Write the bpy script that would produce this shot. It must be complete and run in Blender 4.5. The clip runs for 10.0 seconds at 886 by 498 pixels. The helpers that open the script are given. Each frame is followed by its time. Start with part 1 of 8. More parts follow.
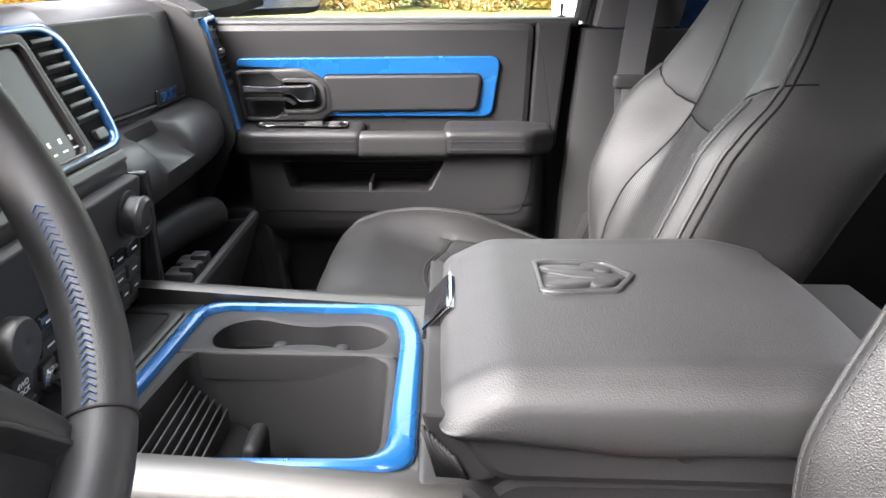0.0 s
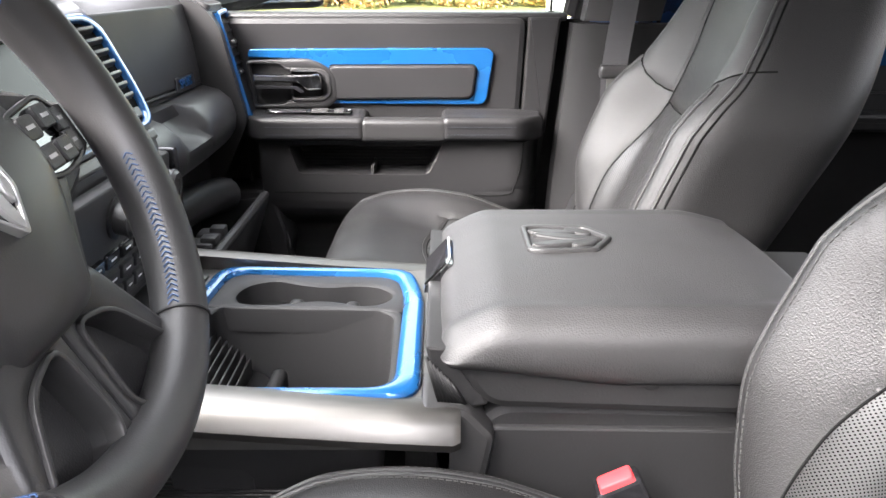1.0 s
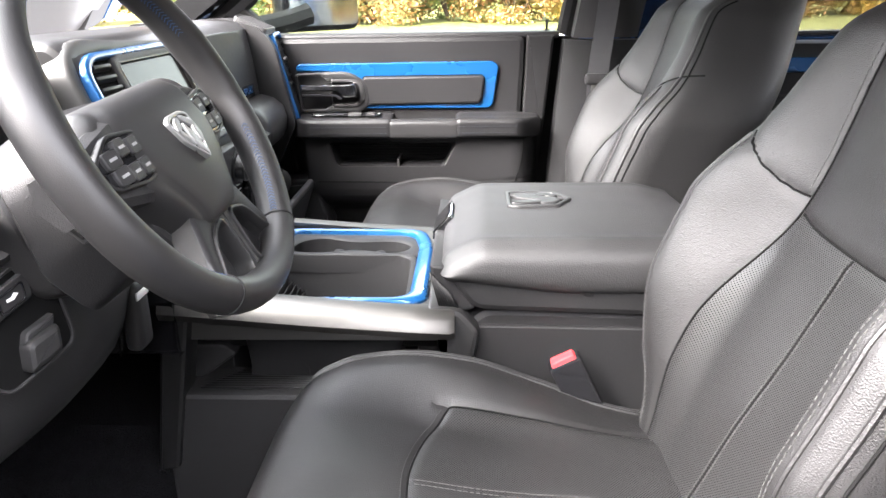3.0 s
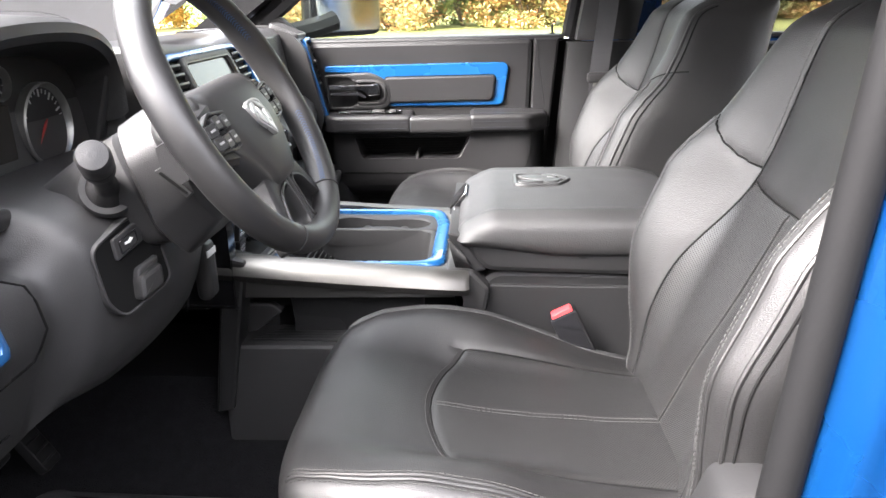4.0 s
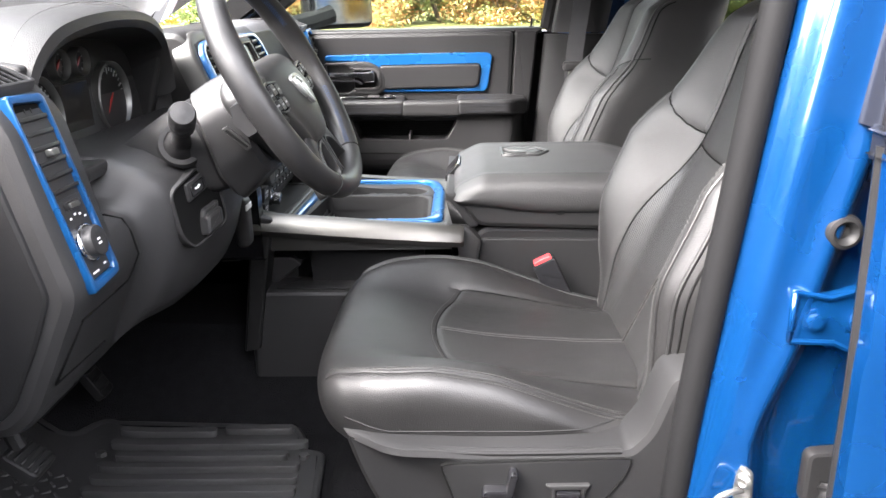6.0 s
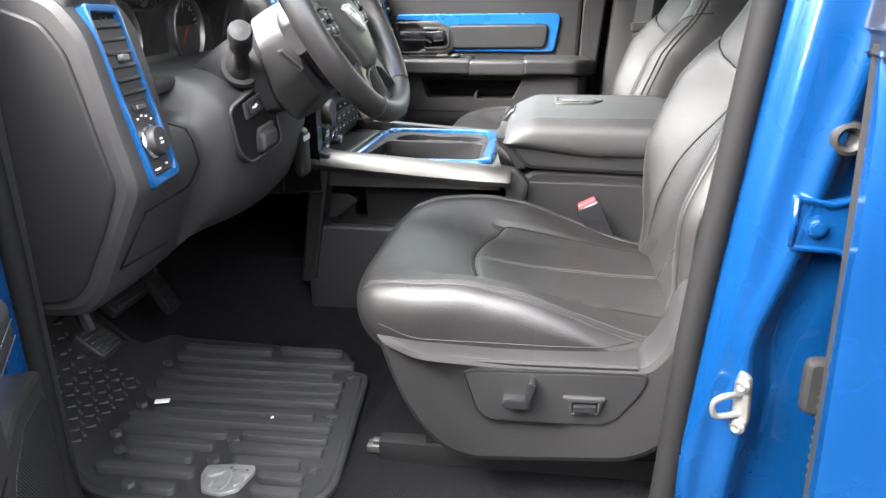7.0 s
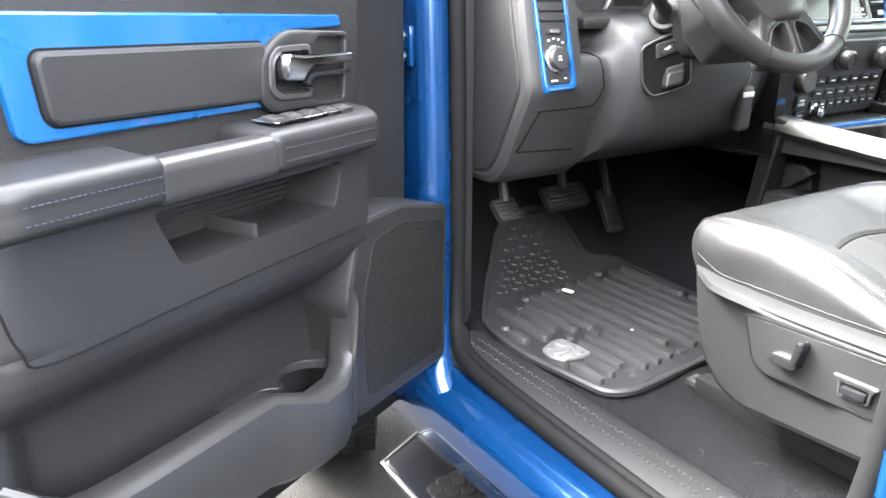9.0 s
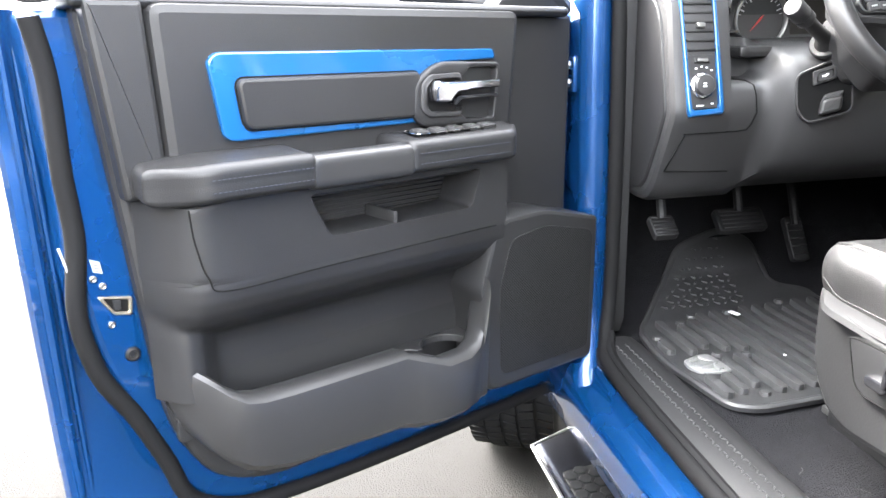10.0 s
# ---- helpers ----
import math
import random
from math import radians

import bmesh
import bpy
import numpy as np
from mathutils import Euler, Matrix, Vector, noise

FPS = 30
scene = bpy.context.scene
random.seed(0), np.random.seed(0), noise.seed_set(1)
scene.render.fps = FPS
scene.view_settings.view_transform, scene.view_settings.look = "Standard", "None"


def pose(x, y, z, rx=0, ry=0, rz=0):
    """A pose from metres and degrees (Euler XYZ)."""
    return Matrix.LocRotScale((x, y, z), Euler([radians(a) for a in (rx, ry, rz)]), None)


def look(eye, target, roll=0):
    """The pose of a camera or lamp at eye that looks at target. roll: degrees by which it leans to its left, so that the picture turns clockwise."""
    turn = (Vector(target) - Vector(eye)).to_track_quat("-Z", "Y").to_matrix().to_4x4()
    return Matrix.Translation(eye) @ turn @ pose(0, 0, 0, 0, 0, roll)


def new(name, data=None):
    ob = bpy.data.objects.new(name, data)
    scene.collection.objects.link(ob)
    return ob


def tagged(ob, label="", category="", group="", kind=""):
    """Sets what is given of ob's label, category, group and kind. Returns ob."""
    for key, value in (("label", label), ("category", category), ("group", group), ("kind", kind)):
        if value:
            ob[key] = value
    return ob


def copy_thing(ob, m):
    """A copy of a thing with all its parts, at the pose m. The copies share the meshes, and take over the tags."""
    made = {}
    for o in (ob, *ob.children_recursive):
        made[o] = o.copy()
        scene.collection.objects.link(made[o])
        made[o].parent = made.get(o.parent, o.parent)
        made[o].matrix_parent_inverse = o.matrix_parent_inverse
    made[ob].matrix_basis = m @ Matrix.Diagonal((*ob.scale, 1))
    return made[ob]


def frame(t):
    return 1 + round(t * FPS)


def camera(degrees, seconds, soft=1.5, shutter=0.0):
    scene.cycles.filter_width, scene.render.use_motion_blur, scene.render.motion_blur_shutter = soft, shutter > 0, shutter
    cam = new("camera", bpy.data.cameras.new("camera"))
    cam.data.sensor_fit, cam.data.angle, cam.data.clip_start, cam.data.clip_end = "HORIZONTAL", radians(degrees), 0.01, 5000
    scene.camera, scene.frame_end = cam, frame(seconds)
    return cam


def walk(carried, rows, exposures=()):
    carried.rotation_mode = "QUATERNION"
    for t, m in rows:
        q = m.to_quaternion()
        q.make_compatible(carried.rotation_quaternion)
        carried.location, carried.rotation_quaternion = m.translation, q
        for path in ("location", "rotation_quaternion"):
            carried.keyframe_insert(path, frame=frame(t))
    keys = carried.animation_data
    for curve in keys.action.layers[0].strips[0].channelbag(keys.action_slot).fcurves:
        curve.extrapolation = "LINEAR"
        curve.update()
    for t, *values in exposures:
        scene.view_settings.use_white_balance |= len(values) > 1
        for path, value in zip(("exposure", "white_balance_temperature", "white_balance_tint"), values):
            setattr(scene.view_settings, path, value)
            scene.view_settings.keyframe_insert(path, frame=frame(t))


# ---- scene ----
cam = camera(61.3, 10.0)
PATH = [
    (0, (-0.021, -0.719, 1.519), (-0.038, 1.162, 0.839), -0.3),
    (0.5, (-0.014, -0.781, 1.52), (-0.029, 1.099, 0.837), -0.2),
    (1, (-0.027, -0.833, 1.519), (-0.028, 1.045, 0.832), -0.0),
    (1.5, (-0.021, -0.904, 1.527), (-0.02, 0.977, 0.847), -0.1),
    (2, (-0.014, -0.983, 1.535), (-0.025, 0.901, 0.863), -0.2),
    (2.5, (0.006, -1.071, 1.539), (-0.041, 0.816, 0.878), -0.5),
    (4, (0.024, -1.364, 1.549), (-0.1, 0.528, 0.913), -1.5),
    (4.5, (0.014, -1.453, 1.551), (-0.107, 0.439, 0.914), -1.6),
    (5, (0.015, -1.51, 1.555), (-0.092, 0.382, 0.917), -1.8),
    (5.2, (0.012, -1.515, 1.554), (-0.076, 0.382, 0.912), -1.8),
    (6.3, (-0.009, -1.631, 1.538), (-0.069, 0.257, 0.889), -1.1),
    (6.5, (-0.003, -1.65, 1.524), (-0.082, 0.238, 0.868), -1.1),
    (7, (0.067, -1.676, 1.476), (-0.209, 0.185, 0.799), -0.7),
    (7.5, (0.178, -1.701, 1.43), (-0.403, 0.082, 0.737), 0.4),
    (8, (0.314, -1.77, 1.406), (-0.626, -0.143, 0.72), 0.9),
    (8.5, (0.436, -1.756, 1.408), (-0.855, -0.385, 0.734), 0.7),
    (9, (0.558, -1.632, 1.389), (-1.049, -0.632, 0.742), 0.0),
    (9.5, (0.703, -1.576, 1.393), (-1.089, -0.941, 0.771), -0.9),
    (10, (0.828, -1.494, 1.399), (-1.059, -1.16, 0.829), -1.6),
]
walk(cam, [(t, look(eye, target, roll)) for t, eye, target, roll in PATH], exposures=[(0.0, 4.94, 6540, 15), (2.0, 5.17, 6540, 15), (3.0, 5.17, 6540, 15), (5.0, 4.97, 6540, 15), (6.5, 4.94, 6540, 13), (7.5, 5.59, 6510, 11), (8.2, 5.84, 6510, 11), (9.0, 6.44, 6510, 10), (9.4, 6.49, 6510, 10), (10.0, 6.34, 6510, 10)])

# ---- light ----
SUN_EL, SUN_ROT = 43.0, 232.0
world = bpy.data.worlds.new("sky")
scene.world = world
world.use_nodes = True
wn = world.node_tree.nodes
wl = world.node_tree.links
sky = wn.new("ShaderNodeTexSky")
sky.sky_type, sky.sun_disc = "NISHITA", False
sky.sun_elevation, sky.sun_rotation = radians(SUN_EL), radians(SUN_ROT)
sky.air_density, sky.dust_density, sky.ozone_density = 1.0, 4.0, 0.6
soft_sky = wn.new("ShaderNodeHueSaturation")
soft_sky.inputs["Saturation"].default_value = 0.18
wl.new(sky.outputs[0], soft_sky.inputs["Color"])
wl.new(soft_sky.outputs[0], wn["Background"].inputs[0])
wn["Background"].inputs[1].default_value = 0.15
sun = new("sun", bpy.data.lights.new("sun", "SUN"))
sun.data.energy, sun.data.angle, sun.data.color = 0.4, radians(30), (1.0, 0.94, 0.86)
sun.matrix_world = look((-4.6, -3.6, 6.4), (0.0, 0.0, 1.0))


# ---- materials ----
def mat(name, color, rough=0.5, metal=0.0, grain=0.0, scale=400.0, vary=0.12, coat=0.0, spec=0.5, bump=0.15, dist=0.0008, blotch=6.0, flake=0.0, stretch=None, crease=0.0):
    """A surface with fine relief (grain at scale) and broad uneven tone (vary at blotch)."""
    m = bpy.data.materials.new(name)
    m.use_nodes = True
    nt = m.node_tree
    n, l = nt.nodes, nt.links
    p = n["Principled BSDF"]
    p.inputs["Metallic"].default_value = metal
    p.inputs["Specular IOR Level"].default_value = spec
    p.inputs["Coat Weight"].default_value = coat
    p.inputs["Coat Roughness"].default_value = 0.04
    co = n.new("ShaderNodeTexCoord")
    src = co.outputs["Object"]
    if stretch:
        mp = n.new("ShaderNodeMapping")
        mp.inputs["Scale"].default_value = stretch
        l.new(src, mp.inputs[0])
        src = mp.outputs[0]
    big = n.new("ShaderNodeTexNoise")
    big.inputs["Scale"].default_value, big.inputs["Detail"].default_value = blotch, 5.0
    l.new(src, big.inputs["Vector"])
    mix = n.new("ShaderNodeMix")
    mix.data_type = "RGBA"
    mix.inputs["A"].default_value = (*[c * (1 - vary) for c in color], 1)
    mix.inputs["B"].default_value = (*[min(1, c * (1 + vary)) for c in color], 1)
    l.new(big.outputs["Fac"], mix.inputs["Factor"])
    l.new(mix.outputs["Result"], p.inputs["Base Color"])
    rr = n.new("ShaderNodeMapRange")
    rr.inputs["From Min"].default_value, rr.inputs["From Max"].default_value = 0.3, 0.7
    rr.inputs["To Min"].default_value, rr.inputs["To Max"].default_value = max(0.02, rough - 0.05), min(1, rough + 0.05)
    l.new(big.outputs["Fac"], rr.inputs["Value"])
    l.new(rr.outputs[0], p.inputs["Roughness"])
    if grain:
        g = n.new("ShaderNodeTexVoronoi" if grain > 1 else "ShaderNodeTexNoise")
        g.inputs["Scale"].default_value = scale
        l.new(src, g.inputs["Vector"])
        b = n.new("ShaderNodeBump")
        b.inputs["Strength"].default_value, b.inputs["Distance"].default_value = bump, dist
        l.new(g.outputs[0], b.inputs["Height"])
        l.new(b.outputs[0], p.inputs["Normal"])
        if crease:
            w = n.new("ShaderNodeTexNoise")
            w.inputs["Scale"].default_value, w.inputs["Detail"].default_value, w.inputs["Distortion"].default_value = 42.0, 6.0, 0.8
            l.new(src, w.inputs["Vector"])
            b2 = n.new("ShaderNodeBump")
            b2.inputs["Strength"].default_value, b2.inputs["Distance"].default_value = crease, 0.004
            l.new(w.outputs["Fac"], b2.inputs["Height"])
            l.new(b2.outputs[0], b.inputs["Normal"])
    if flake:
        f = n.new("ShaderNodeTexVoronoi")
        f.inputs["Scale"].default_value = 1800
        l.new(co.outputs["Object"], f.inputs["Vector"])
        b = n.new("ShaderNodeBump")
        b.inputs["Strength"].default_value, b.inputs["Distance"].default_value = flake, 0.0002
        l.new(f.outputs["Distance"], b.inputs["Height"])
        l.new(b.outputs[0], p.inputs["Normal"])
    return m


def dotted(name, color, dots, pitch, size, rough, axes=(0, 1), depth=0.6, gloss=0.5):
    """Rows of small round holes, staggered, in the plane of two object axes; the holes have no gloss."""
    m = mat(name, color, rough)
    nt = m.node_tree
    n, l = nt.nodes, nt.links
    p = n["Principled BSDF"]
    co = n.new("ShaderNodeTexCoord")
    sep = n.new("ShaderNodeSeparateXYZ")
    l.new(co.outputs["Object"], sep.inputs[0])

    def op(kind, a, b=None):
        q = n.new("ShaderNodeMath")
        q.operation = kind
        for i, v in enumerate((a, b)):
            if v is None:
                continue
            if isinstance(v, (int, float)):
                q.inputs[i].default_value = v
            else:
                l.new(v, q.inputs[i])
        return q.outputs[0]

    u = op("DIVIDE", sep.outputs[axes[0]], pitch)
    v = op("DIVIDE", sep.outputs[axes[1]], pitch)
    s, d = op("ADD", u, v), op("SUBTRACT", u, v)
    a = op("SUBTRACT", op("FRACT", s), 0.5)
    b = op("SUBTRACT", op("FRACT", d), 0.5)
    r = op("SQRT", op("ADD", op("MULTIPLY", a, a), op("MULTIPLY", b, b)))
    hole = op("LESS_THAN", r, size)
    old = p.inputs["Base Color"].links[0].from_socket
    mix = n.new("ShaderNodeMix")
    mix.data_type = "RGBA"
    l.new(hole, mix.inputs["Factor"])
    l.new(old, mix.inputs["A"])
    mix.inputs["B"].default_value = (*dots, 1)
    l.new(mix.outputs["Result"], p.inputs["Base Color"])
    l.new(op("SUBTRACT", gloss, op("MULTIPLY", hole, gloss)), p.inputs["Specular IOR Level"])
    bp = n.new("ShaderNodeBump")
    bp.inputs["Strength"].default_value, bp.inputs["Distance"].default_value = depth, 0.0008
    l.new(op("SUBTRACT", 1.0, hole), bp.inputs["Height"])
    l.new(bp.outputs[0], p.inputs["Normal"])
    return m


LEATHER = mat("black_leather", (0.0082, 0.0080, 0.0081), 0.5, grain=2, scale=720, spec=0.45, bump=0.45, dist=0.0008, blotch=9, vary=0.2, crease=0.025)
LEATHER_FINE = mat("smooth_black_leather", (0.0080, 0.0078, 0.0079), 0.46, grain=2, scale=800, spec=0.47, bump=0.42, dist=0.0007, blotch=7, vary=0.2, crease=0.035)
LID_VINYL = mat("matt_lid_vinyl", (0.0100, 0.0098, 0.0100), 0.60, grain=2, scale=560, spec=0.5, bump=0.5, dist=0.0006, blotch=8, vary=0.2, crease=0.02)
PERF = dotted("perforated_leather", (0.0135, 0.0134, 0.0134), (0.0012, 0.0012, 0.0012), 0.0039, 0.25, 0.44, (0, 1), 0.9)
PERF_BACK = dotted("perforated_leather_back", (0.0135, 0.0134, 0.0134), (0.0012, 0.0012, 0.0012), 0.0039, 0.25, 0.44, (1, 2), 0.9)
WHEEL_LEATHER = mat("wheel_leather", (0.0105, 0.0102, 0.0103), 0.47, grain=2, scale=1100, spec=0.55, bump=0.16, dist=0.0004, blotch=7, vary=0.2)
GRILLE = dotted("speaker_mesh", (0.0085, 0.0085, 0.0087), (0.003, 0.003, 0.003), 0.0056, 0.3, 0.6, (0, 2), 0.5, 0.25)
PLASTIC = mat("grained_black_plastic", (0.0185, 0.0182, 0.0186), 0.46, spec=0.3, grain=2, scale=900, bump=0.4, dist=0.0005, vary=0.15)
SATIN = mat("satin_dark_plastic", (0.0150, 0.0148, 0.0150), 0.38, spec=0.32, grain=2, scale=1100, bump=0.2, dist=0.0003, vary=0.15)
DOORP = mat("soft_door_vinyl", (0.0100, 0.0099, 0.0103), 0.48, spec=0.26, grain=2, scale=800, bump=0.35, dist=0.0005, vary=0.15)
DARK = mat("matt_black_plastic", (0.0095, 0.0095, 0.0098), 0.6, spec=0.22, grain=1, scale=300, bump=0.2)
# near-black for joints and recesses; the shade inside them is put into the colour
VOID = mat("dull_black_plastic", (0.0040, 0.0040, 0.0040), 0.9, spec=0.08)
GLOSS = mat("gloss_black_plastic", (0.008, 0.008, 0.009), 0.12, vary=0.05)
BLUE = mat("blue_pearl_paint", (0.0012, 0.0310, 0.1120), 0.26, metal=0.55, coat=0.8, vary=0.10, flake=0.10)
BLUETRIM = mat("blue_painted_trim", (0.0048, 0.0660, 0.1950), 0.28, metal=0.4, coat=0.8, vary=0.03)
SILVER = mat("brushed_silver_trim", (0.1150, 0.1110, 0.1050), 0.44, metal=1.0, grain=1, scale=60, bump=0.06, dist=0.0002, stretch=(1, 40, 40))
SILVERSOFT = mat("satin_silver_paint", (0.0700, 0.0690, 0.0660), 0.47, metal=0.7, grain=1, scale=500, bump=0.06, dist=0.0002)
CHROME = mat("chrome", (0.78, 0.78, 0.8), 0.10, metal=1.0, vary=0.03)
STEEL = mat("zinc_steel", (0.21, 0.21, 0.20), 0.40, metal=0.9, vary=0.1, grain=1, scale=200, bump=0.1)
RUBBER = mat("black_rubber", (0.0068, 0.0068, 0.0070), 0.55, grain=1, scale=500, bump=0.2, spec=0.2)
SEAL = mat("seal_rubber", (0.0042, 0.0042, 0.0044), 0.72, grain=1, scale=300, bump=0.2, spec=0.1)
MATRUB = mat("rubber_mat", (0.0170, 0.0170, 0.0174), 0.46, grain=1, scale=250, bump=0.3, vary=0.4, blotch=14)
# paler than the mat sheet: dusty tops, plus rib light contrast put into the colour
RIBRUB = mat("worn_rubber_rib", (0.0300, 0.0298, 0.0300), 0.50, grain=1, scale=250, bump=0.3, vary=0.35, blotch=22)
CARPET = mat("black_carpet", (0.0085, 0.0085, 0.0095), 0.95, spec=0.1, grain=1, scale=420, bump=1.6, dist=0.004, vary=0.6, blotch=45)
HEADLINER = mat("grey_headliner", (0.52, 0.515, 0.50), 0.9, grain=1, scale=600, bump=0.4)
NEEDLE = mat("dull_red_needle", (0.22, 0.012, 0.012), 0.4, vary=0.1)
REDBTN = mat("red_buckle_button", (0.62, 0.035, 0.04), 0.35, vary=0.1)
THREAD = mat("grey_thread", (0.0300, 0.0300, 0.0290), 0.7)
BTHREAD = mat("blue_thread", (0.0160, 0.0460, 0.1200), 0.6)
DTHREAD = mat("grey_blue_thread", (0.0160, 0.0200, 0.0300), 0.6)
WHITEINK = mat("white_ink", (0.7, 0.7, 0.7), 0.5)
FAINTINK = mat("faint_grey_ink", (0.22, 0.22, 0.22), 0.5)
BELT = mat("black_webbing", (0.0200, 0.0200, 0.0220), 0.7, grain=1, scale=60, bump=0.5, stretch=(1, 1, 14))
EMBLEM = mat("worn_silver_emblem", (0.25, 0.25, 0.245), 0.32, metal=0.6, vary=0.25, blotch=60)
SCREEN = mat("dark_screen_glass", (0.014, 0.013, 0.012), 0.12, vary=0.1, spec=0.10)
LABEL_GLINT = mat("grey_label_film", (0.20, 0.20, 0.195), 0.5)
BRASSY = mat("passivated_steel", (0.22, 0.20, 0.15), 0.42, metal=0.8, vary=0.2, grain=1, scale=200, bump=0.1)
PAPER = mat("white_sticker", (0.75, 0.75, 0.74), 0.5)
TYRE = mat("tyre_rubber", (0.0055, 0.0055, 0.0055), 0.75, spec=0.08, grain=1, scale=120, bump=0.4, vary=0.25)
ASPHALT = mat("pale_asphalt", (0.0052, 0.0049, 0.0044), 0.9, spec=0.08, grain=1, scale=170, bump=1.0, dist=0.005, vary=0.9, blotch=130)


def clear_glass(name, tint=(0.93, 0.95, 0.94)):
    m = bpy.data.materials.new(name)
    m.use_nodes = True
    n, l = m.node_tree.nodes, m.node_tree.links
    tr, gl, fr, mx = n.new("ShaderNodeBsdfTransparent"), n.new("ShaderNodeBsdfGlossy"), n.new("ShaderNodeFresnel"), n.new("ShaderNodeMixShader")
    tr.inputs[0].default_value = (*tint, 1)
    gl.inputs["Roughness"].default_value = 0.02
    fr.inputs[0].default_value = 1.45
    l.new(fr.outputs[0], mx.inputs[0])
    l.new(tr.outputs[0], mx.inputs[1])
    l.new(gl.outputs[0], mx.inputs[2])
    l.new(mx.outputs[0], n["Material Output"].inputs[0])
    return m


GLASS = clear_glass("window_glass", (0.66, 0.70, 0.67))
SCREEN_GLASS = clear_glass("windscreen_glass", (0.90, 0.93, 0.92))
TINTED = clear_glass("tinted_window_glass", (0.12, 0.13, 0.13))
SMOKED = clear_glass("smoked_window_glass", (0.35, 0.36, 0.36))
PLATE = mat("dark_grained_plate", (0.0085, 0.0085, 0.0088), 0.42, grain=2, scale=900, bump=0.3, dist=0.0004)


# ---- mesh helpers ----
def link(name, bm, material, parent=None, label="", smooth=True, sharp=38):
    if len(bm.verts) < 2500:
        bmesh.ops.remove_doubles(bm, verts=bm.verts, dist=1e-5)
    bmesh.ops.recalc_face_normals(bm, faces=bm.faces)
    for f in bm.faces:
        f.smooth = smooth and len(f.verts) <= 4
    for e in bm.edges:
        if len(e.link_faces) == 2 and e.calc_face_angle(0) > radians(sharp):
            e.smooth = False
    me = bpy.data.meshes.new(name)
    bm.to_mesh(me)
    bm.free()
    me.materials.append(material)
    ob = new(name, me)
    if parent:
        ob.parent = parent
    if label:
        tagged(ob, label)
    return ob


def part(name, bm, material, parent, label="", **kw):
    return link(name, bm, material, parent, label, **kw)


def thing(name, label, category, at=(0, 0, 0), group="", kind=""):
    ob = new(name)
    ob.empty_display_size = 0.05
    ob.location = at
    return tagged(ob, label, category, group, kind)


def rounded(pts, r, n=4):
    """A polygon with rounded corners. r: one radius, or one a corner."""
    out, k = [], len(pts)
    for i, p in enumerate(pts):
        rad = r[i] if isinstance(r, (list, tuple)) else r
        p, a, b = Vector(p), Vector(pts[i - 1]), Vector(pts[(i + 1) % k])
        da, db = (a - p), (b - p)
        t = min(rad, da.length * 0.48, db.length * 0.48)
        if t < 1e-5:
            out.append(p)
            continue
        s, e = p + da.normalized() * t, p + db.normalized() * t
        for j in range(n + 1):
            u = j / n
            out.append(s * (1 - u) ** 2 + p * 2 * u * (1 - u) + e * u * u)
    return [(v.x, v.y) for v in out]


def inset(poly, d):
    out, k = [], len(poly)
    area = sum(poly[i - 1][0] * poly[i][1] - poly[i][0] * poly[i - 1][1] for i in range(k))
    sg = 1 if area > 0 else -1
    for i in range(k):
        a, p, b = Vector(poly[i - 1]), Vector(poly[i]), Vector(poly[(i + 1) % k])
        e1, e2 = (p - a), (b - p)
        if e1.length < 1e-7 or e2.length < 1e-7:
            out.append(tuple(p))
            continue
        e1, e2 = e1.normalized(), e2.normalized()
        n1, n2 = Vector((-e1.y, e1.x)), Vector((-e2.y, e2.x))
        m = n1 + n2
        if m.length < 1e-4:
            m = n1
        m = m.normalized()
        m = m / max(0.45, m.dot(n1))
        q = p + m * d * sg
        out.append((q.x, q.y))
    if d <= 0:
        return out
    # edges that turned round are folded away to where their neighbours meet
    for _ in range(3):
        bad = []
        for i in range(k):
            e, f = Vector(poly[(i + 1) % k]) - Vector(poly[i]), Vector(out[(i + 1) % k]) - Vector(out[i])
            bad.append(e.dot(f) < -1e-12)
        if not any(bad) or all(bad):
            break
        i0 = next(i for i in range(k) if not bad[i])
        i = 0
        while i < k:
            a = (i0 + i) % k
            if not bad[a]:
                i += 1
                continue
            n = 0
            while bad[(a + n) % k] and n < k - 1:
                n += 1
            b = (a + n) % k
            p0, p1 = Vector(out[a - 1]), Vector(out[a])
            r0, r1 = Vector(out[b]), Vector(out[(b + 1) % k])
            u, w = Vector(poly[a]) - Vector(poly[a - 1]), Vector(poly[(b + 1) % k]) - Vector(poly[b])
            det = u.x * -w.y + u.y * w.x
            mid = (p1 + r0) / 2
            if abs(det) > 1e-12:
                c = r0 - p1
                s = (c.x * -w.y + c.y * w.x) / det
                hit = p1 + u * s
                mid = hit if (hit - mid).length < 6 * d else mid
            for j in range(n + 1):
                out[(a + j) % k] = (mid.x, mid.y)
            i += n + 1
    return out


def rings(bm, loops, cap0=True, cap1=True, closed=True):
    vs = [[bm.verts.new(p) for p in lp] for lp in loops]
    for a, b in zip(vs, vs[1:]):
        k = len(a)
        for i in range(k if closed else k - 1):
            j = (i + 1) % k
            bm.faces.new((a[i], a[j], b[j], b[i]))
    if cap0:
        bm.faces.new(vs[0][::-1])
    if cap1:
        bm.faces.new(vs[-1])
    return vs


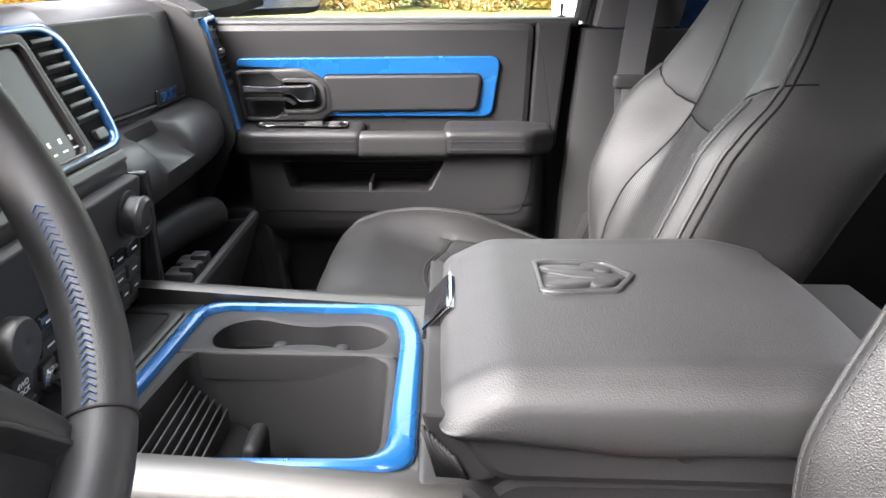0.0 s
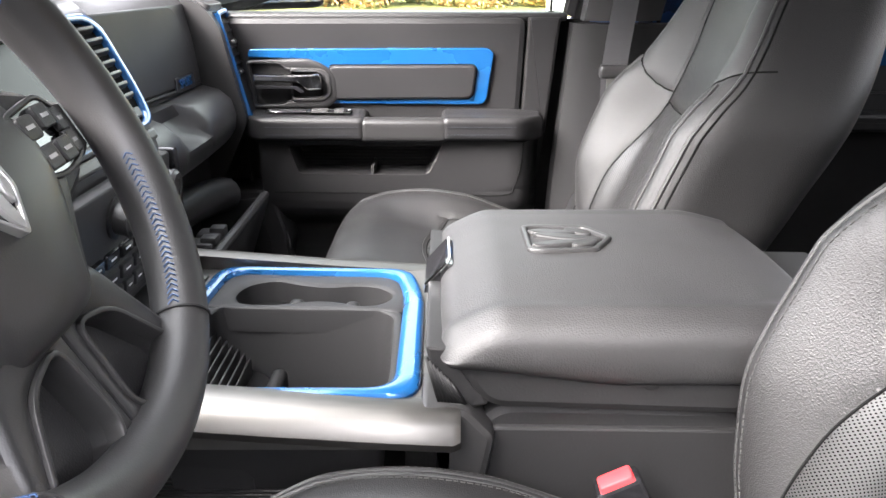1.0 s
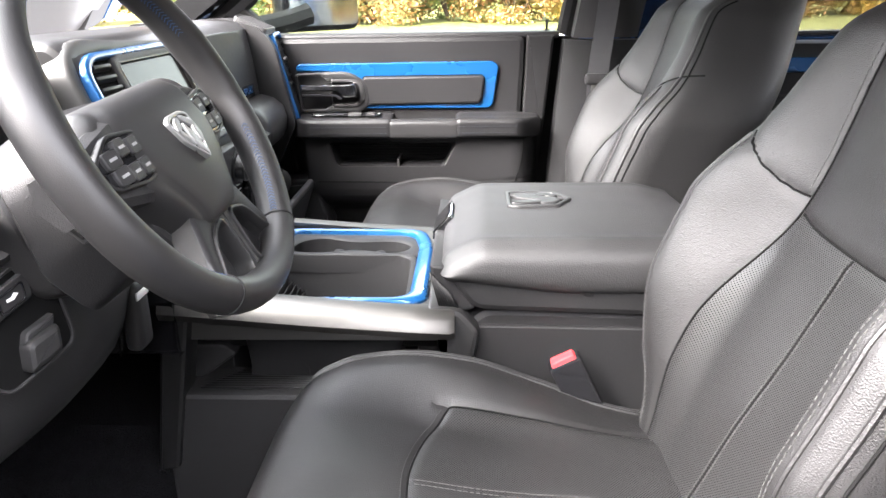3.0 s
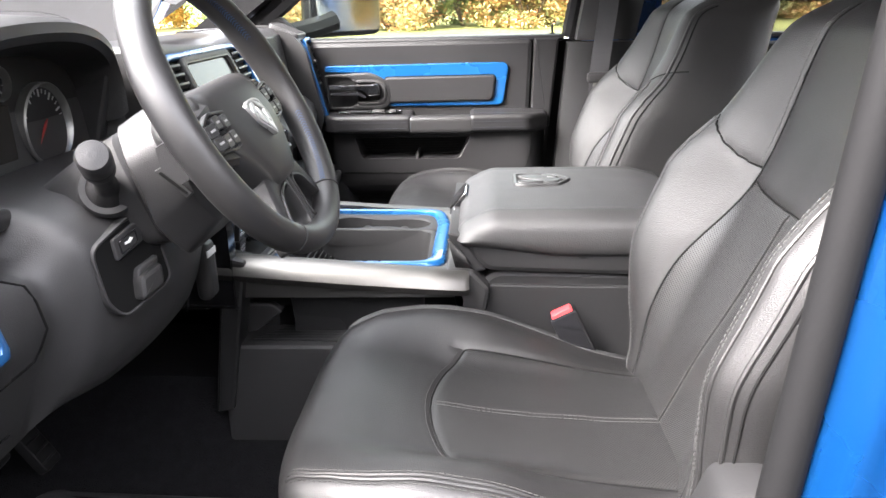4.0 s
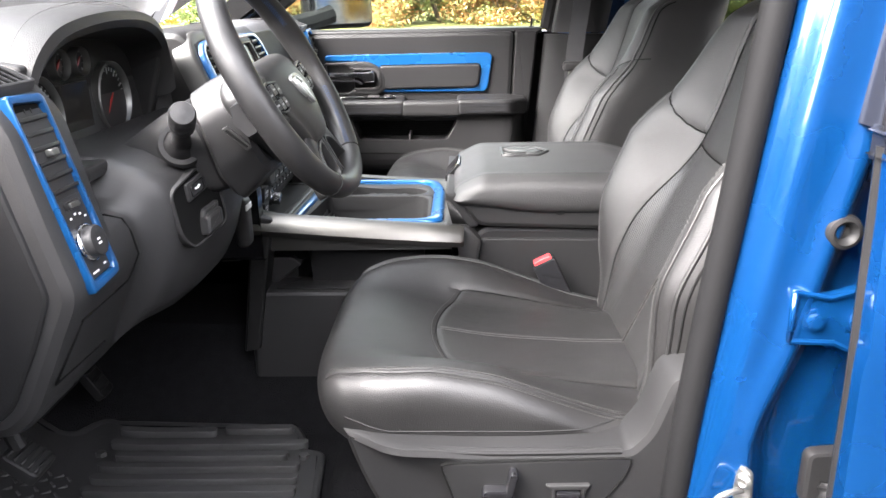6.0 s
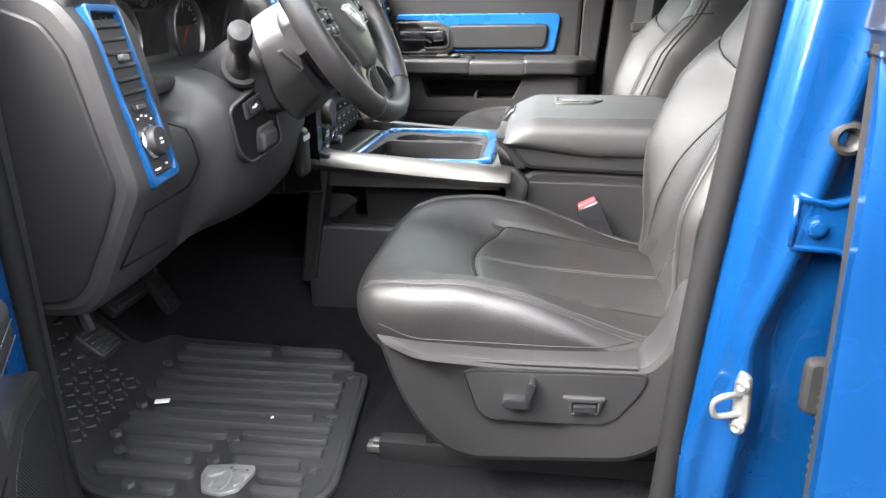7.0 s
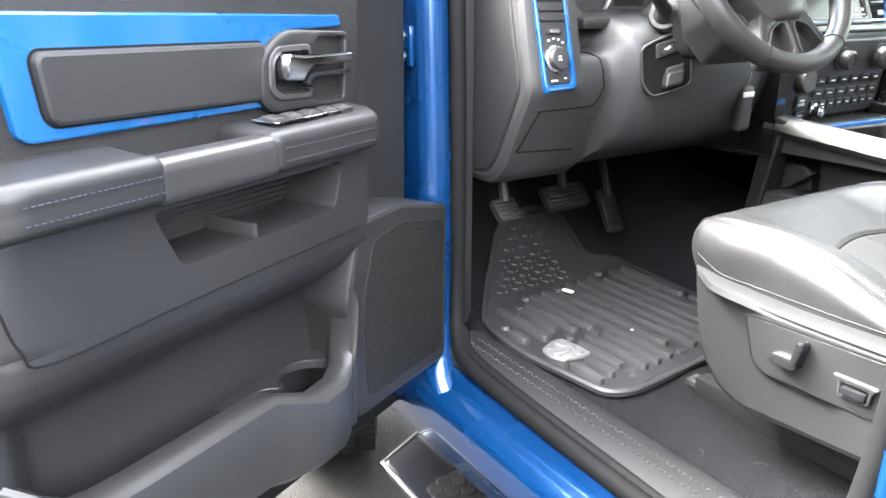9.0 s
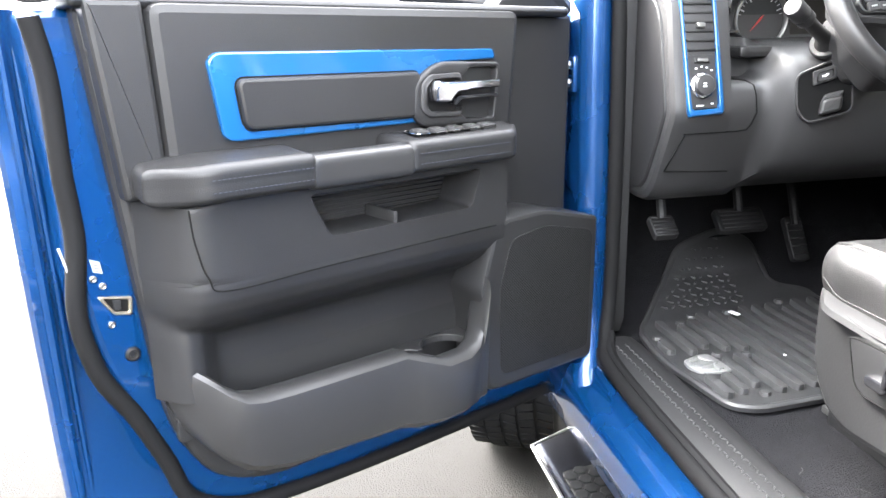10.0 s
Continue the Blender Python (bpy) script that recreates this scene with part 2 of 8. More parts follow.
def prism(bm, poly, m, d0, d1, bev=0.0, bev0=0.0):
    """A polygon raised from depth d0 to d1 along the map m(a, b, d), with rounded edges."""
    sg = 1 if d1 > d0 else -1
    seq = []
    if bev0:
        seq += [(inset(poly, bev0), d0), (inset(poly, bev0 * 0.3), d0 + sg * bev0 * 0.3), (poly, d0 + sg * bev0)]
    else:
        seq += [(poly, d0)]
    if bev:
        seq += [(poly, d1 - sg * bev), (inset(poly, bev * 0.3), d1 - sg * bev * 0.3), (inset(poly, bev), d1)]
    else:
        seq += [(poly, d1)]
    rings(bm, [[m(a, b, d) for a, b in pl] for pl, d in seq])


def polar(poly, k, c=None):
    """k points of a star-shaped polygon, at even turns round its middle."""
    c = Vector(c) if c else sum((Vector(p) for p in poly), Vector((0, 0))) / len(poly)
    out = []
    for i in range(k):
        t = 2 * math.pi * (i + 0.5) / k
        d = Vector((math.cos(t), math.sin(t)))
        best = None
        for j in range(len(poly)):
            a, b = Vector(poly[j - 1]) - c, Vector(poly[j]) - c
            e = b - a
            det = d.x * -e.y + d.y * e.x
            if abs(det) < 1e-12:
                continue
            s = (a.x * -e.y + a.y * e.x) / det
            u = (d.x * a.y - d.y * a.x) / det
            if s > 0 and -1e-6 <= u <= 1 + 1e-6:
                best = s if best is None else max(best, s)
        q = c + d * (best or 0)
        out.append((q.x, q.y))
    return out


def ringed(bm, outer, inner, m, d0, d1, bev=0.002, k=96, c=None):
    """A frame between two star-shaped polygons."""
    c = c or tuple(sum((Vector(p) for p in inner), Vector((0, 0))) / len(inner))
    o, i = polar(outer, k, c), polar(inner, k, c)
    sg = 1 if d1 > d0 else -1
    def mixp(w):
        return [(a[0] + (b[0] - a[0]) * w, a[1] + (b[1] - a[1]) * w) for a, b in zip(o, i)]
    seq = [(o, d0), (o, d1 - sg * bev), (mixp(0.12), d1 - sg * bev * 0.25), (mixp(0.3), d1), (mixp(0.7), d1), (mixp(0.88), d1 - sg * bev * 0.25), (i, d1 - sg * bev), (i, d0)]
    loops = [[m(a, b, d) for a, b in pl] for pl, d in seq]
    vs = rings(bm, loops, False, False)
    for j in range(k):
        bm.faces.new((vs[-1][j], vs[-1][(j + 1) % k], vs[0][(j + 1) % k], vs[0][j]))


def box(bm, x0, x1, y0, y1, z0, z1, bev=0.004):
    r = min(bev, abs(x1 - x0) * 0.45, abs(y1 - y0) * 0.45, abs(z1 - z0) * 0.45)
    g = bmesh.ops.create_cube(bm, size=1.0)
    for v in g["verts"]:
        v.co = Vector(((x0 + x1) / 2 + v.co.x * (x1 - x0), (y0 + y1) / 2 + v.co.y * (y1 - y0), (z0 + z1) / 2 + v.co.z * (z1 - z0)))
    if r > 0:
        es = {e for v in g["verts"] for e in v.link_edges}
        bmesh.ops.bevel(bm, geom=list(es), offset=r, segments=2, profile=0.6, affect="EDGES")


def soft_box(c, h, r, step, deform=None, snap=None):
    """A box with round edges and an even net of faces; deform moves each point. Returns the bmesh and where each point was before."""
    bm = bmesh.new()
    n = [max(2, int(2 * s / step)) for s in h]
    seen = {}

    def vert(i, j, k):
        key = (i, j, k)
        if key not in seen:
            q = Vector([-h[a] + 2 * h[a] * t / n[a] for a, t in enumerate(key)])
            inner = Vector([max(-(h[a] - r), min(h[a] - r, q[a])) for a in range(3)])
            d = q - inner
            p = inner + d.normalized() * r if d.length > 1e-9 else q
            seen[key] = bm.verts.new(p + Vector(c))
        return seen[key]

    for ax in range(3):
        b, d = (ax + 1) % 3, (ax + 2) % 3
        for side in (0, n[ax]):
            for i in range(n[b]):
                for j in range(n[d]):
                    quad = []
                    for di, dj in ((0, 0), (1, 0), (1, 1), (0, 1)):
                        key = [0, 0, 0]
                        key[ax], key[b], key[d] = side, i + di, j + dj
                        quad.append(vert(*key))
                    bm.faces.new(quad if side else quad[::-1])
    if snap:
        for v in bm.verts:
            v.co = snap(v.co.copy())
    rest = {v: v.co.copy() for v in bm.verts}
    if deform:
        for v in bm.verts:
            v.co = deform(v.co.copy())
    return bm, rest


def split(bm, rest, key):
    """The faces of a bmesh, sorted by key(mean point before deforming) into meshes of their own."""
    groups = {}
    for f in bm.faces:
        c = sum((rest[v] for v in f.verts), Vector()) / len(f.verts)
        groups.setdefault(key(c), []).append(f)
    out = {}
    for k, fs in groups.items():
        nb, mp = bmesh.new(), {}
        for f in fs:
            for v in f.verts:
                if v not in mp:
                    mp[v] = nb.verts.new(v.co)
            nb.faces.new([mp[v] for v in f.verts])
        out[k] = nb
    return out


def tube(bm, pts, r, seg=8, closed=False, caps=True, flat=1.0):
    pts = [Vector(p) for p in pts]
    k = len(pts)
    loops, up = [], None
    for i, p in enumerate(pts):
        a = pts[i - 1] if (i or closed) else pts[0]
        b = pts[(i + 1) % k] if (i < k - 1 or closed) else pts[-1]
        t = (b - a).normalized()
        if up is None:
            up = t.orthogonal().normalized()
        up = (up - t * up.dot(t)).normalized()
        sd = t.cross(up)
        rad = r[i] if isinstance(r, (list, tuple)) else r
        loops.append([p + (up * math.cos(2 * math.pi * j / seg) + sd * math.sin(2 * math.pi * j / seg) * flat) * rad for j in range(seg)])
    if closed:
        vs = rings(bm, loops, False, False)
        best = min(range(seg), key=lambda s: (loops[-1][0] - loops[0][s]).length)
        for j in range(seg):
            bm.faces.new((vs[-1][j], vs[-1][(j + 1) % seg], vs[0][(j + 1 + best) % seg], vs[0][(j + best) % seg]))
    else:
        rings(bm, loops, caps, caps)


def lathe(bm, prof, m, seg=32, cap0=False, cap1=False):
    """A profile of (radius, height) turned round; m lays a point (a, b, height) into the world."""
    loops = [[m(r * math.cos(2 * math.pi * j / seg), r * math.sin(2 * math.pi * j / seg), h) for j in range(seg)] for r, h in prof]
    rings(bm, loops, cap0, cap1)


def smooth01(a, b, x):
    t = max(0.0, min(1.0, (x - a) / (b - a)))
    return t * t * (3 - 2 * t)


def bell(x, w):
    return math.exp(-(x / w) ** 2)


def curve_pts(pts, n=10):
    """A smooth line through the points (Catmull-Rom)."""
    P = [Vector(p) for p in pts]
    out = []
    for i in range(len(P) - 1):
        p0, p1, p2, p3 = P[max(0, i - 1)], P[i], P[i + 1], P[min(len(P) - 1, i + 2)]
        for j in range(n):
            t = j / n
            out.append(0.5 * (2 * p1 + (p2 - p0) * t + (2 * p0 - 5 * p1 + 4 * p2 - p3) * t * t + (3 * p1 - p0 - 3 * p2 + p3) * t ** 3))
    out.append(P[-1])
    return out


def stitches(bm, pts, r=0.0007, on=0.0046, gap=0.0024):
    """Short threads along a line."""
    pts = [Vector(p) for p in pts]
    acc, prev = 0.0, pts[0]
    pos = 0.0
    start = prev
    for a, b in zip(pts, pts[1:]):
        L = (b - a).length
        d = (b - a).normalized() if L > 1e-9 else Vector((0, 0, 1))
        s = 0.0
        while s < L:
            stepd = min(L - s, 0.0011)
            s += stepd
            pos += stepd
            cyc = pos % (on + gap)
            if cyc < stepd:
                start = a + d * s
            if cyc >= on and cyc - stepd < on:
                end = a + d * s
                if (end - start).length < on * 2:
                    tube(bm, [start, end], r, 4)
    return bm


def plane(origin, u, v):
    """A map of (a, b, d) onto a leaning plane: a along u, b along v, d along its normal."""
    o, u, v = Vector(origin), Vector(u).normalized(), Vector(v).normalized()
    w = u.cross(v).normalized()
    return lambda a, b, d: o + u * a + v * b + w * d


# ---- ground ----
bm = bmesh.new()
bmesh.ops.create_grid(bm, x_segments=40, y_segments=40, size=150)
link("ground", bm, ASPHALT)
tagged(bpy.data.objects["ground"], "pale sunlit asphalt car park ground", "ground", kind="structure")

XYZ = lambda a, b, d: Vector((a, d, b))   # polygons in x and z, raised along y
XY = lambda a, b, d: Vector((a, b, d))    # polygons in x and y, raised along z
YZ = lambda a, b, d: Vector((d, a, b))    # polygons in y and z, raised along x

# ---- cab shell ----
cab = thing("truck_cab", "blue pickup truck cab shell with open driver doorway", "truck", (0, 0, 0.7))
cab.location = (0, 0, 0)


def cab_floor():
    bm = bmesh.new()
    # floor pan rising to the footwell, with the tunnel under the console
    prof = [(1.6, 0.72), (0.3, 0.715), (-0.45, 0.715), (-0.69, 0.720), (-0.80, 0.770), (-0.98, 0.98), (-1.02, 1.25)]
    ys = [-0.86, -0.6, -0.3, -0.18, -0.12, 0.12, 0.18, 0.3, 0.6, 0.86]
    loops = []
    for y in ys:
        lift = 0.16 if abs(y) < 0.15 else (0.10 if abs(y) < 0.2 else 0.0)
        loops.append([Vector((x, y, z + lift)) for x, z in prof])
    rings(bm, loops, False, False, closed=False)
    f = part("floor_carpet", bm, CARPET, cab, "dusty black carpet")
    # carpeted cross rise ahead of each seat
    for yc in (-0.470, 0.470):
        hump = bmesh.new()
        loops = []
        for k in range(25):
            t = k / 24
            y = yc - 0.175 + 0.35 * t
            h = 0.034 * smooth01(0.0, 0.16, t) * smooth01(1.0, 0.84, t) * (1 + 0.14 * math.sin(17 * t + yc))
            loops.append([Vector((x, y + 0.012 * math.sin(5 * x + 9 * t), 0.708 + h * z + 0.006 * z)) for x, z in ((-0.262, 0.0), (-0.245, 0.55), (-0.222, 0.90), (-0.19, 1.0), (-0.13, 0.95), (-0.09, 0.6), (-0.06, 0.0))])
        rings(hump, loops)
        part("carpet_rise", hump, CARPET, cab)
    so = f.modifiers.new("thick", "SOLIDIFY")
    so.thickness, so.offset = 0.03, -1


cab_floor()
for s, nm in ((-1, "driver"), (1, "passenger")):
    # sill: blue rocker outside, then a black tread plate inside
    bm = bmesh.new()
    sec = [(s * 0.865, 0.70), (s * 0.925, 0.712), (s * 0.945, 0.706), (s * 0.955, 0.690), (s * 0.961, 0.685), (s * 0.985, 0.680), (s * 1.002, 0.664), (s * 1.006, 0.62), (s * 0.985, 0.55), (s * 0.90, 0.52), (s * 0.865, 0.60)]
    sec = rounded(sec, 0.010, 4)
    rings(bm, [[Vector((x, y, z)) for y, z in sec] for x in np.linspace(-0.80, 1.5, 24)])
    part("rocker_panel", bm, BLUE, cab, "glossy blue painted sill")
    bm = bmesh.new()
    sec = [(s * 0.80, 0.712), (s * 0.832, 0.738), (s * 0.85, 0.743), (s * 0.905, 0.743), (s * 0.925, 0.735), (s * 0.932, 0.712)]
    rings(bm, [[Vector((x, y, z)) for y, z in sec] for x in (-0.585, -0.57, 0.055, 0.06)])
    sp = part("sill_plate", bm, DARK, cab, "black plastic tread plate with diamond pattern")
    bm = bmesh.new()
    sec2 = [(y - s * 0.002, z - 0.003) for y, z in sec]
    rings(bm, [[Vector((x, y, z)) for y, z in sec2] for x in (0.064, 0.07, 0.23, 0.24)])
    part("sill_plate", bm, DARK, cab)
    bm = bmesh.new()
    rng = random.Random(4)
    for i in range(56):
        for j in range(2):
            x, y = -0.54 + i * 0.0105 + j * 0.005, s * (0.865 + j * 0.022)
            a = (1 if (i + j) % 2 else -1) * 0.7
            dx, dy = math.cos(a) * 0.0045, math.sin(a) * 0.0045
            tube(bm, [(x - dx, y - dy, 0.743), (x, y, 0.7445), (x + dx, y + dy, 0.743)], [0.0006, 0.0016, 0.0006], 5)
    part("tread_studs", bm, PLASTIC, sp)
    # hinge pillar between door and dash
    bm = bmesh.new()
    pil = rounded([(s * 0.950, -0.76), (s * 0.950, -0.615), (s * 0.932, -0.598), (s * 0.903, -0.594), (s * 0.885, -0.61), (s * 0.86, -0.76)], 0.014, 4)
    loops = []
    for z, dx, dy in ((0.66, 0.14, 0.045), (0.70, 0.085, 0.035), (0.73, 0.045, 0.018), (0.77, 0.018, 0.006), (0.83, 0.004, 0.0), (1.1, 0.0, 0.0), (1.42, -0.012, 0.0), (1.5, -0.012, 0.0)):
        loops.append([Vector((x + dx, y + s * dy, z)) for y, x in pil])
    rings(bm, loops)
    part("hinge_pillar", bm, BLUE, cab, "blue painted hinge pillar")
    # A pillar up to the roof
    bm = bmesh.new()
    loops = []
    for t in (0, 0.25, 0.5, 0.75, 1.0):
        x, z, y = -0.80 + 0.62 * t, 1.46 + 0.40 * t, s * (0.90 - 0.14 * t)
        loops.append([Vector((x + a, y + s * b, z)) for a, b in ((-0.06, -0.05), (0.05, -0.05), (0.06, 0.03), (-0.06, 0.04))])
    rings(bm, loops)
    part("a_pillar", bm, DARK, cab)
    # kick panel, dark plastic beside the footwell
    bm = bmesh.new()
    kx = -0.60 if s < 0 else -0.548
    kp = [(-1.0, 0.74), (kx - 0.02, 0.74), (kx, 0.78), (kx, 1.45), (-1.0, 1.45)]
    prism(bm, kp, XYZ, s * (0.845 if s < 0 else 0.80), s * 0.87, 0.004)
    part("kick_panel", bm, DARK, cab)
    # B pillar: pressed steel with a wandering rib and a deep rear channel
    bm = bmesh.new()
    loops = []
    for z in np.linspace(0.66, 1.56, 34):
        x0 = 0.219 - 0.03 * smooth01(0.80, 0.68, z) + 0.080 * max(0.0, min(1.2, (z - 0.93) / 0.60))
        rib = 0.062 - 0.018 * bell(z - 1.10, 0.06) + 0.020 * smooth01(1.15, 1.5, z) - 0.014 * smooth01(0.92, 0.80, z)
        loop = []
        for a in np.linspace(0.0, 0.20, 30):
            d = 0.872 + 0.030 * smooth01(0.0, 0.026, a)
            d += 0.009 * bell(a - rib, 0.011) - 0.028 * smooth01(rib + 0.006, rib + 0.034, a)
            d += 0.004 * bell(a - rib - 0.075, 0.016) * smooth01(1.02, 1.12, z)
            d -= 0.006 * bell(a - 0.034, 0.010) * smooth01(1.12, 1.02, z)
            d += 0.004 * bell(z - 1.03, 0.05) * bell(a - 0.05, 0.02)
            loop.append(Vector((x0 + a, s * d, z)))
        loop += [Vector((x0 + 0.20, s * 0.82, z)), Vector((x0 + 0.02, s * 0.82, z)), Vector((x0, s * 0.845, z))]
        loops.append(loop)
    rings(bm, loops)
    part("b_pillar", bm, BLUE, cab, "blue pressed-steel pillar with soft ribs", sharp=75)
    bm = bmesh.new()
    loops = []
    for z, lean, w in ((0.70, -0.02, 0.0), (0.85, 0.0, 0.0), (1.1, 0.012, 0.0), (1.425, 0.04, 0.005)):
        x0 = (0.222 if s > 0 else 0.262) + lean
        loops.append([Vector((x0 + a, s * b, z)) for a, b in ((0.0 if s < 0 else -0.02, 0.85), (0.004 if s < 0 else -0.016, 0.80), (0.02, 0.775), (0.15, 0.77), (0.22, 0.79), (0.22, 0.84), (0.02, 0.855))])
    rings(bm, loops)
    part("pillar_trim", bm, DARK, cab, "black plastic lower pillar trim")
    bm = bmesh.new()
    loops = []
    for z, lean, w in ((1.43, 0.045, 0.0), (1.6, 0.07, 0.0), (1.9, 0.09, 0.02)):
        x0 = (0.222 if s > 0 else 0.278) + lean
        loops.append([Vector((x0 + a, s * (b - 0.25 * max(0, z - 1.45)), z)) for a, b in ((0.0, 0.86), (0.0, 0.80), (0.02, 0.785), (0.13, 0.785), (0.16, 0.80), (0.16, 0.88))])
    rings(bm, loops)
    part("upper_pillar_trim", bm, PLASTIC, cab)
    # weather strip round the doorway
    bm = bmesh.new()
    path = curve_pts([(-0.615, s * 0.876, 1.50), (-0.604, s * 0.876, 1.2), (-0.600, s * 0.878, 0.95), (-0.590, s * 0.885, 0.82), (-0.555, s * 0.904, 0.755), (-0.46, s * 0.928, 0.728), (-0.1, s * 0.936, 0.718), (0.10, s * 0.932, 0.716), (0.175, s * 0.915, 0.725), (0.208, s * 0.892, 0.78), (0.222, s * 0.876, 0.9), (0.235, s * 0.870, 1.1), (0.262, s * 0.866, 1.35), (0.285, s * 0.862, 1.55)], 8)
    tube(bm, path, 0.0155, 12)
    part("weather_strip", bm, SEAL, cab, "black rubber door seal")
    bm = bmesh.new()
    tube(bm, [(p[0] + (0.016 if p[0] > 0.1 else (-0.016 if p[0] < -0.55 else 0)), p[1] - s * 0.012, p[2] + (0.0 if p[2] > 0.76 else 0.012)) for p in path], 0.010, 8)
    part("seal_lip", bm, SEAL, cab)

# roof, back wall, bulkhead and windscreen close the cab
bm = bmesh.new()
loops = []
for x, z in ((-0.22, 1.86), (0.0, 1.90), (0.6, 1.93), (1.3, 1.91), (1.62, 1.86)):
    loops.append([Vector((x, y, z - 0.10 * (abs(y) / 0.78) ** 4)) for y in np.linspace(-0.78, 0.78, 13)])
rings(bm, loops, False, False, closed=False)
rf = part("roof", bm, HEADLINER, cab, "grey headliner under the roof")
md = rf.modifiers.new("thick", "SOLIDIFY")
md.thickness = 0.04
bm = bmesh.new()
loops = []
for x, z in ((-0.26, 1.865), (0.0, 1.915), (0.6, 1.945), (1.3, 1.925), (1.64, 1.87)):
    loops.append([Vector((x, y, z - 0.10 * (abs(y) / 0.80) ** 4)) for y in np.linspace(-0.80, 0.80, 13)])
rings(bm, loops, False, False, closed=False)
rs = part("roof_skin", bm, BLUE, cab, "blue painted roof panel")
md = rs.modifiers.new("thick", "SOLIDIFY")
md.thickness, md.offset = 0.008, 1
for s in (-1, 1):
    bm = bmesh.new()
    tube(bm, curve_pts([(-0.22, s * 0.77, 1.79), (0.3, s * 0.80, 1.83), (1.0, s * 0.80, 1.83), (1.62, s * 0.77, 1.77)], 6), 0.045, 10)
    part("roof_rail", bm, BLUE, cab)
    # rear door shut, outside skin and window
bm = bmesh.new()
ringed(bm, rounded([(-0.86, 0.70), (0.86, 0.70), (0.80, 1.88), (-0.80, 1.88)], 0.05), rounded([(-0.62, 1.42), (0.62, 1.42), (0.58, 1.76), (-0.58, 1.76)], 0.05), YZ, 1.58, 1.62, 0.004, 96, (0, 1.55))
part("back_wall", bm, DARK, cab)
bm = bmesh.new()
box(bm, -1.08, -1.03, -0.86, 0.86, 0.70, 1.40, 0.01)
part("bulkhead", bm, DARK, cab)
bm = bmesh.new()
rings(bm, [[Vector((-1.05 + 0.80 * t, y * (0.80 - 0.10 * t), 1.42 + 0.45 * t + 0.02 * (1 - (y) ** 2))) for y in np.linspace(-1, 1, 11)] for t in np.linspace(0, 1, 7)], False, False, closed=False)
ws = part("windscreen", bm, SCREEN_GLASS, cab)
ws.visible_shadow = False

# rear bench, dark in the back of the cab
bench = thing("rear_bench", "black leather rear bench seat in shade", "seat", (1.1, 0, 0.72))
bm, rest = soft_box((0.05, 0, 0.22), (0.24, 0.72, 0.09), 0.05, 0.05, lambda p: Vector((p.x, p.y, p.z + 0.02 * math.cos(p.y * 9))))
part("seat", bm, LEATHER, bench)
bm, rest = soft_box((0.0, 0, 0.0), (0.06, 0.72, 0.32), 0.05, 0.05, lambda p: Vector((0.34 + p.x + p.z * 0.3 - 0.02 * math.cos(p.y * 9), p.y, p.z + 0.52)))
part("backrest", bm, LEATHER, bench)
bm = bmesh.new()
box(bm, -0.15, 0.25, -0.70, 0.70, 0.0, 0.13, 0.01)
part("base", bm, DARK, bench)


def through_knots(*knots):
    """A smooth curve of one value through knots (x, value), level past the ends."""
    xs = [k[0] for k in knots]
    vs = [k[1] for k in knots]
    n = len(xs)
    d = [(vs[i + 1] - vs[i]) / (xs[i + 1] - xs[i]) for i in range(n - 1)]
    sl = [0.0] + [0.0 if d[i - 1] * d[i] <= 0 else 2 * d[i - 1] * d[i] / (d[i - 1] + d[i]) for i in range(1, n - 1)] + [0.0]

    def f(x):
        if x <= xs[0]:
            return vs[0]
        for i in range(n - 1):
            if x <= xs[i + 1]:
                w = xs[i + 1] - xs[i]
                t = (x - xs[i]) / w
                return (2 * t ** 3 - 3 * t * t + 1) * vs[i] + (t ** 3 - 2 * t * t + t) * w * sl[i] + (3 * t * t - 2 * t ** 3) * vs[i + 1] + (t ** 3 - t * t) * w * sl[i + 1]
        return vs[-1]
    return f


# ---- front seats ----
MID_LIFT = through_knots((-0.24, 0.008), (-0.17, 0.012), (-0.10, -0.002), (-0.046, -0.016), (0.10, -0.034), (0.28, -0.042))
BOLSTER_LIFT = through_knots((-0.24, 0.010), (-0.15, 0.026), (-0.07, 0.030), (0.01, 0.021), (0.10, -0.009), (0.20, -0.046), (0.28, -0.060))


def seat_cushion_z(x, y):
    """The lift of the cushion's top: high front roll, dished middle, raised bolsters."""
    k = smooth01(0.11, 0.205, abs(y))
    return MID_LIFT(x) * (1 - k) + BOLSTER_LIFT(x) * k


def front_arc(y):
    return -0.058 + 1.9 * y * y


BACK_MID = through_knots((0.93, 0.228), (1.0, 0.258), (1.1, 0.298), (1.2, 0.344), (1.305, 0.392), (1.4, 0.424), (1.5, 0.456), (1.56, 0.492))
BACK_WING = through_knots((0.93, 0.0), (1.0, 0.014), (1.05, 0.032), (1.1, 0.056), (1.2, 0.094), (1.3, 0.101), (1.335, 0.088), (1.38, 0.060), (1.45, 0.040), (1.56, 0.024))
BACK_WIDTH = through_knots((0.93, 0.215), (1.0, 0.226), (1.1, 0.246), (1.2, 0.260), (1.3, 0.263), (1.36, 0.250), (1.42, 0.226), (1.5, 0.194), (1.56, 0.172))
BACK_SEAM = through_knots((0.93, 0.150), (1.05, 0.160), (1.15, 0.156), (1.305, 0.121), (1.42, 0.108), (1.56, 0.098))


def shoulder_seam(y):
    """Height of the seam between lower panels and shoulders."""
    ay = abs(y)
    if ay < 0.121:
        return 1.298 - 0.012 * (1 - (y / 0.121) ** 2)
    return 1.318 + 0.078 * smooth01(0.121, 0.240, ay)


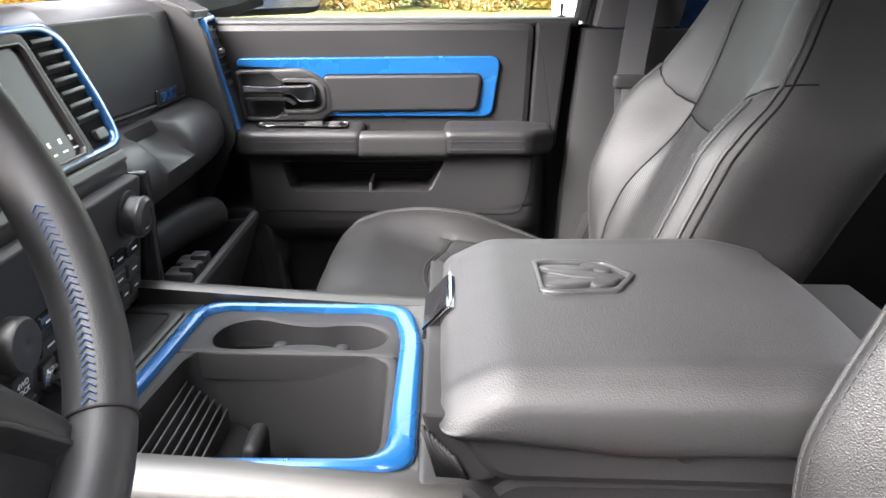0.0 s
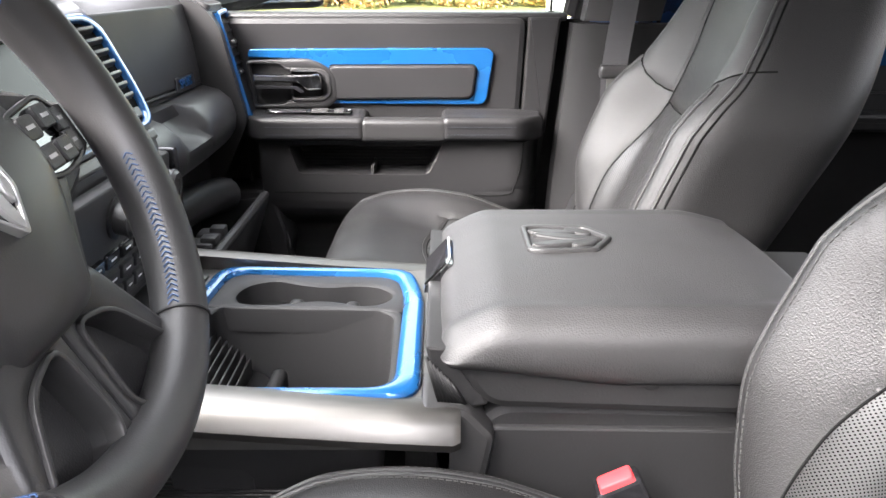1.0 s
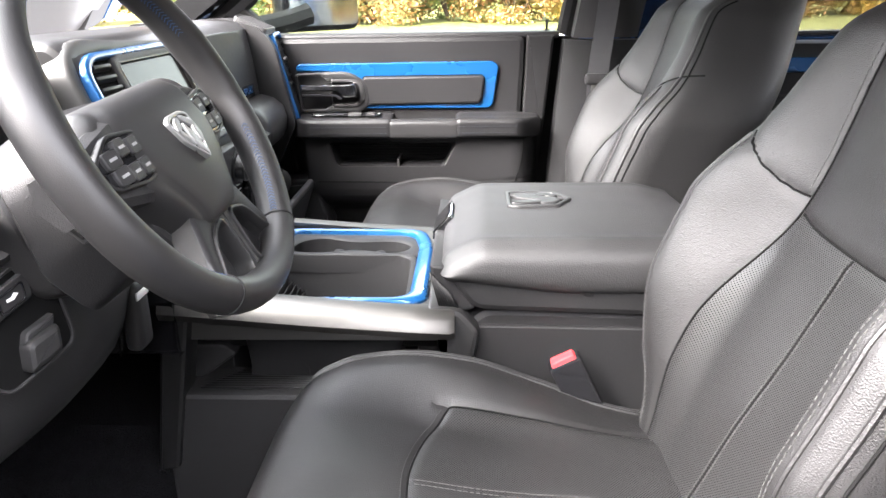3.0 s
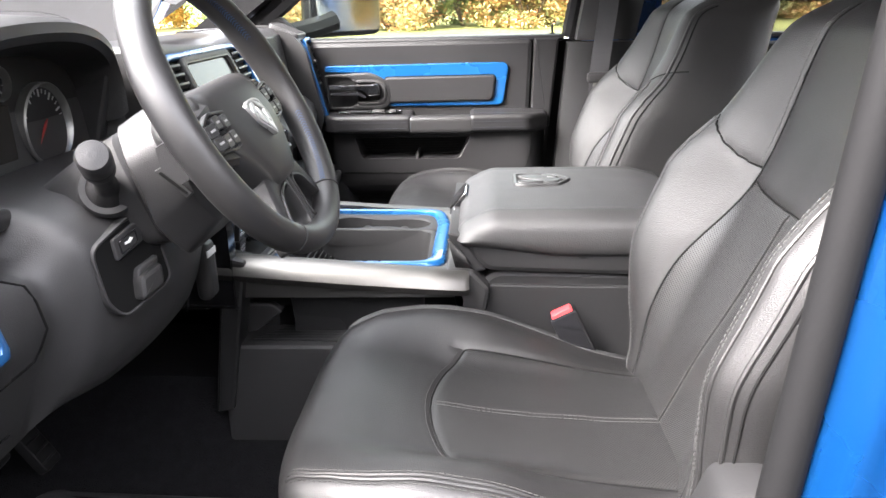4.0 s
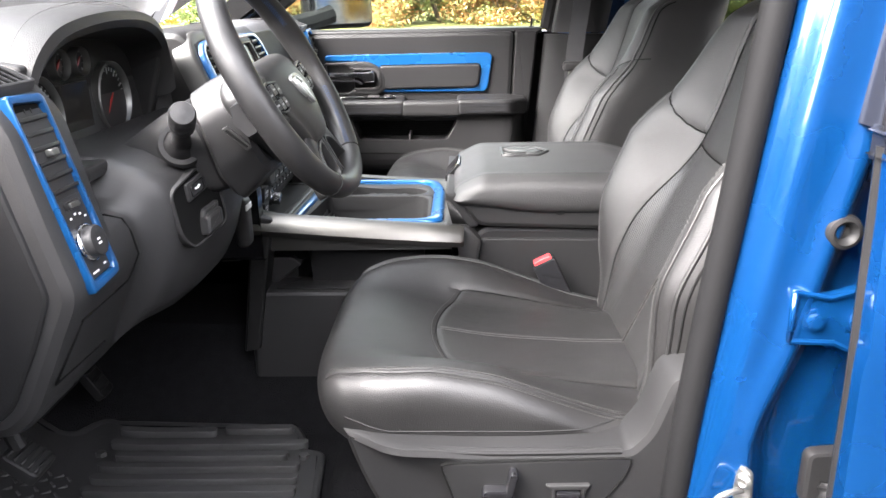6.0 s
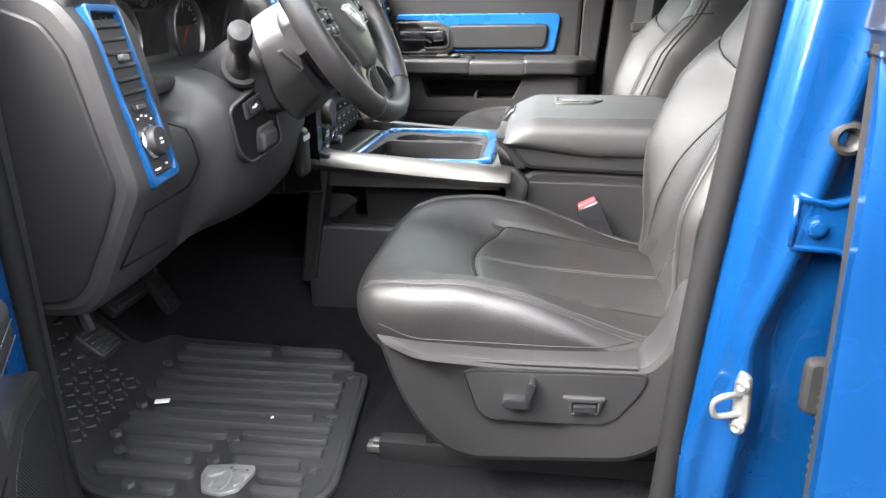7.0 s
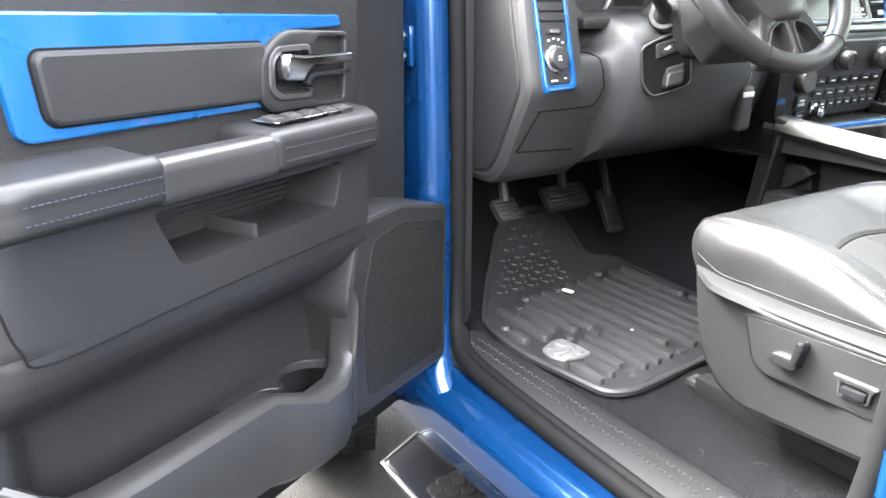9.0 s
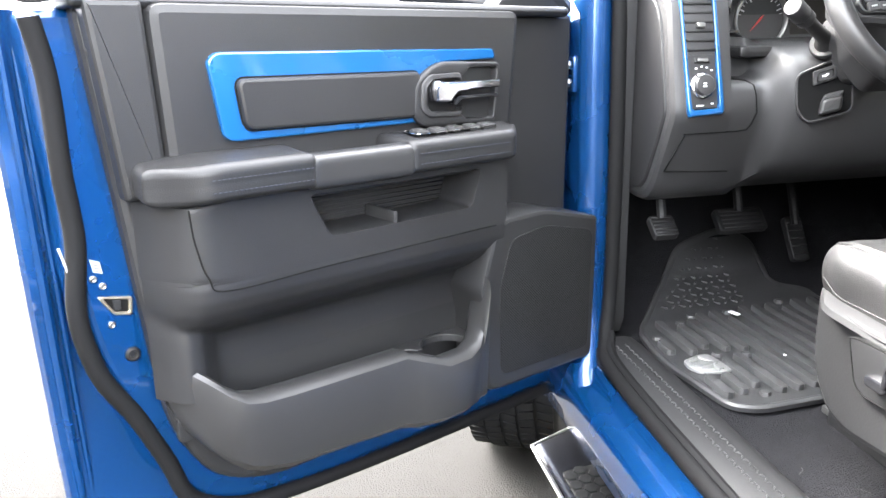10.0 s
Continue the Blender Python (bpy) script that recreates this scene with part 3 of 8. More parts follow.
def make_seat(name, yc, side, lift=0.0):
    """side: the way to the door, -1 or 1."""
    seat = thing(name, "black leather bucket seat with perforated middle and grey stitching", "seat", (0, yc, 0.715), "front seats")
    Z0 = 0.715

    def place(p):
        return Vector((p.x, p.y, p.z - Z0 + lift))

    def cush(p):
        q = p.copy()
        up = smooth01(0.96, 1.03, q.z)
        q.z += seat_cushion_z(q.x, q.y) * up
        top = smooth01(1.0, 1.04, p.z)
        g = 0.0
        if p.x > front_arc(p.y) - 0.02:
            g += bell(abs(p.y) - 0.15, 0.0045)
            g += 0.55 * bell(p.y, 0.0035) if p.x > front_arc(0) else 0
        if abs(p.y) < 0.155:
            g += bell(p.x - front_arc(p.y), 0.0045)
        g += 0.8 * bell(abs(p.y) - 0.232 + 0.02 * smooth01(-0.1, -0.24, p.x), 0.004)
        # middle of each section puffs up a little
        q.z -= 0.0032 * g * top
        # nose of the cushion slopes back at the bottom; sides tuck in
        k = smooth01(1.0, 0.92, p.z)
        if p.x < -0.1:
            q.x += 0.03 * k
        q.y *= 1 - 0.035 * k
        # a rounder plan at the front corners
        fr = smooth01(-0.08, -0.24, p.x)
        q.y *= 1 - 0.07 * fr * fr
        q.x += 0.035 * fr * (abs(p.y) / 0.26) ** 4
        q.y *= 1 - 0.06 * smooth01(0.06, 0.28, p.x)
        q.z += 0.002 * noise.noise(Vector((p.x * 14, p.y * 14, 3.1 + side)))
        return place(q)

    def cush_snap(p):
        if p.z > 1.0:
            if abs(abs(p.y) - 0.15) < 0.0027 and p.x > -0.19:
                p.y = math.copysign(0.15, p.y)
            if abs(p.y) <= 0.1501 and abs(p.x - front_arc(p.y)) < 0.0027:
                p.x = front_arc(p.y)
        return p

    bm, rest = soft_box((0.025, 0, 0.985), (0.26, 0.262, 0.05), 0.034, 0.0052, cush, cush_snap)

    def key(c):
        if c.z > 1.015 and abs(c.y) < 0.15 and c.x > front_arc(c.y):
            return "mid"
        if c.z > 0.99 and abs(c.y) > 0.15 and c.x > -0.185:
            return "bolster_in" if c.y * side < 0 else "bolster_out"
        return "nose"

    tops = bm.copy()
    pieces = split(bm, rest, key)
    cushion = part("cushion", pieces["nose"], LEATHER_FINE, seat, "smooth black leather cushion")
    part("middle_panel", pieces["mid"], PERF, cushion, "perforated leather panel")
    part("bolster", pieces["bolster_in"], LEATHER_FINE, cushion)
    part("bolster", pieces["bolster_out"], LEATHER_FINE, cushion)
    bm.free()
    # threads laid on the cushion
    from mathutils.bvhtree import BVHTree
    tree = BVHTree.FromBMesh(tops)

    def lay(pts, direction, off=0.0006, start=0.3, tr=None):
        out = []
        for p in pts:
            o = Vector(p) - Vector(direction) * start
            hit, nor, _, _ = (tr or tree).ray_cast(o, Vector(direction))
            if hit:
                out.append(hit - Vector(direction) * off)
        return out

    for off in (0.0095, -0.0095):
        for sg in (-1, 1):
            thread = bmesh.new()
            line = [Vector((x, sg * (0.232 - 0.02 * smooth01(-0.1, -0.24, x) + off) * (1 - 0.07 * smooth01(-0.08, -0.24, x) ** 2) * (1 - 0.06 * smooth01(0.06, 0.28, x)), 0.3)) for x in np.linspace(-0.20, 0.25, 60)]
            pts = lay(line, (0, 0, -1))
            if len(pts) > 3:
                stitches(thread, pts)
            part("stitch_line", thread, THREAD, cushion, smooth=False)
    for sg in (-1, 1):
        for off in (-0.0036, 0.0036):
            q = bmesh.new()
            pts = lay([Vector((x, sg * (0.232 + off - 0.02 * smooth01(-0.1, -0.24, x)) * (1 - 0.07 * smooth01(-0.08, -0.24, x) ** 2) * (1 - 0.06 * smooth01(0.06, 0.28, x)), 0.3)) for x in np.linspace(-0.205, 0.25, 60)], (0, 0, -1), 0.0)
            tube(q, pts, 0.0031, 8)
            part("welt", q, LEATHER_FINE, cushion)
        q = bmesh.new()
        pts = lay([Vector((x, sg * 0.26, 0.986 + 0.016 * smooth01(-0.11, -0.19, x) - Z0 + lift)) for x in np.linspace(-0.175, 0.21, 40)], (0, -sg, 0), -0.0008, 0.2)
        if len(pts) > 3:
            tube(q, pts, 0.0016, 6)
            part("lower_piping", q, DARK, cushion)
    for sg in (0.0,):
        for off in (0.004, -0.004):
            thread = bmesh.new()
            pts = lay([Vector((x, sg + off, 0.3)) for x in np.linspace(-0.05, 0.26, 40)], (0, 0, -1))
            stitches(thread, pts)
            part("stitch_line", thread, THREAD, cushion, smooth=False)
    thread = bmesh.new()
    pts = lay([Vector((front_arc(y) - 0.007, y, 0.3)) for y in np.linspace(-0.146, 0.146, 40)], (0, 0, -1))
    stitches(thread, pts, 0.0005)
    part("stitch_line", thread, THREAD, cushion, smooth=False)
    def seam(pts, parent):
        if len(pts) > 3:
            q = bmesh.new()
            tube(q, pts, 0.0015, 6)
            part("seam", q, VOID, parent)

    for sg in (-1, 1):
        seam(lay([Vector((x, sg * 0.15 * (1 - 0.07 * smooth01(-0.08, -0.24, x) ** 2) * (1 - 0.06 * smooth01(0.06, 0.28, x)), 0.3)) for x in np.linspace(front_arc(0.15), 0.27, 50)], (0, 0, -1), 0.0003), cushion)
    seam(lay([Vector((front_arc(y), y, 0.3)) for y in np.linspace(-0.149, 0.149, 50)], (0, 0, -1), 0.0003), cushion)
    tops.free()

    # backrest: a leaning slab with wings that stand forward at rib height
    BZ, H = 0.945, 0.60

    def back(p):
        z = BZ + p.z
        y = p.y / 0.262 * BACK_WIDTH(z)
        u = (p.x + 0.062) / 0.156
        ay = abs(p.y) / 0.262
        front = smooth01(0.5, 0.0, u)
        xf = BACK_MID(z) - BACK_WING(z) * smooth01(0.42, 0.84, ay) + 0.010 * (1 - smooth01(0.0, 0.4, ay)) * bell(z - 1.22, 0.12)
        xr = BACK_MID(z) + 0.150 + 0.012 * smooth01(1.2, 1.4, z)
        x = xf + (xr - xf) * u
        g = bell(abs(y) - BACK_SEAM(z), 0.005)
        g += bell(z - shoulder_seam(y), 0.005) * smooth01(1.0, 0.92, ay)
        g += 0.7 * bell(ay - 0.86, 0.02) * smooth01(1.41, 1.38, z)
        x += 0.0038 * g * front
        x += 0.0018 * noise.noise(Vector((y * 12, z * 12, 7.7 + side))) + 0.0022 * noise.noise(Vector((y * 5, z * 6, 1.7 + side)))
        return Vector((x, y, z - Z0))

    def back_snap(p):
        if p.x < 0:
            z = BZ + p.z
            k = BACK_WIDTH(z) / 0.262
            edge = BACK_SEAM(z) / k
            if abs(abs(p.y) - edge) < 0.0032:
                p.y = math.copysign(edge, p.y)
            h = shoulder_seam(p.y * k) - BZ
            if abs(p.z - h) < 0.0032:
                p.z = h
        return p

    bm, rest = soft_box((0.016, 0, H / 2), (0.078, 0.262, H / 2), 0.05, 0.0062, back, back_snap)

    def bkey(c):
        z = BZ + c.z
        y = c.y / 0.262 * BACK_WIDTH(z)
        low = z < shoulder_seam(y)
        if c.x > -0.012:
            return "shell"
        if abs(y) < BACK_SEAM(z):
            return "mid" if low else "upper_mid"
        return ("bolster_" if low else "shoulder_") + ("in" if y * side < 0 else "out")

    tops = bm.copy()
    pieces = split(bm, rest, bkey)
    backrest = part("backrest", pieces["shell"], LEATHER, seat, "black leather backrest")
    part("middle_panel", pieces["mid"], PERF_BACK, backrest, "perforated leather panel")
    for k in ("upper_mid", "bolster_in", "bolster_out", "shoulder_in", "shoulder_out"):
        part({"u": "upper_panel", "b": "side_bolster", "s": "shoulder_panel"}[k[0]], pieces[k], LEATHER_FINE if k[0] == "u" else LEATHER, backrest)
    bm.free()
    tree2 = BVHTree.FromBMesh(tops)

    def on_back(ys_zs, off=0.0004):
        return lay([Vector((BACK_MID(z), y, z - Z0)) for y, z in ys_zs], (1, 0, 0), off, 0.35, tree2)

    def back_thread(ys_zs):
        pts = on_back(ys_zs, 0.0006)
        if len(pts) > 3:
            thread = bmesh.new()
            stitches(thread, pts)
            part("stitch_line", thread, THREAD, backrest, smooth=False)

    zs_low = np.linspace(0.985, 1.375, 70)
    for sg in (-1, 1):
        for off in (0.007, 0.015):
            back_thread([(sg * (0.86 * BACK_WIDTH(z) - off), z) for z in zs_low])
        back_thread([(sg * (BACK_SEAM(z) + 0.006), z) for z in np.linspace(1.32, 1.53, 40)])
        seam(on_back([(sg * BACK_SEAM(z), z) for z in np.linspace(0.98, 1.53, 70)]), backrest)
        seam(on_back([(sg * y, shoulder_seam(y)) for y in np.linspace(0.122, 0.240, 30)]), backrest)
        pip = on_back([(sg * 0.86 * BACK_WIDTH(z), z) for z in zs_low])
        if len(pip) > 3:
            q = bmesh.new()
            tube(q, pip, 0.0026, 7)
            part("piping", q, LEATHER, backrest)
        zs_all = np.linspace(0.99, 1.53, 110)
        for w, r, m_, nm in ((0.945, 0.0030, LEATHER, "piping"), (0.970, 0.0016, VOID, "side_groove")):
            pip = on_back([(sg * w * BACK_WIDTH(z), z) for z in zs_all])
            if len(pip) > 3:
                q = bmesh.new()
                tube(q, pip, r, 7)
                part(nm, q, m_, backrest)
    seam(on_back([(y, shoulder_seam(y)) for y in np.linspace(-0.120, 0.120, 50)]), backrest)
    # stitched seam down the middle of the perforated panel
    seam(on_back([(0.0, z) for z in np.linspace(0.98, 1.284, 40)]), backrest)
    for y in (-0.0045, 0.0045):
        back_thread([(y, z) for z in np.linspace(0.98, 1.284, 40)])
    tops.free()

    # plastic side shield, base and rails
    sv = side
    yo = sv * 0.295
    bm = bmesh.new()
    shield = rounded([(-0.185, 0.984), (-0.157, 0.918), (-0.118, 0.862), (-0.072, 0.818), (-0.03, 0.806), (0.205, 0.822), (0.262, 0.87), (0.335, 1.060), (0.300, 1.098), (0.252, 1.084), (0.226, 1.005), (0.205, 0.981), (0.0, 0.978), (-0.10, 0.982)], [0.010, 0.03, 0.03, 0.03, 0.02, 0.04, 0.03, 0.015, 0.015, 0.02, 0.02, 0.008, 0.02, 0.02], 4)
    prism(bm, shield, lambda a, b, d: Vector((a, d, b - Z0)), sv * 0.225, yo, 0.012)
    for v in bm.verts:
        w = smooth01(-0.06, -0.20, v.co.x)
        v.co.y -= sv * 0.055 * w * w
    sh = part("side_shield", bm, DARK, seat, "satin charcoal plastic side shield")
    bm = bmesh.new()
    panel = rounded([(-0.042, 0.958), (0.208, 0.967), (0.200, 0.940), (0.168, 0.896), (0.150, 0.887), (-0.005, 0.884), (-0.022, 0.894)], [0.006, 0.006, 0.02, 0.015, 0.012, 0.010, 0.010], 3)
    prism(bm, panel, lambda a, b, d: Vector((a, d, b - Z0)), yo - sv * 0.004, yo + sv * 0.0015, 0.001)
    part("switch_panel", bm, PLATE, sh, "dark recessed switch panel")
    bm = bmesh.new()
    ringed(bm, inset(panel, -0.0025), panel, lambda a, b, d: Vector((a, d, b - Z0)), yo - sv * 0.004, yo + sv * 0.0022, 0.0008, 120, (0.09, 0.925))
    part("panel_surround", bm, VOID, sh)
    bm = bmesh.new()
    tube(bm, curve_pts([(-0.168, sv * 0.236, 0.976 - Z0), (-0.10, sv * 0.275, 0.976 - Z0), (0.0, sv * 0.288, 0.973 - Z0), (0.195, sv * 0.289, 0.976 - Z0)], 8), 0.006, 8)
    part("top_ridge", bm, DARK, sh)
    bm = bmesh.new()
    prism(bm, rounded([(0.010, 0.917), (0.014, 0.927), (0.050, 0.928), (0.054, 0.917), (0.046, 0.910), (0.016, 0.911)], 0.004, 3), lambda a, b, d: Vector((a, d, b - Z0)), yo, yo + sv * 0.018, 0.003)
    part("seat_switch", bm, GLOSS, sh)
    bm = bmesh.new()
    prism(bm, rounded([(0.042, 0.920), (0.052, 0.920), (0.060, 0.950), (0.056, 0.956), (0.048, 0.955)], 0.004, 3), lambda a, b, d: Vector((a, d, b - Z0)), yo, yo + sv * 0.020, 0.003)
    part("recline_switch", bm, GLOSS, sh)
    bm = bmesh.new()
    ringed(bm, rounded([(0.094, 0.930), (0.156, 0.931), (0.149, 0.922), (0.147, 0.904), (0.106, 0.903), (0.104, 0.922)], 0.003), rounded([(0.109, 0.922), (0.144, 0.923), (0.143, 0.907), (0.110, 0.906)], 0.002), lambda a, b, d: Vector((a, d, b - Z0)), yo, yo + sv * 0.008, 0.002)
    lb = part("lumbar_bezel", bm, SATIN, sh)
    bm = bmesh.new()
    prism(bm, rounded([(0.110, 0.919), (0.143, 0.920), (0.142, 0.908), (0.111, 0.907)], 0.003), lambda a, b, d: Vector((a, d, b - Z0)), yo, yo + sv * 0.011, 0.002)
    part("lumbar_switch", bm, GLOSS, lb)
    bm = bmesh.new()
    hp = rounded([(0.262, 1.005), (0.285, 1.040), (0.302, 1.050), (0.308, 1.080), (0.270, 1.078), (0.258, 1.040)], 0.010, 3)
    prism(bm, hp, lambda a, b, d: Vector((a, d, b - Z0)), sv * 0.215, sv * 0.262, 0.008)
    part("hinge_cover", bm, LEATHER, seat)
    bm = bmesh.new()
    prism(bm, rounded([(-0.16, 0.955), (0.26, 0.955), (0.24, 0.80), (-0.08, 0.80)], 0.02), lambda a, b, d: Vector((a, d, b - Z0)), -0.225, 0.225, 0.004)
    part("base", bm, DARK, seat)
    for ry in (-0.17, 0.17):
        bm = bmesh.new()
        box(bm, -0.20, 0.28, ry - 0.016, ry + 0.016, 0.0, 0.040, 0.006)
        box(bm, -0.12, 0.26, ry - 0.011, ry + 0.011, 0.036, 0.10, 0.004)
        rl = part("seat_rail", bm, DARK, seat)
        bm = bmesh.new()
        box(bm, -0.222, -0.185, ry - 0.012, ry + 0.012, 0.012, 0.026, 0.004)
        part("rail_bracket", bm, STEEL, rl)
        bm = bmesh.new()
        lathe(bm, [(0.008, 0.025), (0.008, 0.033), (0.004, 0.035)], lambda a, b, h: Vector((-0.206 + a, ry + b, h)), 6, False, True)
        part("rail_bolt", bm, STEEL, rl)
    bm, r0 = soft_box((0.0, 0, 0), (0.055, 0.135, 0.085), 0.045, 0.02, lambda p: Vector((0.565 + p.x + p.z * 0.2, p.y, 1.68 + p.z - Z0)))
    hr = part("headrest", bm, LEATHER, seat)
    for ry in (-0.06, 0.06):
        bm = bmesh.new()
        tube(bm, [(0.545, ry, 1.50 - Z0), (0.56, ry, 1.64 - Z0)], 0.007, 8)
        part("headrest_post", bm, CHROME, hr)
    return seat


make_seat("driver_seat", -0.455, -1)
make_seat("passenger_seat", 0.440, 1, 0.035)


# ---- centre console ----
console = thing("center_console", "black plastic centre console with blue framed tray and silver side trim", "console", (0, 0, 0.72))
CZ = 0.72


def cz(f):
    return lambda a, b, d: f(a, b, d) - Vector((0, 0, CZ))


# body below, one shape seen from the side
bm = bmesh.new()
side = rounded([(-0.02, 0.72), (0.50, 0.72), (0.52, 1.10), (0.03, 1.112), (0.0, 1.085), (-0.02, 1.02)], [0.005, 0.01, 0.02, 0.02, 0.02, 0.05])
prism(bm, side, cz(XYZ), -0.172, 0.172, 0.012, 0.012)
cbody = part("body", bm, DARK, console)
bm = bmesh.new()
prism(bm, rounded([(-0.47, 0.72), (-0.015, 0.72), (-0.015, 0.952), (-0.447, 0.952), (-0.46, 0.80)], 0.01), cz(XYZ), -0.122, 0.122, 0.006, 0.006)
prism(bm, rounded([(-0.447, 0.952), (-0.36, 0.952), (-0.36, 1.085), (-0.43, 1.085)], 0.004), cz(XYZ), -0.122, 0.122, 0.003, 0.003)
prism(bm, rounded([(-0.07, 0.952), (-0.015, 0.952), (-0.015, 1.085), (-0.07, 1.085)], 0.004), cz(XYZ), -0.122, 0.122, 0.003, 0.003)
part("front_core", bm, DARK, cbody)
for s in (-1, 1):
    # side panel under the armrest
    bm = bmesh.new()
    prism(bm, rounded([(0.012, 1.086), (0.50, 1.078), (0.49, 0.80), (-0.10, 0.80), (-0.045, 0.93), (-0.008, 1.035)], 0.015), cz(XYZ), s * 0.170, s * 0.1785, 0.003)
    part("side_panel", bm, DARK, cbody)
    # storage ledge and its ribbed floor
    bm = bmesh.new()
    prism(bm, rounded([(-0.435, 0.985), (-0.02, 0.985), (-0.02, 0.72), (-0.45, 0.72), (-0.45, 0.86)], 0.01), cz(XYZ), s * 0.118, s * 0.205, 0.008)
    part("ledge", bm, PLASTIC, cbody)
    bm = bmesh.new()
    for k in range(9):
        y = s * (0.132 + 0.0068 * k)
        tube(bm, [(-0.345 - 0.006 * k, y, 0.9865 - CZ), (-0.04, y, 0.9865 - CZ)], 0.0022, 6)
    part("ledge_ribs", bm, SATIN, cbody)
    # sloping front end of the tray
    bm = bmesh.new()
    prism(bm, rounded([(-0.437, 0.980), (-0.400, 0.984), (-0.345, 1.024), (-0.365, 1.040), (-0.437, 1.040)], 0.006), cz(XYZ), s * 0.112, s * 0.150, 0.004)
    part("tray_end", bm, PLASTIC, cbody)
# top deck with blue frame and wells
DZ = 1.118
outer = rounded([(-0.348, 0.172), (-0.07, 0.160), (-0.052, 0.07), (-0.050, -0.182), (-0.36, -0.178)], [0.035, 0.03, 0.03, 0.04, 0.02], 6)
innerb = rounded([(-0.328, 0.158), (-0.092, 0.146), (-0.078, 0.07), (-0.078, -0.166), (-0.345, -0.164)], [0.03, 0.03, 0.03, 0.035, 0.02], 6)
deck = rounded([(-0.44, 0.195), (-0.02, 0.195), (-0.02, -0.195), (-0.44, -0.195)], 0.012)
bin_o = rounded([(-0.318, 0.05), (-0.088, 0.030), (-0.084, -0.160), (-0.338, -0.158)], [0.03, 0.03, 0.03, 0.02], 5)


def well(bm, poly, top, bottom, taper=0.006, lip=0.004):
    """An open-topped well with rounded floor edge."""
    seq = [(inset(poly, -lip), top), (inset(poly, 0.0), top - 0.002), (inset(poly, taper * 0.5), (top + bottom) / 2), (inset(poly, taper), bottom + 0.01), (inset(poly, taper + 0.01), bottom)]
    rings(bm, [[Vector((a, b, z - CZ)) for a, b in pl] for pl, z in seq], False, True)


def ring_z(bm, o, i, z0, z1, bev, c=None):
    ringed(bm, o, i, cz(XY), z0, z1, bev, 160, c)


# deck round the wells: outside the blue frame, then inside it
bm = bmesh.new()
ring_z(bm, deck, inset(outer, 0.004), 1.07, DZ, 0.003, (-0.2, 0.0))
part("deck", bm, SILVERSOFT, console, "satin silver deck")
bm = bmesh.new()
ring_z(bm, outer, innerb, 1.10, DZ + 0.009, 0.006, (-0.2, 0.0))
part("blue_frame", bm, BLUETRIM, console, "glossy blue painted frame round the tray")
# inner liner: the space between frame and bin holds two cup wells
bm = bmesh.new()
ring_z(bm, rounded([(-0.336, 0.044), (-0.080, 0.030), (-0.076, -0.03), (-0.075, -0.150), (-0.095, -0.169), (-0.349, -0.167)], [0.004, 0.004, 0.03, 0.03, 0.03, 0.02], 5), bin_o, 1.085, DZ + 0.001, 0.003, (-0.21, -0.06))
part("liner", bm, DARK, console, "dark grey tray liner")
cups = rounded([(-0.306, 0.085), (-0.297, 0.121), (-0.262, 0.139), (-0.225, 0.121), (-0.185, 0.111), (-0.150, 0.119), (-0.116, 0.115), (-0.090, 0.085), (-0.106, 0.055), (-0.138, 0.047), (-0.165, 0.063), (-0.200, 0.067), (-0.230, 0.055), (-0.262, 0.050), (-0.296, 0.060)], 0.03, 4)
bm = bmesh.new()
ring_z(bm, rounded([(-0.334, 0.162), (-0.090, 0.150), (-0.074, 0.08), (-0.079, 0.0335), (-0.338, 0.0475)], [0.03, 0.03, 0.03, 0.004, 0.004], 5), cups, 1.085, DZ + 0.001, 0.003, (-0.198, 0.088))
part("cup_deck", bm, DARK, console, "dark grey cup holder surround")
bm = bmesh.new()
well(bm, bin_o, DZ + 0.001, 0.965, 0.012)
part("bin", bm, DARK, console, "deep black storage bin")
bm = bmesh.new()
prism(bm, rounded([(-0.215, -0.025), (-0.10, -0.03), (-0.098, -0.145), (-0.225, -0.145)], 0.02), cz(XY), 0.965, 0.972, 0.003)
part("bin_mat", bm, RUBBER, console, "ribbed rubber bin mat")
bm = bmesh.new()
well(bm, polar(cups, 96, (-0.198, 0.088)), DZ - 0.002, 1.042, 0.004, 0.002)
cw = part("cup_holder", bm, DARK, console, "twin round cup wells")
for cx, cy in ((-0.220, 0.068), (-0.146, 0.060)):
    bm, r0 = soft_box((cx, cy, DZ - 0.012 - CZ), (0.010, 0.010, 0.012), 0.008, 0.004)
    part("cup_finger", bm, RUBBER, cw)
# ribbed coin holder and flap in the bin
for k in range(7):
    bm = bmesh.new()
    box(bm, -0.318 + 0.007 * k, -0.3155 + 0.007 * k, -0.135, 0.02, 1.02 - CZ + 0.002 * k, 1.095 - CZ - 0.006 * k, 0.001)
    part("holder_rib", bm, SATIN, console)
bm = bmesh.new()
prism(bm, [(-0.325, 1.06), (-0.26, 1.03), (-0.235, 1.0), (-0.235, 0.966), (-0.325, 0.966)], cz(XYZ), -0.15, 0.03, 0.004)
part("bin_ramp", bm, DARK, console)
for y0, y1, dz in ((-0.055, 0.0, 0.0), (-0.125, -0.06, -0.006)):
    bm, r0 = soft_box((-0.232, (y0 + y1) / 2, 1.035 - CZ + dz), (0.010, abs(y1 - y0) / 2, 0.022), 0.009, 0.006)
    part("socket_cap", bm, RUBBER, console)
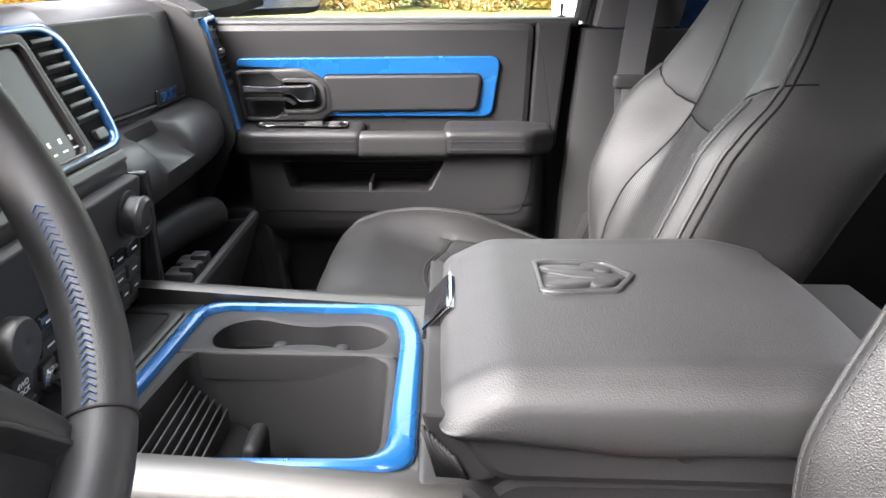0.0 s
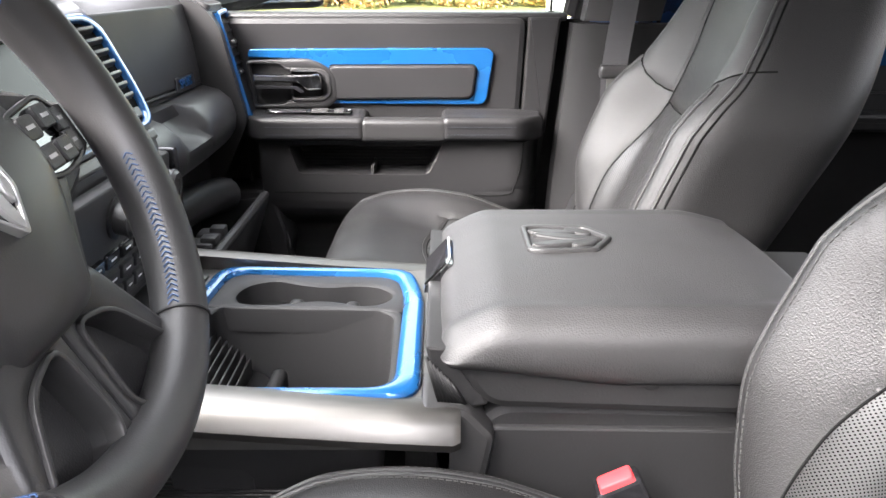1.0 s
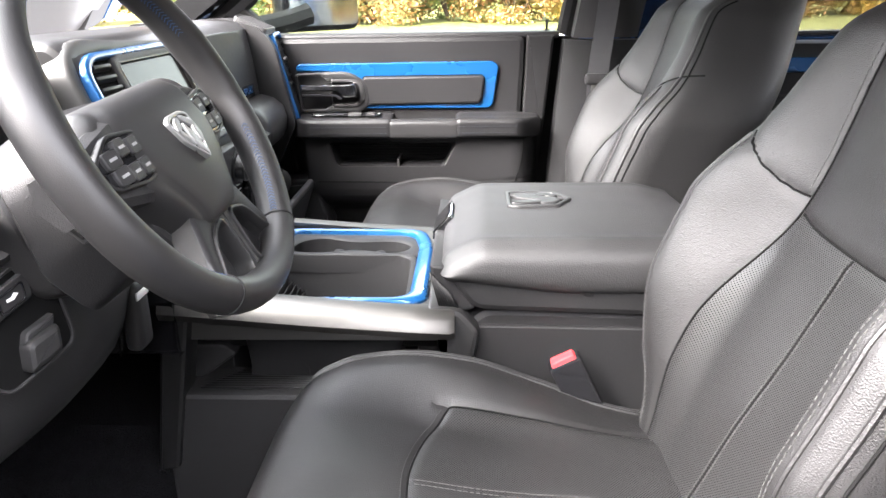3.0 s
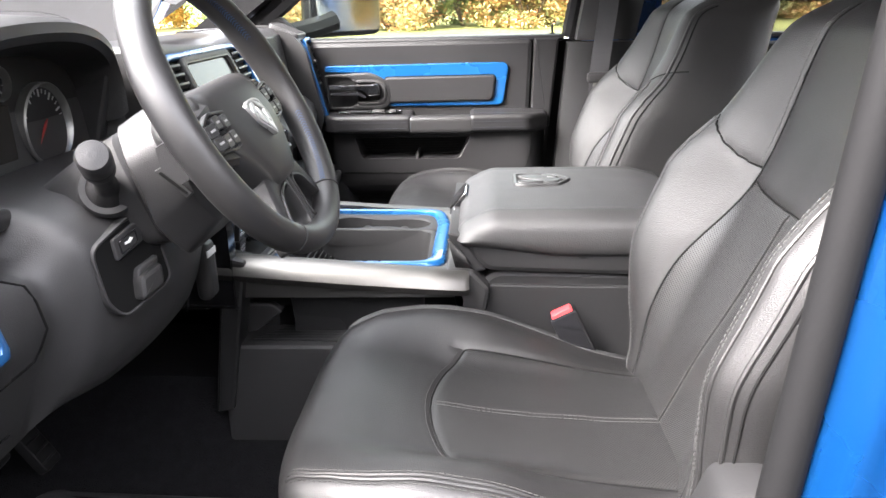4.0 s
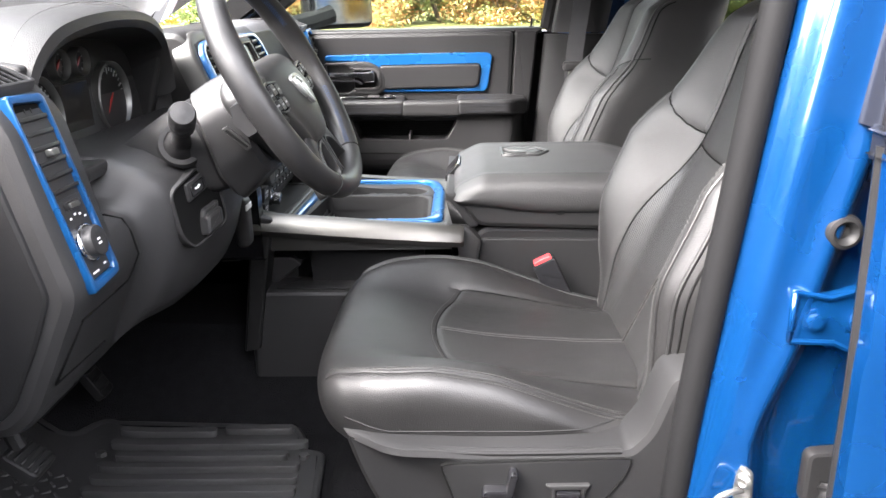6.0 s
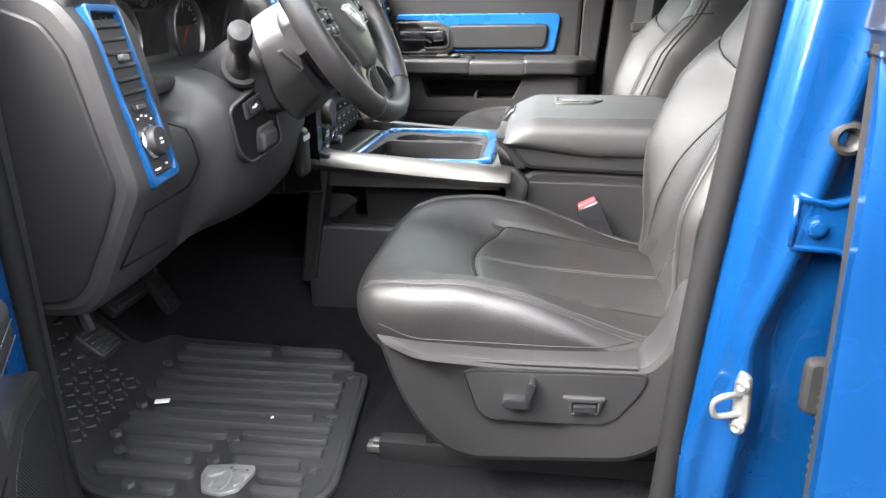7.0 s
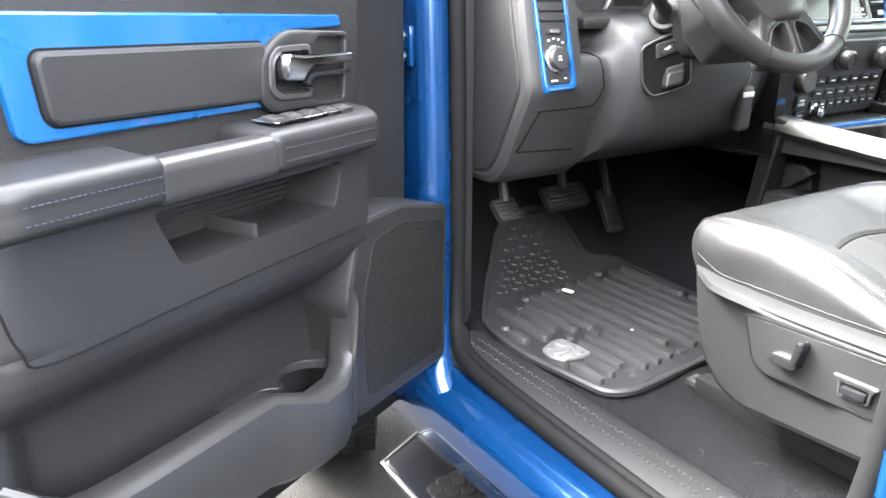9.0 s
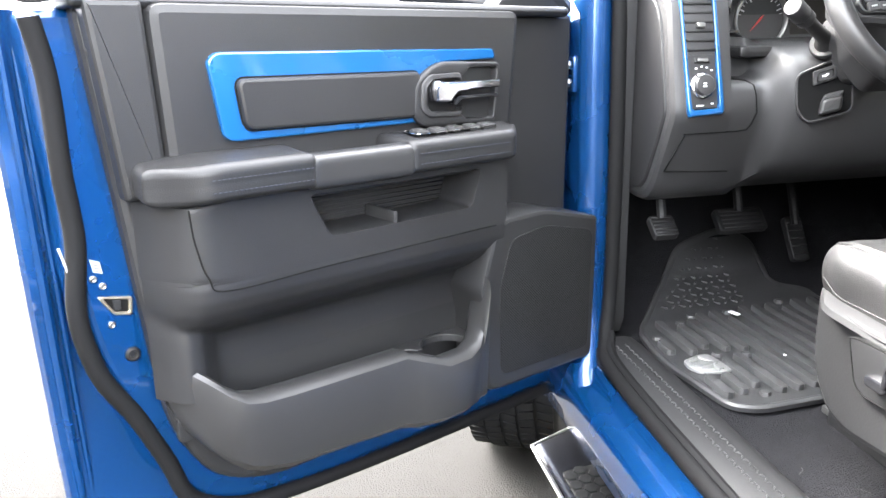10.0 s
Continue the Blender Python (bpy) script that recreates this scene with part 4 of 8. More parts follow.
# open tray ahead of the frame
bm = bmesh.new()
prism(bm, rounded([(-0.438, 0.150), (-0.372, 0.145), (-0.385, -0.14), (-0.438, -0.14)], 0.012), cz(XY), DZ - 0.002, DZ + 0.0022, 0.001)
part("front_tray", bm, DARK, console)
bm = bmesh.new()
ring_z(bm, rounded([(-0.436, 0.162), (-0.358, 0.156), (-0.372, -0.152), (-0.436, -0.152)], 0.012), rounded([(-0.436, 0.146), (-0.374, 0.142), (-0.388, -0.138), (-0.436, -0.138)], 0.01), DZ - 0.002, DZ + 0.005, 0.002)
part("tray_rim", bm, SATIN, console)
# silver side trims, a rounded blade along each side
for s in (-1, 1):
    bm = bmesh.new()
    sec = [(0.172, 1.119), (0.186, 1.122), (0.200, 1.119), (0.213, 1.108), (0.219, 1.094), (0.214, 1.083), (0.198, 1.080), (0.180, 1.088)]
    loops = []
    for x, dz, w in ((-0.43, 0.026, 0.0), (-0.40, 0.024, 0.0), (-0.30, 0.016, 0.0), (-0.2, 0.008, 0.0), (-0.08, 0.0, 0.0), (-0.018, -0.003, 0.0), (-0.010, -0.003, -0.006)):
        loops.append([Vector((x, s * (y + w), z + dz - CZ)) for y, z in sec])
    rings(bm, loops)
    part("silver_trim", bm, SILVER, console, "brushed silver side blade")
    bm = bmesh.new()
    prism(bm, rounded([(-0.05, 1.122), (-0.004, 1.118), (0.026, 1.085), (0.010, 1.000), (-0.022, 0.975), (-0.036, 1.00), (-0.028, 1.07), (-0.05, 1.09)], 0.008), cz(XYZ), s * 0.13, s * 0.196, 0.008)
    part("end_cap", bm, SATIN, console)
    # back of the side cubby, blackened to stand in for the shade in it
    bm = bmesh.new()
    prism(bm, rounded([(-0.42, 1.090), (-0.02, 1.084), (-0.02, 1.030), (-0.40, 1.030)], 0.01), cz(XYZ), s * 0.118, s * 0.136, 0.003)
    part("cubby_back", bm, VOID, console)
bm = bmesh.new()
prism(bm, rounded([(-0.466, 0.853), (-0.432, 0.860), (-0.382, 1.140), (-0.424, 1.150)], 0.006), cz(XYZ), -0.165, -0.213, 0.006)
part("front_post", bm, PLATE, console, "dark upright at the front of the console")
# ribbed gusset in front of the armrest
for s in (-1, 1):
    for k in range(8):
        bm = bmesh.new()
        tube(bm, [(-0.044 + 0.0035 * k, s * 0.185, 1.17 - 0.004 * k - CZ), (-0.030 + 0.0035 * k, s * 0.185, 1.115 - CZ)], 0.0022, 5)
        part("gusset_rib", bm, RUBBER, console)

bm = bmesh.new()
prism(bm, rounded([(-0.046, 1.180), (-0.006, 1.176), (0.020, 1.112), (-0.026, 1.104)], 0.006), cz(XYZ), -0.180, 0.180, 0.004, 0.004)
part("gusset", bm, DARK, console, "dark web under the lid's nose")
# armrest bin and padded lid
bm = bmesh.new()
base = rounded([(-0.022, 1.168), (0.015, 1.112), (0.50, 1.095), (0.50, 1.145), (0.15, 1.150)], [0.008, 0.02, 0.01, 0.01, 0.05])
prism(bm, base, cz(XYZ), -0.186, 0.186, 0.010, 0.010)
part("armrest_bin", bm, DARK, console, "black plastic bin under the lid")


def lid_shape(p):
    q = p.copy()
    u, v = (p.x - 0.17) / 0.20, p.y / 0.195
    top = smooth01(1.16, 1.20, p.z)
    # crowned top with a shoulder line, nose sloping down at the front
    q.z += top * (0.012 * (1 - abs(v) ** 2.2) + 0.004 * bell(abs(v) - 0.86, 0.06))
    q.z -= top * 0.003 * smooth01(0.80, 0.94, abs(v))
    q.z -= top * 0.026 * smooth01(-0.66, -1.05, u)
    q.z -= top * 0.016 * smooth01(0.6, 1.1, u)
    q.z += (1 - top) * (-0.018 * smooth01(-1.0, 0.0, u)) * smooth01(1.19, 1.16, p.z)
    q.y *= 1 - 0.05 * smooth01(0.5, 1.0, u) - 0.035 * smooth01(1.165, 1.22, p.z)
    return q - Vector((0, 0, CZ))


bm, rest = soft_box((0.170, 0, 1.1815), (0.200, 0.197, 0.0255), 0.018, 0.0055, lid_shape)
part("lid", bm, LID_VINYL, console, "padded black leather armrest lid")
bm = bmesh.new()
prism(bm, [(-0.0500, 1.1640), (-0.0485, 1.1745), (-0.0245, 1.2015), (-0.0160, 1.2000), (-0.0250, 1.1640)], cz(XYZ), -0.014, 0.073, 0.001)
latch = part("lid_latch", bm, GLOSS, console, "gloss black latch with chrome edge")
bm = bmesh.new()
tube(bm, [(-0.0485, -0.0150, 1.1750 - CZ), (-0.0230, -0.0150, 1.2020 - CZ), (-0.0200, 0.0, 1.2022 - CZ), (-0.0205, 0.074, 1.2022 - CZ)], 0.0020, 6)
part("latch_edge", bm, CHROME, latch)
bm = bmesh.new()
lathe(bm, [(0.002, 0.0), (0.0085, 0.0), (0.0085, 0.0015), (0.006, 0.0025), (0.002, 0.0025)], lambda a, b, h: Vector((0.178 + a, -0.1875 - h, 1.142 + b * 0.8 - CZ)), 16, True, True)
part("lid_screw", bm, RUBBER, console)
# raised shield badge on the lid: a frame and three plain lobes
LZ = 1.2235
bd = plane((0.118, 0.018, LZ - CZ), (1, 0, 0.0), (0, 1, 0.0))
shield = [(-0.048, 0.046), (-0.030, 0.050), (0.034, 0.046), (0.060, 0.004), (0.034, -0.040), (-0.030, -0.046), (-0.048, -0.040)]
bm = bmesh.new()
ringed(bm, rounded(shield, 0.006), rounded([(a * 0.86, b * 0.84) for a, b in shield], 0.005), bd, -0.010, 0.0, 0.002)
bg = part("badge", bm, SATIN, console, "embossed shield badge")
for cx, cy, ax, ay, rot in ((-0.012, 0.020, 0.030, 0.009, -8), (0.005, 0.002, 0.042, 0.010, -14), (-0.010, -0.020, 0.032, 0.009, 12), (0.022, -0.018, 0.018, 0.010, 30), (0.020, 0.022, 0.018, 0.009, -30)):
    bm = bmesh.new()
    R = Matrix.Rotation(radians(rot), 2)
    ring = []
    for k in range(20):
        t = 2 * math.pi * k / 20
        w = R @ Vector((ax * math.cos(t), ay * math.sin(t)))
        ring.append((cx + w.x, cy + w.y))
    prism(bm, ring, bd, -0.010, 0.001, 0.003)
    part("badge_lobe", bm, SATIN, bg)

# seat buckle beside the console
for s, x0 in ((-1, 0.0),):
    buckle = thing("seat_belt_buckle", "black seat belt buckle with red release button", "buckle", (0.186, -0.222, 0.968))
    up, rt = Vector((-0.45, 0.0, 0.89)), Vector((0.89, 0, 0.45))
    mp = lambda a, b, d: rt * a + up * b + Vector((0, d, 0))
    bm = bmesh.new()
    prism(bm, rounded([(-0.022, 0.0), (0.022, 0.0), (0.024, 0.098), (-0.024, 0.098)], 0.006), mp, -0.014, 0.012, 0.004, 0.004)
    part("buckle_body", bm, GLOSS, buckle)
    bm = bmesh.new()
    prism(bm, rounded([(-0.019, 0.094), (0.019, 0.094), (0.017, 0.104), (-0.017, 0.104)], 0.003), mp, -0.0125, 0.007, 0.002, 0.002)
    part("release_button", bm, REDBTN, buckle, "red release button")
    bm = bmesh.new()
    box(bm, -0.012, 0.05, -0.006, 0.006, -0.09, 0.01, 0.004)
    part("buckle_stalk", bm, DARK, buckle)


# ---- doors ----
HINGE = Vector((-0.756, -0.987, 1.2))
OPEN = -59.8


def make_door(name, s, m, label):
    """A front door, built as if shut, then laid at m. s: -1 for the driver's side, 1 for the passenger's."""
    door = thing(name, label, "car door", (0, 0, 0), "front doors")
    door.matrix_world = m

    def P(a, b, d):
        return Vector((a, s * d, b))

    # steel shell: outer skin and inner frame in body blue
    edge = [(-0.735, 1.43), (0.272, 1.43), (0.258, 1.2), (0.258, 1.05), (0.236, 0.94), (0.192, 0.83), (0.150, 0.715), (0.08, 0.668), (-0.10, 0.645), (-0.735, 0.632)]
    bm = bmesh.new()
    prism(bm, rounded(edge, [0.02, 0.02, 0.06, 0.05, 0.06, 0.06, 0.06, 0.05, 0.05, 0.03], 5), P, 0.985, 0.868, 0.012)
    part("door_frame", bm, BLUE, door, "blue painted door frame edge")
    bm = bmesh.new()
    loops = []
    for zz, d in ((1.43, 0.985), (1.36, 1.000), (1.25, 1.008), (1.22, 1.002), (1.0, 1.006), (0.80, 1.002), (0.70, 0.992), (0.60, 0.978)):
        xe = 0.306 - 0.024 * (1.43 - zz)
        loops.append([P(-0.742, zz, d), P(-0.5, zz, d + 0.004), P(-0.1, zz, d + 0.006), P(xe - 0.02, zz, d), P(xe, zz, d - 0.006), P(xe - 0.004, zz, d - 0.024), P(xe - 0.05, zz, d - 0.028), P(-0.742, zz, d - 0.026)])
    rings(bm, loops)
    part("outer_skin", bm, BLUE, door, "glossy blue outer skin")
    # folded hem of the skin, seen on the open edge
    for a0, rr in ((0.284, 0.0065), (0.268, 0.0045)):
        bm = bmesh.new()
        tube(bm, [P(a0 - 0.02 * (1.43 - z), z, 0.972 - 0.006 * smooth01(0.75, 0.62, z)) for z in np.linspace(1.40, 0.63, 12)], rr, 8)
        part("hem_fold", bm, BLUE, door)
    # black rubber seal along the shut edges
    bm = bmesh.new()
    line = curve_pts([(0.256, 1.425), (0.245, 1.35), (0.244, 1.234), (0.240, 1.144), (0.250, 1.04), (0.233, 0.95), (0.194, 0.875), (0.158, 0.79), (0.128, 0.712), (0.06, 0.668), (-0.016, 0.652), (-0.258, 0.638), (-0.70, 0.628)], 8)
    tube(bm, [P(p[0] + 0.012, p[1] - 0.006, 0.870) for p in line], 0.0135, 10)
    part("door_seal", bm, SEAL, door, "black rubber door seal")
    # trim panel
    bm = bmesh.new()
    tp = rounded([(-0.695, 1.435), (0.226, 1.435), (0.205, 1.23), (0.176, 0.94), (0.164, 0.84), (0.112, 0.738), (0.02, 0.700), (-0.55, 0.696), (-0.695, 0.698)], [0.016, 0.018, 0.1, 0.1, 0.06, 0.06, 0.06, 0.05, 0.03], 5)
    prism(bm, tp, P, 0.895, 0.838, 0.010)
    trim = part("trim_panel", bm, DOORP, door, "soft black vinyl inner panel", sharp=15)
    # fastener covers at the rear edge
    for a, b in ((0.208, 1.377), (0.163, 0.938)) if s < 0 else ():
        bm = bmesh.new()
        lathe(bm, [(0.010, 0.0), (0.010, 0.003), (0.006, 0.0045), (0.004, 0.002)], lambda u, v, h, a=a, b=b: P(a + u, b + v, 0.838 - h), 14, False, True)
        part("fastener", bm, RUBBER, trim)
    # upper pad, raised, with a rounded sill at the window
    bm = bmesh.new()
    prism(bm, rounded([(-0.515, 1.438), (0.150, 1.438), (0.140, 1.20), (-0.495, 1.20)], 0.022, 4), P, 0.85, 0.806, 0.014)
    part("upper_pad", bm, DOORP, door, sharp=15)
    bm = bmesh.new()
    prism(bm, rounded([(-0.66, 1.446), (0.236, 1.446), (0.236, 1.428), (-0.66, 1.428)], 0.0085), P, 0.905, 0.815, 0.008)
    part("window_sill", bm, DOORP, door, sharp=60)
    bm = bmesh.new()
    prism(bm, rounded([(0.151, 1.438), (0.222, 1.438), (0.198, 1.19), (0.140, 1.19)], 0.005), P, 0.845, 0.811, 0.007)
    part("rear_strip", bm, DOORP, door, sharp=15)
    if s > 0:
        bm = bmesh.new()
        prism(bm, rounded([(0.218, 1.432), (0.290, 1.432), (0.272, 1.2), (0.250, 0.98), (0.205, 0.80), (0.150, 0.80), (0.168, 0.95), (0.196, 1.2)], 0.01), P, 0.872, 0.842, 0.004)
        part("edge_seal", bm, SEAL, door, "black rubber edge seal")
    bm = bmesh.new()
    tube(bm, [P(-0.517, 1.43, 0.828), P(-0.489, 1.25, 0.828), P(-0.463, 1.075, 0.820)], 0.004, 6)
    part("panel_bead", bm, SATIN, door)
    # blue trim plate with an inset pad
    bm = bmesh.new()
    bl = rounded([(-0.446, 1.356), (-0.440, 1.373), (0.068, 1.375), (0.081, 1.364), (0.066, 1.264), (0.054, 1.256), (-0.275, 1.258), (-0.262, 1.29), (-0.285, 1.335), (-0.32, 1.352)], [0.008, 0.012, 0.012, 0.01, 0.01, 0.01, 0.006, 0.02, 0.02, 0.03], 4)
    prism(bm, bl, P, 0.81, 0.798, 0.003)
    bt = part("blue_trim", bm, BLUETRIM, door, "glossy blue painted door insert")
    pad_ = rounded([(-0.27, 1.339), (0.038, 1.340), (0.044, 1.332), (0.037, 1.279), (0.028, 1.270), (-0.27, 1.268)], [0.008, 0.010, 0.010, 0.010, 0.010, 0.008], 3)
    bm = bmesh.new()
    prism(bm, inset(pad_, -0.0025), P, 0.80, 0.7972, 0.0005)
    part("pad_gap", bm, VOID, bt)
    bm = bmesh.new()
    prism(bm, pad_, P, 0.80, 0.789, 0.005)
    part("insert_pad", bm, DOORP, bt, "black vinyl pad")
    # handle bezel: a raised surround, a dark cup, a bracket and the chrome lever
    bz = rounded([(-0.446, 1.350), (-0.315, 1.354), (-0.290, 1.346), (-0.256, 1.322), (-0.252, 1.270), (-0.276, 1.250), (-0.436, 1.250)], [0.008, 0.012, 0.02, 0.016, 0.014, 0.012, 0.008], 4)
    cup = rounded([(-0.438, 1.343), (-0.372, 1.344), (-0.362, 1.330), (-0.300, 1.330), (-0.286, 1.318), (-0.284, 1.282), (-0.298, 1.270), (-0.360, 1.266), (-0.368, 1.258), (-0.430, 1.257)], [0.005, 0.008, 0.006, 0.01, 0.008, 0.008, 0.01, 0.006, 0.006, 0.005], 3)
    bm = bmesh.new()
    ringed(bm, bz, cup, P, 0.808, 0.787, 0.004, 130, (-0.352, 1.302))
    hb = part("handle_bezel", bm, DOORP, door, "moulded handle surround")
    bm = bmesh.new()
    prism(bm, inset(cup, -0.003), P, 0.812, 0.801, 0.001)
    part("handle_cup", bm, DARK, hb)
    bm = bmesh.new()
    ringed(bm, rounded([(-0.352, 1.336), (-0.284, 1.334), (-0.268, 1.320), (-0.266, 1.280), (-0.282, 1.266), (-0.352, 1.264)], 0.008), rounded([(-0.352, 1.328), (-0.294, 1.327), (-0.279, 1.316), (-0.277, 1.284), (-0.290, 1.274), (-0.352, 1.272)], 0.006), P, 0.800, 0.7835, 0.002, 100, (-0.315, 1.30))
    part("lock_bezel", bm, PLASTIC, hb)
    bm = bmesh.new()
    prism(bm, rounded([(-0.428, 1.323), (-0.318, 1.322), (-0.290, 1.325), (-0.284, 1.312), (-0.286, 1.292), (-0.316, 1.290), (-0.332, 1.306), (-0.428, 1.309)], [0.002, 0.01, 0.004, 0.006, 0.004, 0.004, 0.008, 0.002], 3), P, 0.786, 0.767, 0.0035)
    dh = part("door_handle", bm, CHROME, door, "chrome pull handle")
    bm = bmesh.new()
    prism(bm, rounded([(-0.426, 1.300), (-0.338, 1.299), (-0.322, 1.287), (-0.330, 1.284), (-0.344, 1.293), (-0.426, 1.294)], 0.002), P, 0.786, 0.772, 0.001)
    part("handle_lower_edge", bm, GLOSS, dh)
    # armrest in three lengths, padded, with seams
    def rest_part(nm, a0, a1, drop, d_in, mat_, lab=""):
        ca, ha = (a0 + a1) / 2, abs(a1 - a0) / 2

        def f(p):
            end = smooth01(0.10, 0.19, p.x) if a1 > 0.1 else 0
            frt = smooth01(-0.40, -0.50, p.x) if a0 < -0.4 else 0
            inward = (0.83 - abs(p.y))
            q = Vector((p.x, s * (0.83 - inward * (1 - 0.50 * end * end - 0.62 * frt)), p.z - drop))
            q.z += 0.004 * smooth01(0.74, 0.80, abs(p.y)) if nm != "grab_handle" else 0
            q.z -= 0.006 * end
            g = bell(p.z - 1.206, 0.0022) + bell(p.z - 1.214, 0.0022) + bell(p.z - 1.222, 0.0022)
            if nm != "grab_handle" and abs(p.y) < 0.755:
                q.y += s * 0.0016 * g
            return q
        ha += 0.009
        d_out = 0.760 if nm == "grab_handle" else 0.83
        b2, r2 = soft_box((ca, s * (d_out + d_in) / 2, 1.217), (ha, (d_out - d_in) / 2, 0.025), 0.014, 0.0045, f)
        return part(nm, b2, mat_, door, lab)

    rest_part("armrest_pad", -0.022, 0.180, 0.0, 0.714, DOORP, "padded black vinyl armrest")
    rest_part("grab_handle", -0.196, -0.025, 0.004, 0.716, SATIN, "smooth dark grab handle")
    rest_part("switch_pod", -0.474, -0.199, 0.0, 0.714, DOORP, "padded switch pod")
    th = bmesh.new()
    for zt in (1.2065, 1.2225):
        for a0, a1 in ((-0.020, 0.13), (-0.40, -0.201)):
            stitches(th, [P(a, zt, 0.7128) for a in np.linspace(a0, a1, 30)], 0.0006)
    part("stitching", th, DTHREAD, door, smooth=False)
    # lower roll of the armrest
    bm = bmesh.new()
    prism(bm, rounded([(-0.440, 1.200), (0.150, 1.200), (0.146, 1.180), (0.12, 1.172), (-0.425, 1.172)], 0.008), P, 0.84, 0.752, 0.010)
    part("armrest_base", bm, SATIN, door)
    # switch panel on the pod
    bm = bmesh.new()
    T = lambda a, b, d: Vector((a, s * b, d))
    fr0, fr1 = (-0.405, -0.222)
    ringed(bm, rounded([(fr0, 0.752), (fr1, 0.738), (fr1 - 0.002, 0.786), (fr0, 0.788)], 0.006), rounded([(fr0 + 0.002, 0.754), (fr1 - 0.002, 0.7405), (fr1 - 0.004, 0.7842), (fr0 + 0.002, 0.786)], 0.005), T, 1.2470, 1.2470, 0.001)
    sf = part("switch_frame", bm, CHROME, door, "thin chrome switch frame")
    bm = bmesh.new()
    prism(bm, rounded([(fr0 + 0.002, 0.754), (fr1 - 0.002, 0.7405), (fr1 - 0.004, 0.7842), (fr0 + 0.002, 0.786)], 0.005), T, 1.2470, 1.2460, 0.001)
    part("switch_plate", bm, GLOSS, sf)
    keys = [(-0.390, 0.024), (-0.355, 0.021), (-0.318, 0.021), (-0.281, 0.021), (-0.245, 0.021)] if s < 0 else [(-0.290, 0.03), (-0.248, 0.018)]
    for a, w in keys:
        b2, r2 = soft_box((a, s * 0.764, 1.2450), (w * 0.62, 0.012, 0.006), 0.004, 0.004, lambda p: Vector((p.x, p.y, p.z + 0.002 * smooth01(0.76, 0.77, abs(p.y)))))
        kx = part("window_switch", b2, PLASTIC, sf)
        bm = bmesh.new()
        box(bm, a - 0.004, a + 0.004, s * 0.760, s * 0.763, 1.2505, 1.2517, 0.0003)
        part("switch_mark", bm, STEEL, kx)
    if s > 0:
        bm = bmesh.new()
        prism(bm, rounded([(-0.400, 0.757), (-0.320, 0.752), (-0.320, 0.780), (-0.400, 0.783)], 0.004), T, 1.2460, 1.2473, 0.0006)
        part("pull_cup", bm, DARK, sf)
    # middle panel with an open pocket, rolling under along its foot and into the door at its rear
    foot = lambda z: float(np.interp(z, (0.86, 0.972, 0.985, 0.998, 1.015, 1.035, 1.052, 1.075, 1.19), (0.833, 0.831, 0.816, 0.792, 0.769, 0.7525, 0.7455, 0.7425, 0.742)))
    tail = lambda a: float(np.interp(a, (0.120, 0.138, 0.152, 0.165, 0.176, 0.184), (0.0, 0.004, 0.014, 0.034, 0.064, 0.096)))
    post = lambda a: float(np.interp(a, (0.070, 0.092, 0.112, 0.130, 0.148, 0.162, 0.174, 0.184), (0.835, 0.828, 0.806, 0.789, 0.786, 0.796, 0.816, 0.838)))

    def sheet(a, z):
        d = min(0.838, foot(z) + tail(a))
        w = smooth01(1.06, 0.99, z)
        return d + (min(d, post(a)) - d) * w

    mid = rounded([(-0.420, 1.190), (0.186, 1.190), (0.186, 1.078), (-0.420, 1.078)], 0.0005)
    pock = rounded([(-0.358, 1.180), (-0.028, 1.180), (-0.062, 1.114), (-0.338, 1.116)], [0.01, 0.01, 0.012, 0.012], 4)
    bm = bmesh.new()
    mo_, mi_ = polar(mid, 320, (-0.20, 1.146)), polar(pock, 320, (-0.20, 1.146))
    lps = []
    for w in [k / 24 for k in range(24)] + [0.985]:
        lps.append([P(p[0] + (q[0] - p[0]) * w, p[1] + (q[1] - p[1]) * w, sheet(p[0] + (q[0] - p[0]) * w, p[1] + (q[1] - p[1]) * w)) for p, q in zip(mo_, mi_)])
    lps += [[P(q[0], q[1], d) for q in mi_] for d in (0.745, 0.84)]
    rings(bm, lps, False, False)
    mp = part("middle_panel", bm, DOORP, door, "moulded panel with an open pocket")
    bm = bmesh.new()
    rings(bm, [[P(a, z, sheet(a, z) + 0.0020 * smooth01(1.070, 1.084, z)) for a in np.linspace(0.184, -0.418, 90)] for z in [1.0850 - 0.0045 * k for k in range(25)] + [0.955, 0.93, 0.90]], False, False, closed=False)
    part("panel_skirt", bm, DOORP, door)
    bm = bmesh.new()
    prism(bm, inset(pock, -0.005), P, 0.842, 0.828, 0.002)
    part("pocket_back", bm, DARK, mp)
    for k in range(7):
        bm = bmesh.new()
        tube(bm, [P(-0.345, 1.119 + 0.0075 * k, 0.8275), P(-0.052, 1.119 + 0.0075 * k, 0.8275)], 0.0016, 5)
        part("pocket_rib", bm, DARK, mp)
    b2, r2 = soft_box((-0.18, s * 0.785, 1.121), (0.004, 0.04, 0.012), 0.003, 0.006)
    part("pocket_divider", b2, PLASTIC, mp)
    # fine inset line round the panel
    bm = bmesh.new()
    tube(bm, [P(p[0], p[1], sheet(p[0], p[1])) for p in curve_pts([(0.144, 1.182), (0.140, 1.134), (0.128, 1.089), (0.100, 1.067), (-0.07, 1.071), (-0.395, 1.075)], 8)], 0.0013, 6)
    part("panel_line", bm, VOID, door)
    # map pocket: deep dark recess, then a front wall with a stepped rim and bottle holder
    bm = bmesh.new()
